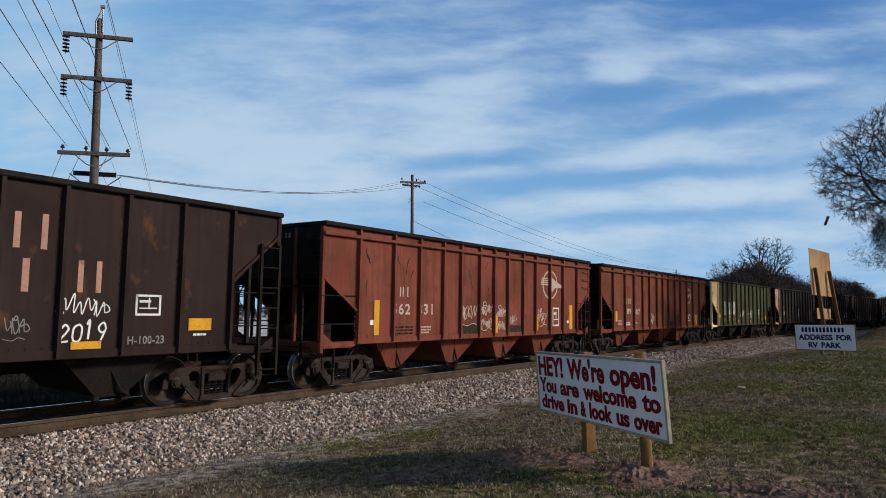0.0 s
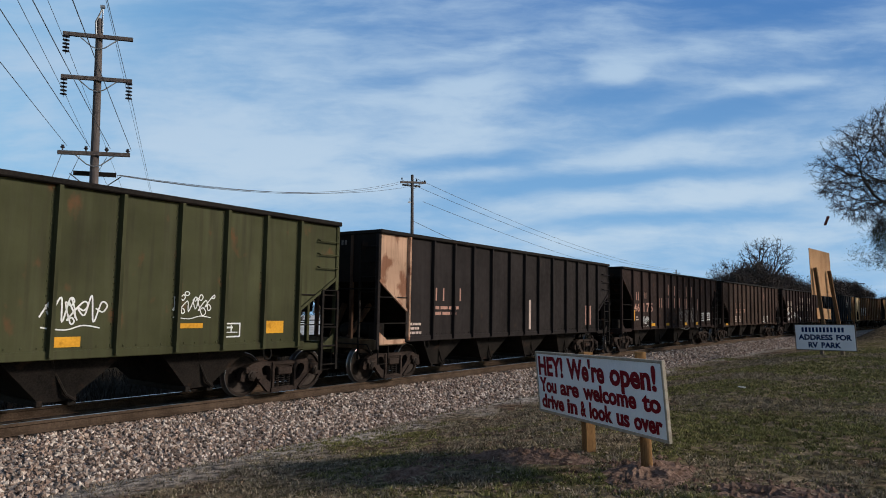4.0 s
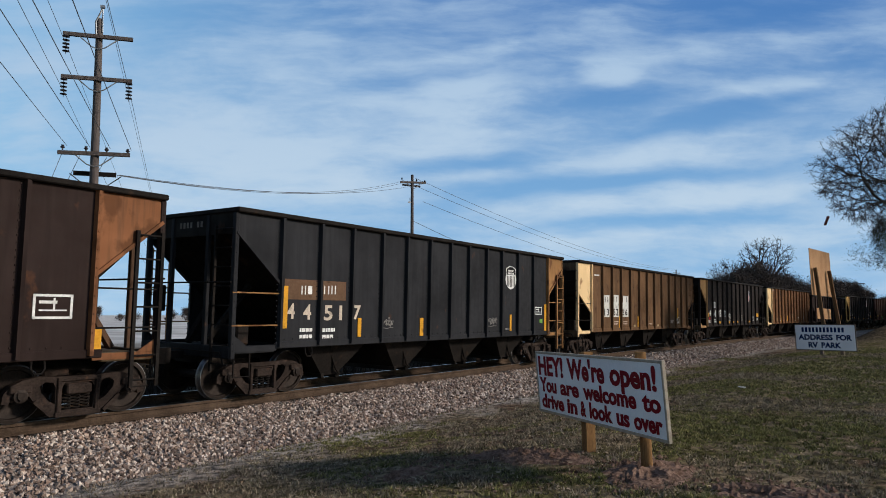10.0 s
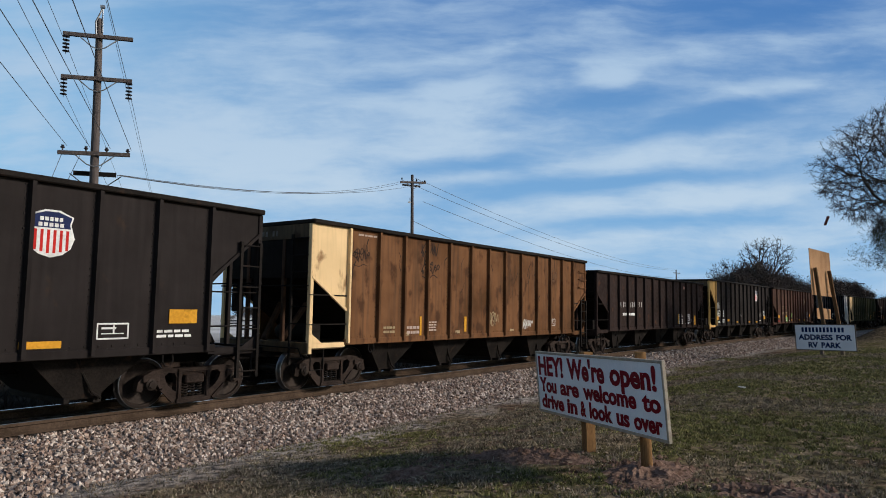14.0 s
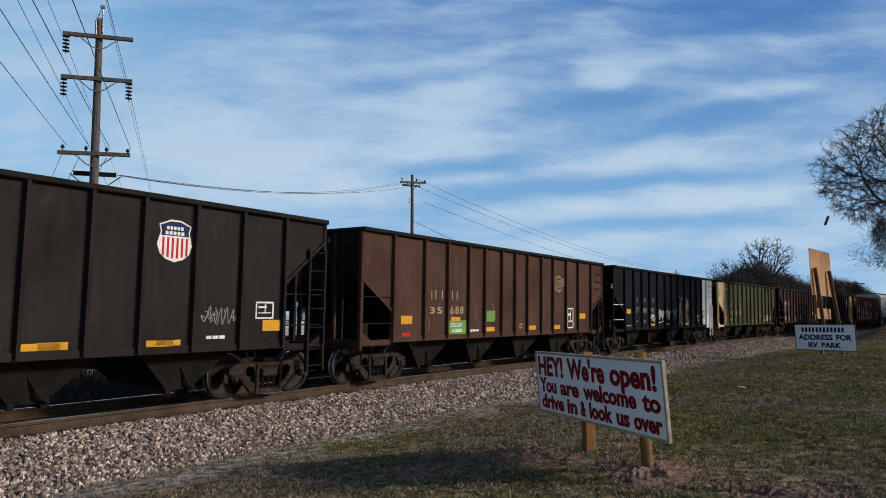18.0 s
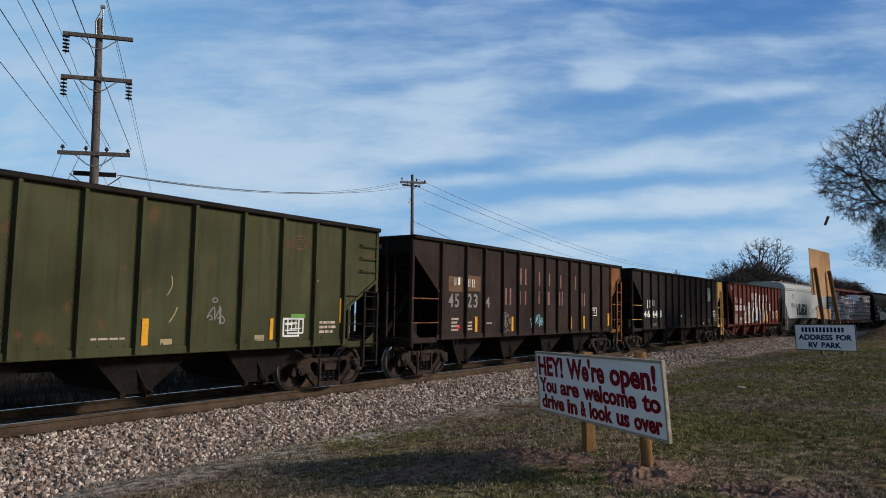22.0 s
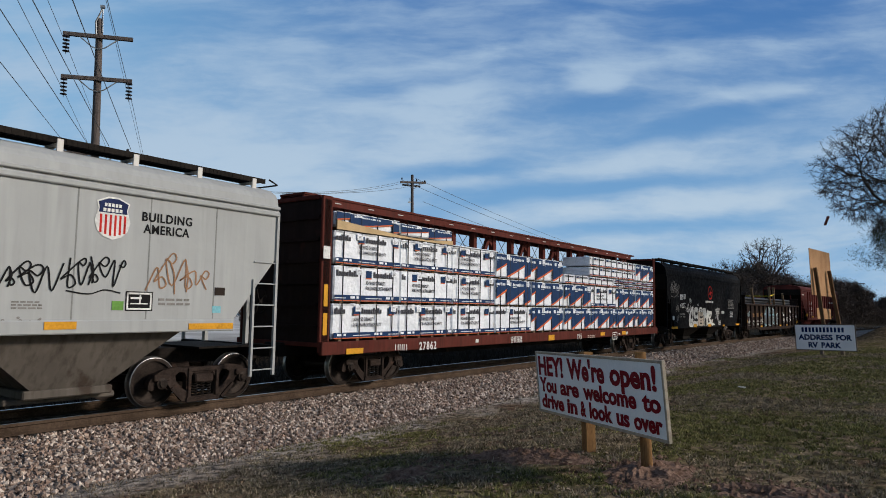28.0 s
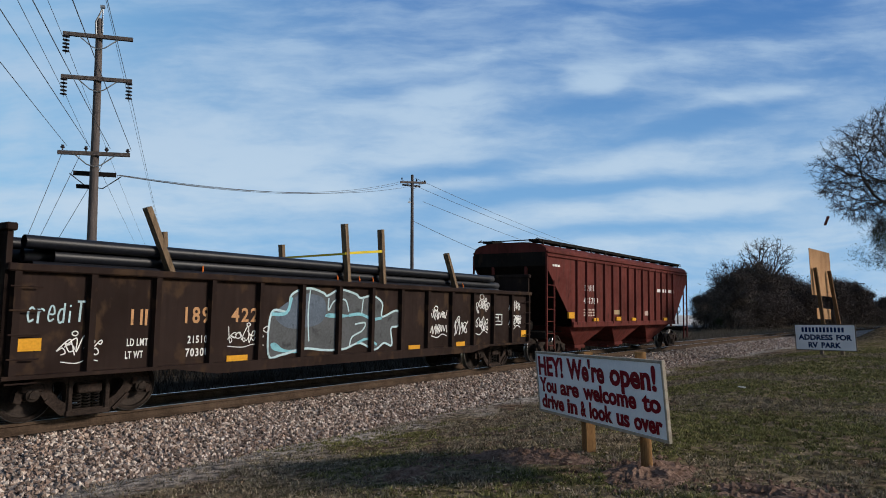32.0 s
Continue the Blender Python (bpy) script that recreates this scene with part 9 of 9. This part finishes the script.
scratches(11, -6.0, 5.5, 2.2, 3.3, 34, "soot")
scratches(1, -6.0, 2.0, 2.0, 3.1, 22, "soot")
scratches(2, -6.0, 5.0, 1.5, 3.0, 12, "soot")
scratches(9, -5.0, 5.5, 1.3, 3.2, 12, "soot")
scratches(16, -5.0, 5.5, 1.3, 3.2, 10, "tan")
scratches(6, -5.0, 5.5, 1.3, 3.2, 12, "brown")
scratches(14, -5.0, 5.5, 1.2, 1.9, 14, "rose")

# ---- small pieces of the ground ----
def loose(name, label, category, v, f, material, smooth=False):
    me = bpy.data.meshes.new(name)
    me.from_pydata(v, [], f)
    me.materials.append(material)
    return tagged(new(name, me), label, category, kind="stuff")


def island_material(name, colors, rough=0.95, clump=None):
    """A colour for every loose piece, picked from a ramp; clump: the size of paler and darker tufts."""
    m, n, l = nodes_of(name)
    geo, ramp = n.new("ShaderNodeNewGeometry"), n.new("ShaderNodeValToRGB")
    els = ramp.color_ramp.elements
    els[0].color, els[1].color = (*colors[0], 1), (*colors[-1], 1)
    for i, c in enumerate(colors[1:-1]):
        e = els.new((i + 1) / (len(colors) - 1))
        e.color = (*c, 1)
    l.new(geo.outputs["Random Per Island"], ramp.inputs[0])
    b = n["Principled BSDF"]
    col = ramp.outputs[0]
    if clump:
        tc, tex, span, mul = n.new("ShaderNodeTexCoord"), n.new("ShaderNodeTexNoise"), n.new("ShaderNodeMapRange"), n.new("ShaderNodeMix")
        tex.inputs["Scale"].default_value, tex.inputs["Detail"].default_value, tex.inputs["Roughness"].default_value = 1 / clump, 5.0, 0.65
        l.new(tc.outputs["Object"], tex.inputs["Vector"])
        for sock, v in zip(span.inputs[1:5], (0.34, 0.66, 0.4, 1.65)):
            sock.default_value = v
        l.new(tex.outputs[0], span.inputs[0])
        mul.data_type, mul.blend_type = "RGBA", "MULTIPLY"
        mul.inputs[0].default_value = 1.0
        l.new(col, mul.inputs[6])
        l.new(span.outputs[0], mul.inputs[7])
        col = mul.outputs[2]
    l.new(col, b.inputs["Base Color"])
    b.inputs["Roughness"].default_value, b.inputs["Specular IOR Level"].default_value = rough, 0.15
    return m


STONE = island_material("mixed_ballast_stone", [(0.045, 0.032, 0.026), (0.28, 0.2, 0.16), (0.125, 0.086, 0.069), (0.6, 0.51, 0.435), (0.35, 0.245, 0.185), (0.075, 0.056, 0.046), (0.47, 0.385, 0.325)])


def bed_height(q):
    for (a, za), (b, zb) in zip(BED, BED[1:]):
        if a <= q <= b:
            return za + (zb - za) * (q - a) / (b - a)
    return -0.6


def stones(lo, hi, q0, q1, per, size, seed):
    r = np.random.RandomState(seed)
    n = int((hi - lo) * (q1 - q0) * per)
    base = np.array([(1, 0, 0), (-0.9, 0.2, 0.1), (0.1, 1, 0), (0, -1, 0.15), (0.1, 0.1, 0.8), (-0.1, 0, -0.8)])
    tri = [(0, 2, 4), (2, 1, 4), (1, 3, 4), (3, 0, 4), (2, 0, 5), (1, 2, 5), (3, 1, 5), (0, 3, 5)]
    v, f = [], []
    for i in range(n):
        s, q = r.uniform(lo, hi), q0 + (q1 - q0) * r.uniform()
        m = track_pose(s)
        c = m @ Vector((0, -q, bed_height(q)))
        c.z += 0.03 * noise.noise((c.x * 2.1, c.y * 2.1, 1.0))
        k = size * r.uniform(0.55, 1.35)
        rot = Euler(r.uniform(0, 6.28, 3)).to_matrix()
        j = r.uniform(0.65, 1.25, (6, 3))
        p = (base * j * k) @ np.array(rot).T + np.array(c) + np.array((0, 0, k * 0.25))
        b = len(v)
        v.extend(map(tuple, p))
        f.extend((a + b, d + b, e + b) for a, d, e in tri)
    return v, f


v, f = [], []
for args in ((1.5, 14, 1.04, 3.9, 420, 0.039, 1), (14, 30, 1.04, 3.9, 220, 0.048, 2), (30, 75, 1.1, 3.8, 75, 0.06, 3), (2, 16, 3.6, 5.4, 50, 0.028, 6)):
    a, b = stones(*args)
    k = len(v)
    v += a
    f += [tuple(i + k for i in t) for t in b]
loose("ballast_stones", "loose grey and pinkish crushed stones beside the rails", "ballast stones", v, f, STONE)

GREEN = island_material("short_green_grass", [(0.045, 0.046, 0.014), (0.118, 0.116, 0.036), (0.33, 0.29, 0.125), (0.056, 0.058, 0.018), (0.2, 0.185, 0.066), (0.09, 0.091, 0.027)], clump=0.16)
STRAW = island_material("dead_straw_grass", [(0.12, 0.093, 0.062), (0.2, 0.158, 0.108), (0.34, 0.285, 0.205), (0.1, 0.075, 0.05), (0.125, 0.112, 0.054)], clump=0.2)
BARE = ((7.2, 2.4, 0.95, 0.5), (7.2, 3.95, 0.5, 1.0), (6.9, 1.2, 0.55, 0.9), (6.2, 4.9, 0.7, 0.5))


def blades(count, seed, wanted):
    r = random.Random(seed)
    v, f = [], []
    while len(f) < count:
        d = 1.0 + 39 * r.random() ** 1.6
        turn = r.uniform(-1.1, 1.1)
        a = YAW + turn
        if r.random() > min(1.0, (d / 4.4) ** 2) * min(1.0, max(0.0, (1.1 - abs(turn)) / 0.42)):
            continue
        x, y = d * math.cos(a), d * math.sin(a)
        q = beside(x, y)
        if q < 3.3 or q > r.uniform(13, 24):
            continue
        lush = noise.noise((x * 0.33, y * 0.33, 9.0)) + 0.6 * noise.noise((x * 1.1, y * 1.1, 2.0)) + 0.35 * noise.noise((x * 3.1, y * 3.1, 5.0))
        lush -= 0.32 * max(0.0, min(1.0, (8.4 - q) / 3.0))
        lush = lush if wanted > 0 else -lush - 0.1
        if lush < r.uniform(-0.3, 0.25) or (q < 4.6 + 1.9 * noise.noise((x * 0.55, y * 0.55, 6.0)) and r.random() < 0.85):
            continue
        if any(((x - bx) / rx) ** 2 + ((y - by) / ry) ** 2 < r.uniform(0.3, 1.1) for bx, by, rx, ry in BARE):
            continue
        tuft = noise.noise((x * 7.3, y * 7.3, 1.5)) + 0.6 * noise.noise((x * 17.0, y * 17.0, 8.5))
        if tuft < r.uniform(-0.25, 0.15):
            continue
        z = land(x, y)
        h = (1 + 0.9 * max(0.0, tuft)) * r.uniform(0.01, 0.031) * (1 + 0.7 * max(0, lush)) * (1 + d * 0.014)
        w = 0.0042 * (1 + d * 0.1)
        t = r.uniform(0, math.tau)
        lx, ly = r.gauss(0, 0.7) * h, r.gauss(0, 0.7) * h
        k = len(v)
        v += [(x - w * math.cos(t), y - w * math.sin(t), z - 0.004), (x + w * math.cos(t), y + w * math.sin(t), z - 0.004), (x + lx, y + ly, z + h)]
        f.append((k, k + 1, k + 2))
    return v, f


v, f = blades(215000, 5, 1)
loose("grass", "short patchy green winter grass", "grass", v, f, GREEN)
v, f = blades(125000, 6, -1)
loose("dead_grass", "thin straw-coloured dead grass", "grass", v, f, STRAW)

def flecks(count, seed):
    """Fallen leaves and scraps scattered over the lawn."""
    r = random.Random(seed)
    v, f = [], []
    while len(f) < count:
        d, a = 4.5 + 24 * r.random() ** 1.5, YAW + r.uniform(-0.62, 0.6)
        x, y = d * math.cos(a), d * math.sin(a)
        if not 3.9 < beside(x, y) < 15:
            continue
        z, t, s = land(x, y) + r.uniform(0.008, 0.03), r.uniform(0, math.tau), r.uniform(0.012, 0.03) * (1 + d * 0.02)
        c, n2 = math.cos(t), math.sin(t)
        k = len(v)
        v += [(x + s * c, y + s * n2, z + r.uniform(0, 0.015)), (x - 0.5 * s * n2, y + 0.5 * s * c, z), (x - s * c, y - s * n2, z + r.uniform(0, 0.015)), (x + 0.5 * s * n2, y - 0.5 * s * c, z + r.uniform(0, 0.012))]
        f.append((k, k + 1, k + 2, k + 3))
    return v, f


v, f = flecks(7000, 12)
loose("fallen_leaves", "small dry leaves scattered over the lawn", "leaves", v, f, island_material("dry_leaf", [(0.07, 0.042, 0.026), (0.2, 0.13, 0.08), (0.34, 0.26, 0.18), (0.1, 0.065, 0.042), (0.15, 0.1, 0.06)]))


def weeds(name, label, count, seed, s0, s1, q0, q1, material):
    r = random.Random(seed)
    v, f = [], []
    for i in range(count):
        s, q = r.uniform(s0, s1), q0 + (q1 - q0) * r.random() ** 1.3
        x, y, a = place(s)
        x, y = x + q * math.sin(a), y - q * math.cos(a)
        h = r.uniform(0.25, 0.8) * (0.6 + 0.8 * max(0, noise.noise((x * 0.2, y * 0.2, 3.0)) + 0.4))
        z, t, w = land(x, y), r.uniform(0, math.tau), 0.02
        k = len(v)
        v += [(x - w * math.cos(t), y - w * math.sin(t), z - 0.02), (x + w * math.cos(t), y + w * math.sin(t), z - 0.02), (x + r.gauss(0, 0.35) * h, y + r.gauss(0, 0.35) * h, z + h)]
        f.append((k, k + 1, k + 2))
    loose(name, label, "weeds", v, f, material)


weeds("dry_brush", "pale dry weeds along the far side of the track", 30000, 31, 48, 150, -3.8, -11.8,
      island_material("dry_brush", [(0.06, 0.046, 0.034), (0.12, 0.095, 0.07), (0.16, 0.13, 0.1), (0.08, 0.06, 0.046)]))
# weeds added beyond the track; their near-black colour paints in the train's shade
weeds("dark_brush", "dead weeds added beyond the track, coloured for the train's shade", 16000, 32, -6, 60, -4.4, -20.0,
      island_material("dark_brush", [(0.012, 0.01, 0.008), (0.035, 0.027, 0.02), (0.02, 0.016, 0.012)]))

SOIL = surface("turned_red_soil", (0.09, 0.052, 0.036), (0.24, 0.155, 0.115), 1.0, 6.0, 30, 0.8, bump_dist=0.03)


def mound(x, y, rx, ry, h, seed):
    n, m = 40, 12
    r = random.Random(seed)
    v, f = [(x, y, land(x, y) + h)], []
    for j in range(1, m + 1):
        for i in range(n):
            a, k = i * math.tau / n, j / m
            wob = 1 + 0.28 * noise.noise((math.cos(a) * 1.5, math.sin(a) * 1.5, seed))
            px, py = x + rx * k * wob * math.cos(a), y + ry * k * wob * math.sin(a)
            z = land(px, py) + h * (1 - k * k) + 0.05 * noise.noise((px * 7, py * 7, seed)) * (1 - k ** 4) + 0.03 * noise.noise((px * 19, py * 19, seed)) * (1 - k ** 4) - 0.02 * k
            v.append((px, py, z))
    f += [(0, 1 + i, 1 + (i + 1) % n) for i in range(n)]
    for j in range(m - 1):
        for i in range(n):
            a, b = 1 + j * n + i, 1 + j * n + (i + 1) % n
            f.append((a, a + n, b + n, b))
    for i in range(70):
        a, k = r.uniform(0, math.tau), r.random() ** 0.6 * 1.15
        px, py, s = x + rx * k * math.cos(a), y + ry * k * math.sin(a), r.uniform(0.012, 0.045)
        z = land(px, py) + h * max(0, 1 - k * k)
        b = len(v)
        v += [(px - s, py, z), (px, py - s, z), (px + s, py + 0.3 * s, z), (px, py + s, z + 0.2 * s), (px, py, z + s), (px, py, z - s)]
        f += [(b, b + 1, b + 4), (b + 1, b + 2, b + 4), (b + 2, b + 3, b + 4), (b + 3, b, b + 4)]
    loose("soil_mound", "heap of turned reddish soil round a sign post", "soil", v, f, SOIL)


mound(7.15, 2.45, 0.85, 0.5, 0.07, 1)
mound(7.35, 3.95, 0.45, 0.95, 0.07, 2)
mound(6.9, 1.2, 0.5, 0.8, 0.03, 3)
mound(6.2, 4.9, 0.6, 0.4, 0.02, 4)

litter = Geo().box(-0.11, 0.11, -0.06, 0.06, 0, 0.035, 0, 0.012)
ob = part("litter", litter, plain("white_paper", (0.75, 0.75, 0.74), 0.7))
ob.matrix_world = pose(16.5, 3.47, land(16.5, 3.47) + 0.012, 6, 4, 30)
tagged(ob, "scrap of white litter lying on the grass", "litter")

# ---- ties ----
tie_mesh = Geo().box(-0.115, 0.115, -1.3, 1.3, -0.38, -0.2, 0, 0.012).mesh("tie")
tie_mesh.materials.append(TIE_WOOD)
rnd = random.Random(8)
for i in range(260):
    tie = new("tie", tie_mesh)
    tie.parent = ballast
    tie.matrix_basis = track_pose(0.5 + i * 0.52 + rnd.uniform(-0.02, 0.02)) @ pose(0, rnd.uniform(-0.04, 0.04), rnd.uniform(-0.008, 0), 0, 0, rnd.uniform(-1, 1))


def motions():
    """Every wagon rolls along the track at one speed, and its wheels turn with it."""
    for thing, middle, reach in TRAIN:
        walk(thing, [(t, track_pose(middle - SPEED * t, reach)) for t in range(0, 33)])
    # one turn of a wheel is 2.87 m, so a row every thirtieth of a second
    for wheel, at in WHEELS:
        rows = []
        for k in range(0, 961):
            rows.append((k / 30, pose(at, 0, 0.457, 0, -math.degrees(SPEED * k / 30 / 0.457) % 360, 0)))
        walk(wheel, rows)
    walk(SKY, [(0.0, SKY_POSE), (SECONDS, SKY_POSE @ Matrix.Translation((-42 * SKY_STEP, -20 * SKY_STEP, 0)))])


motions()
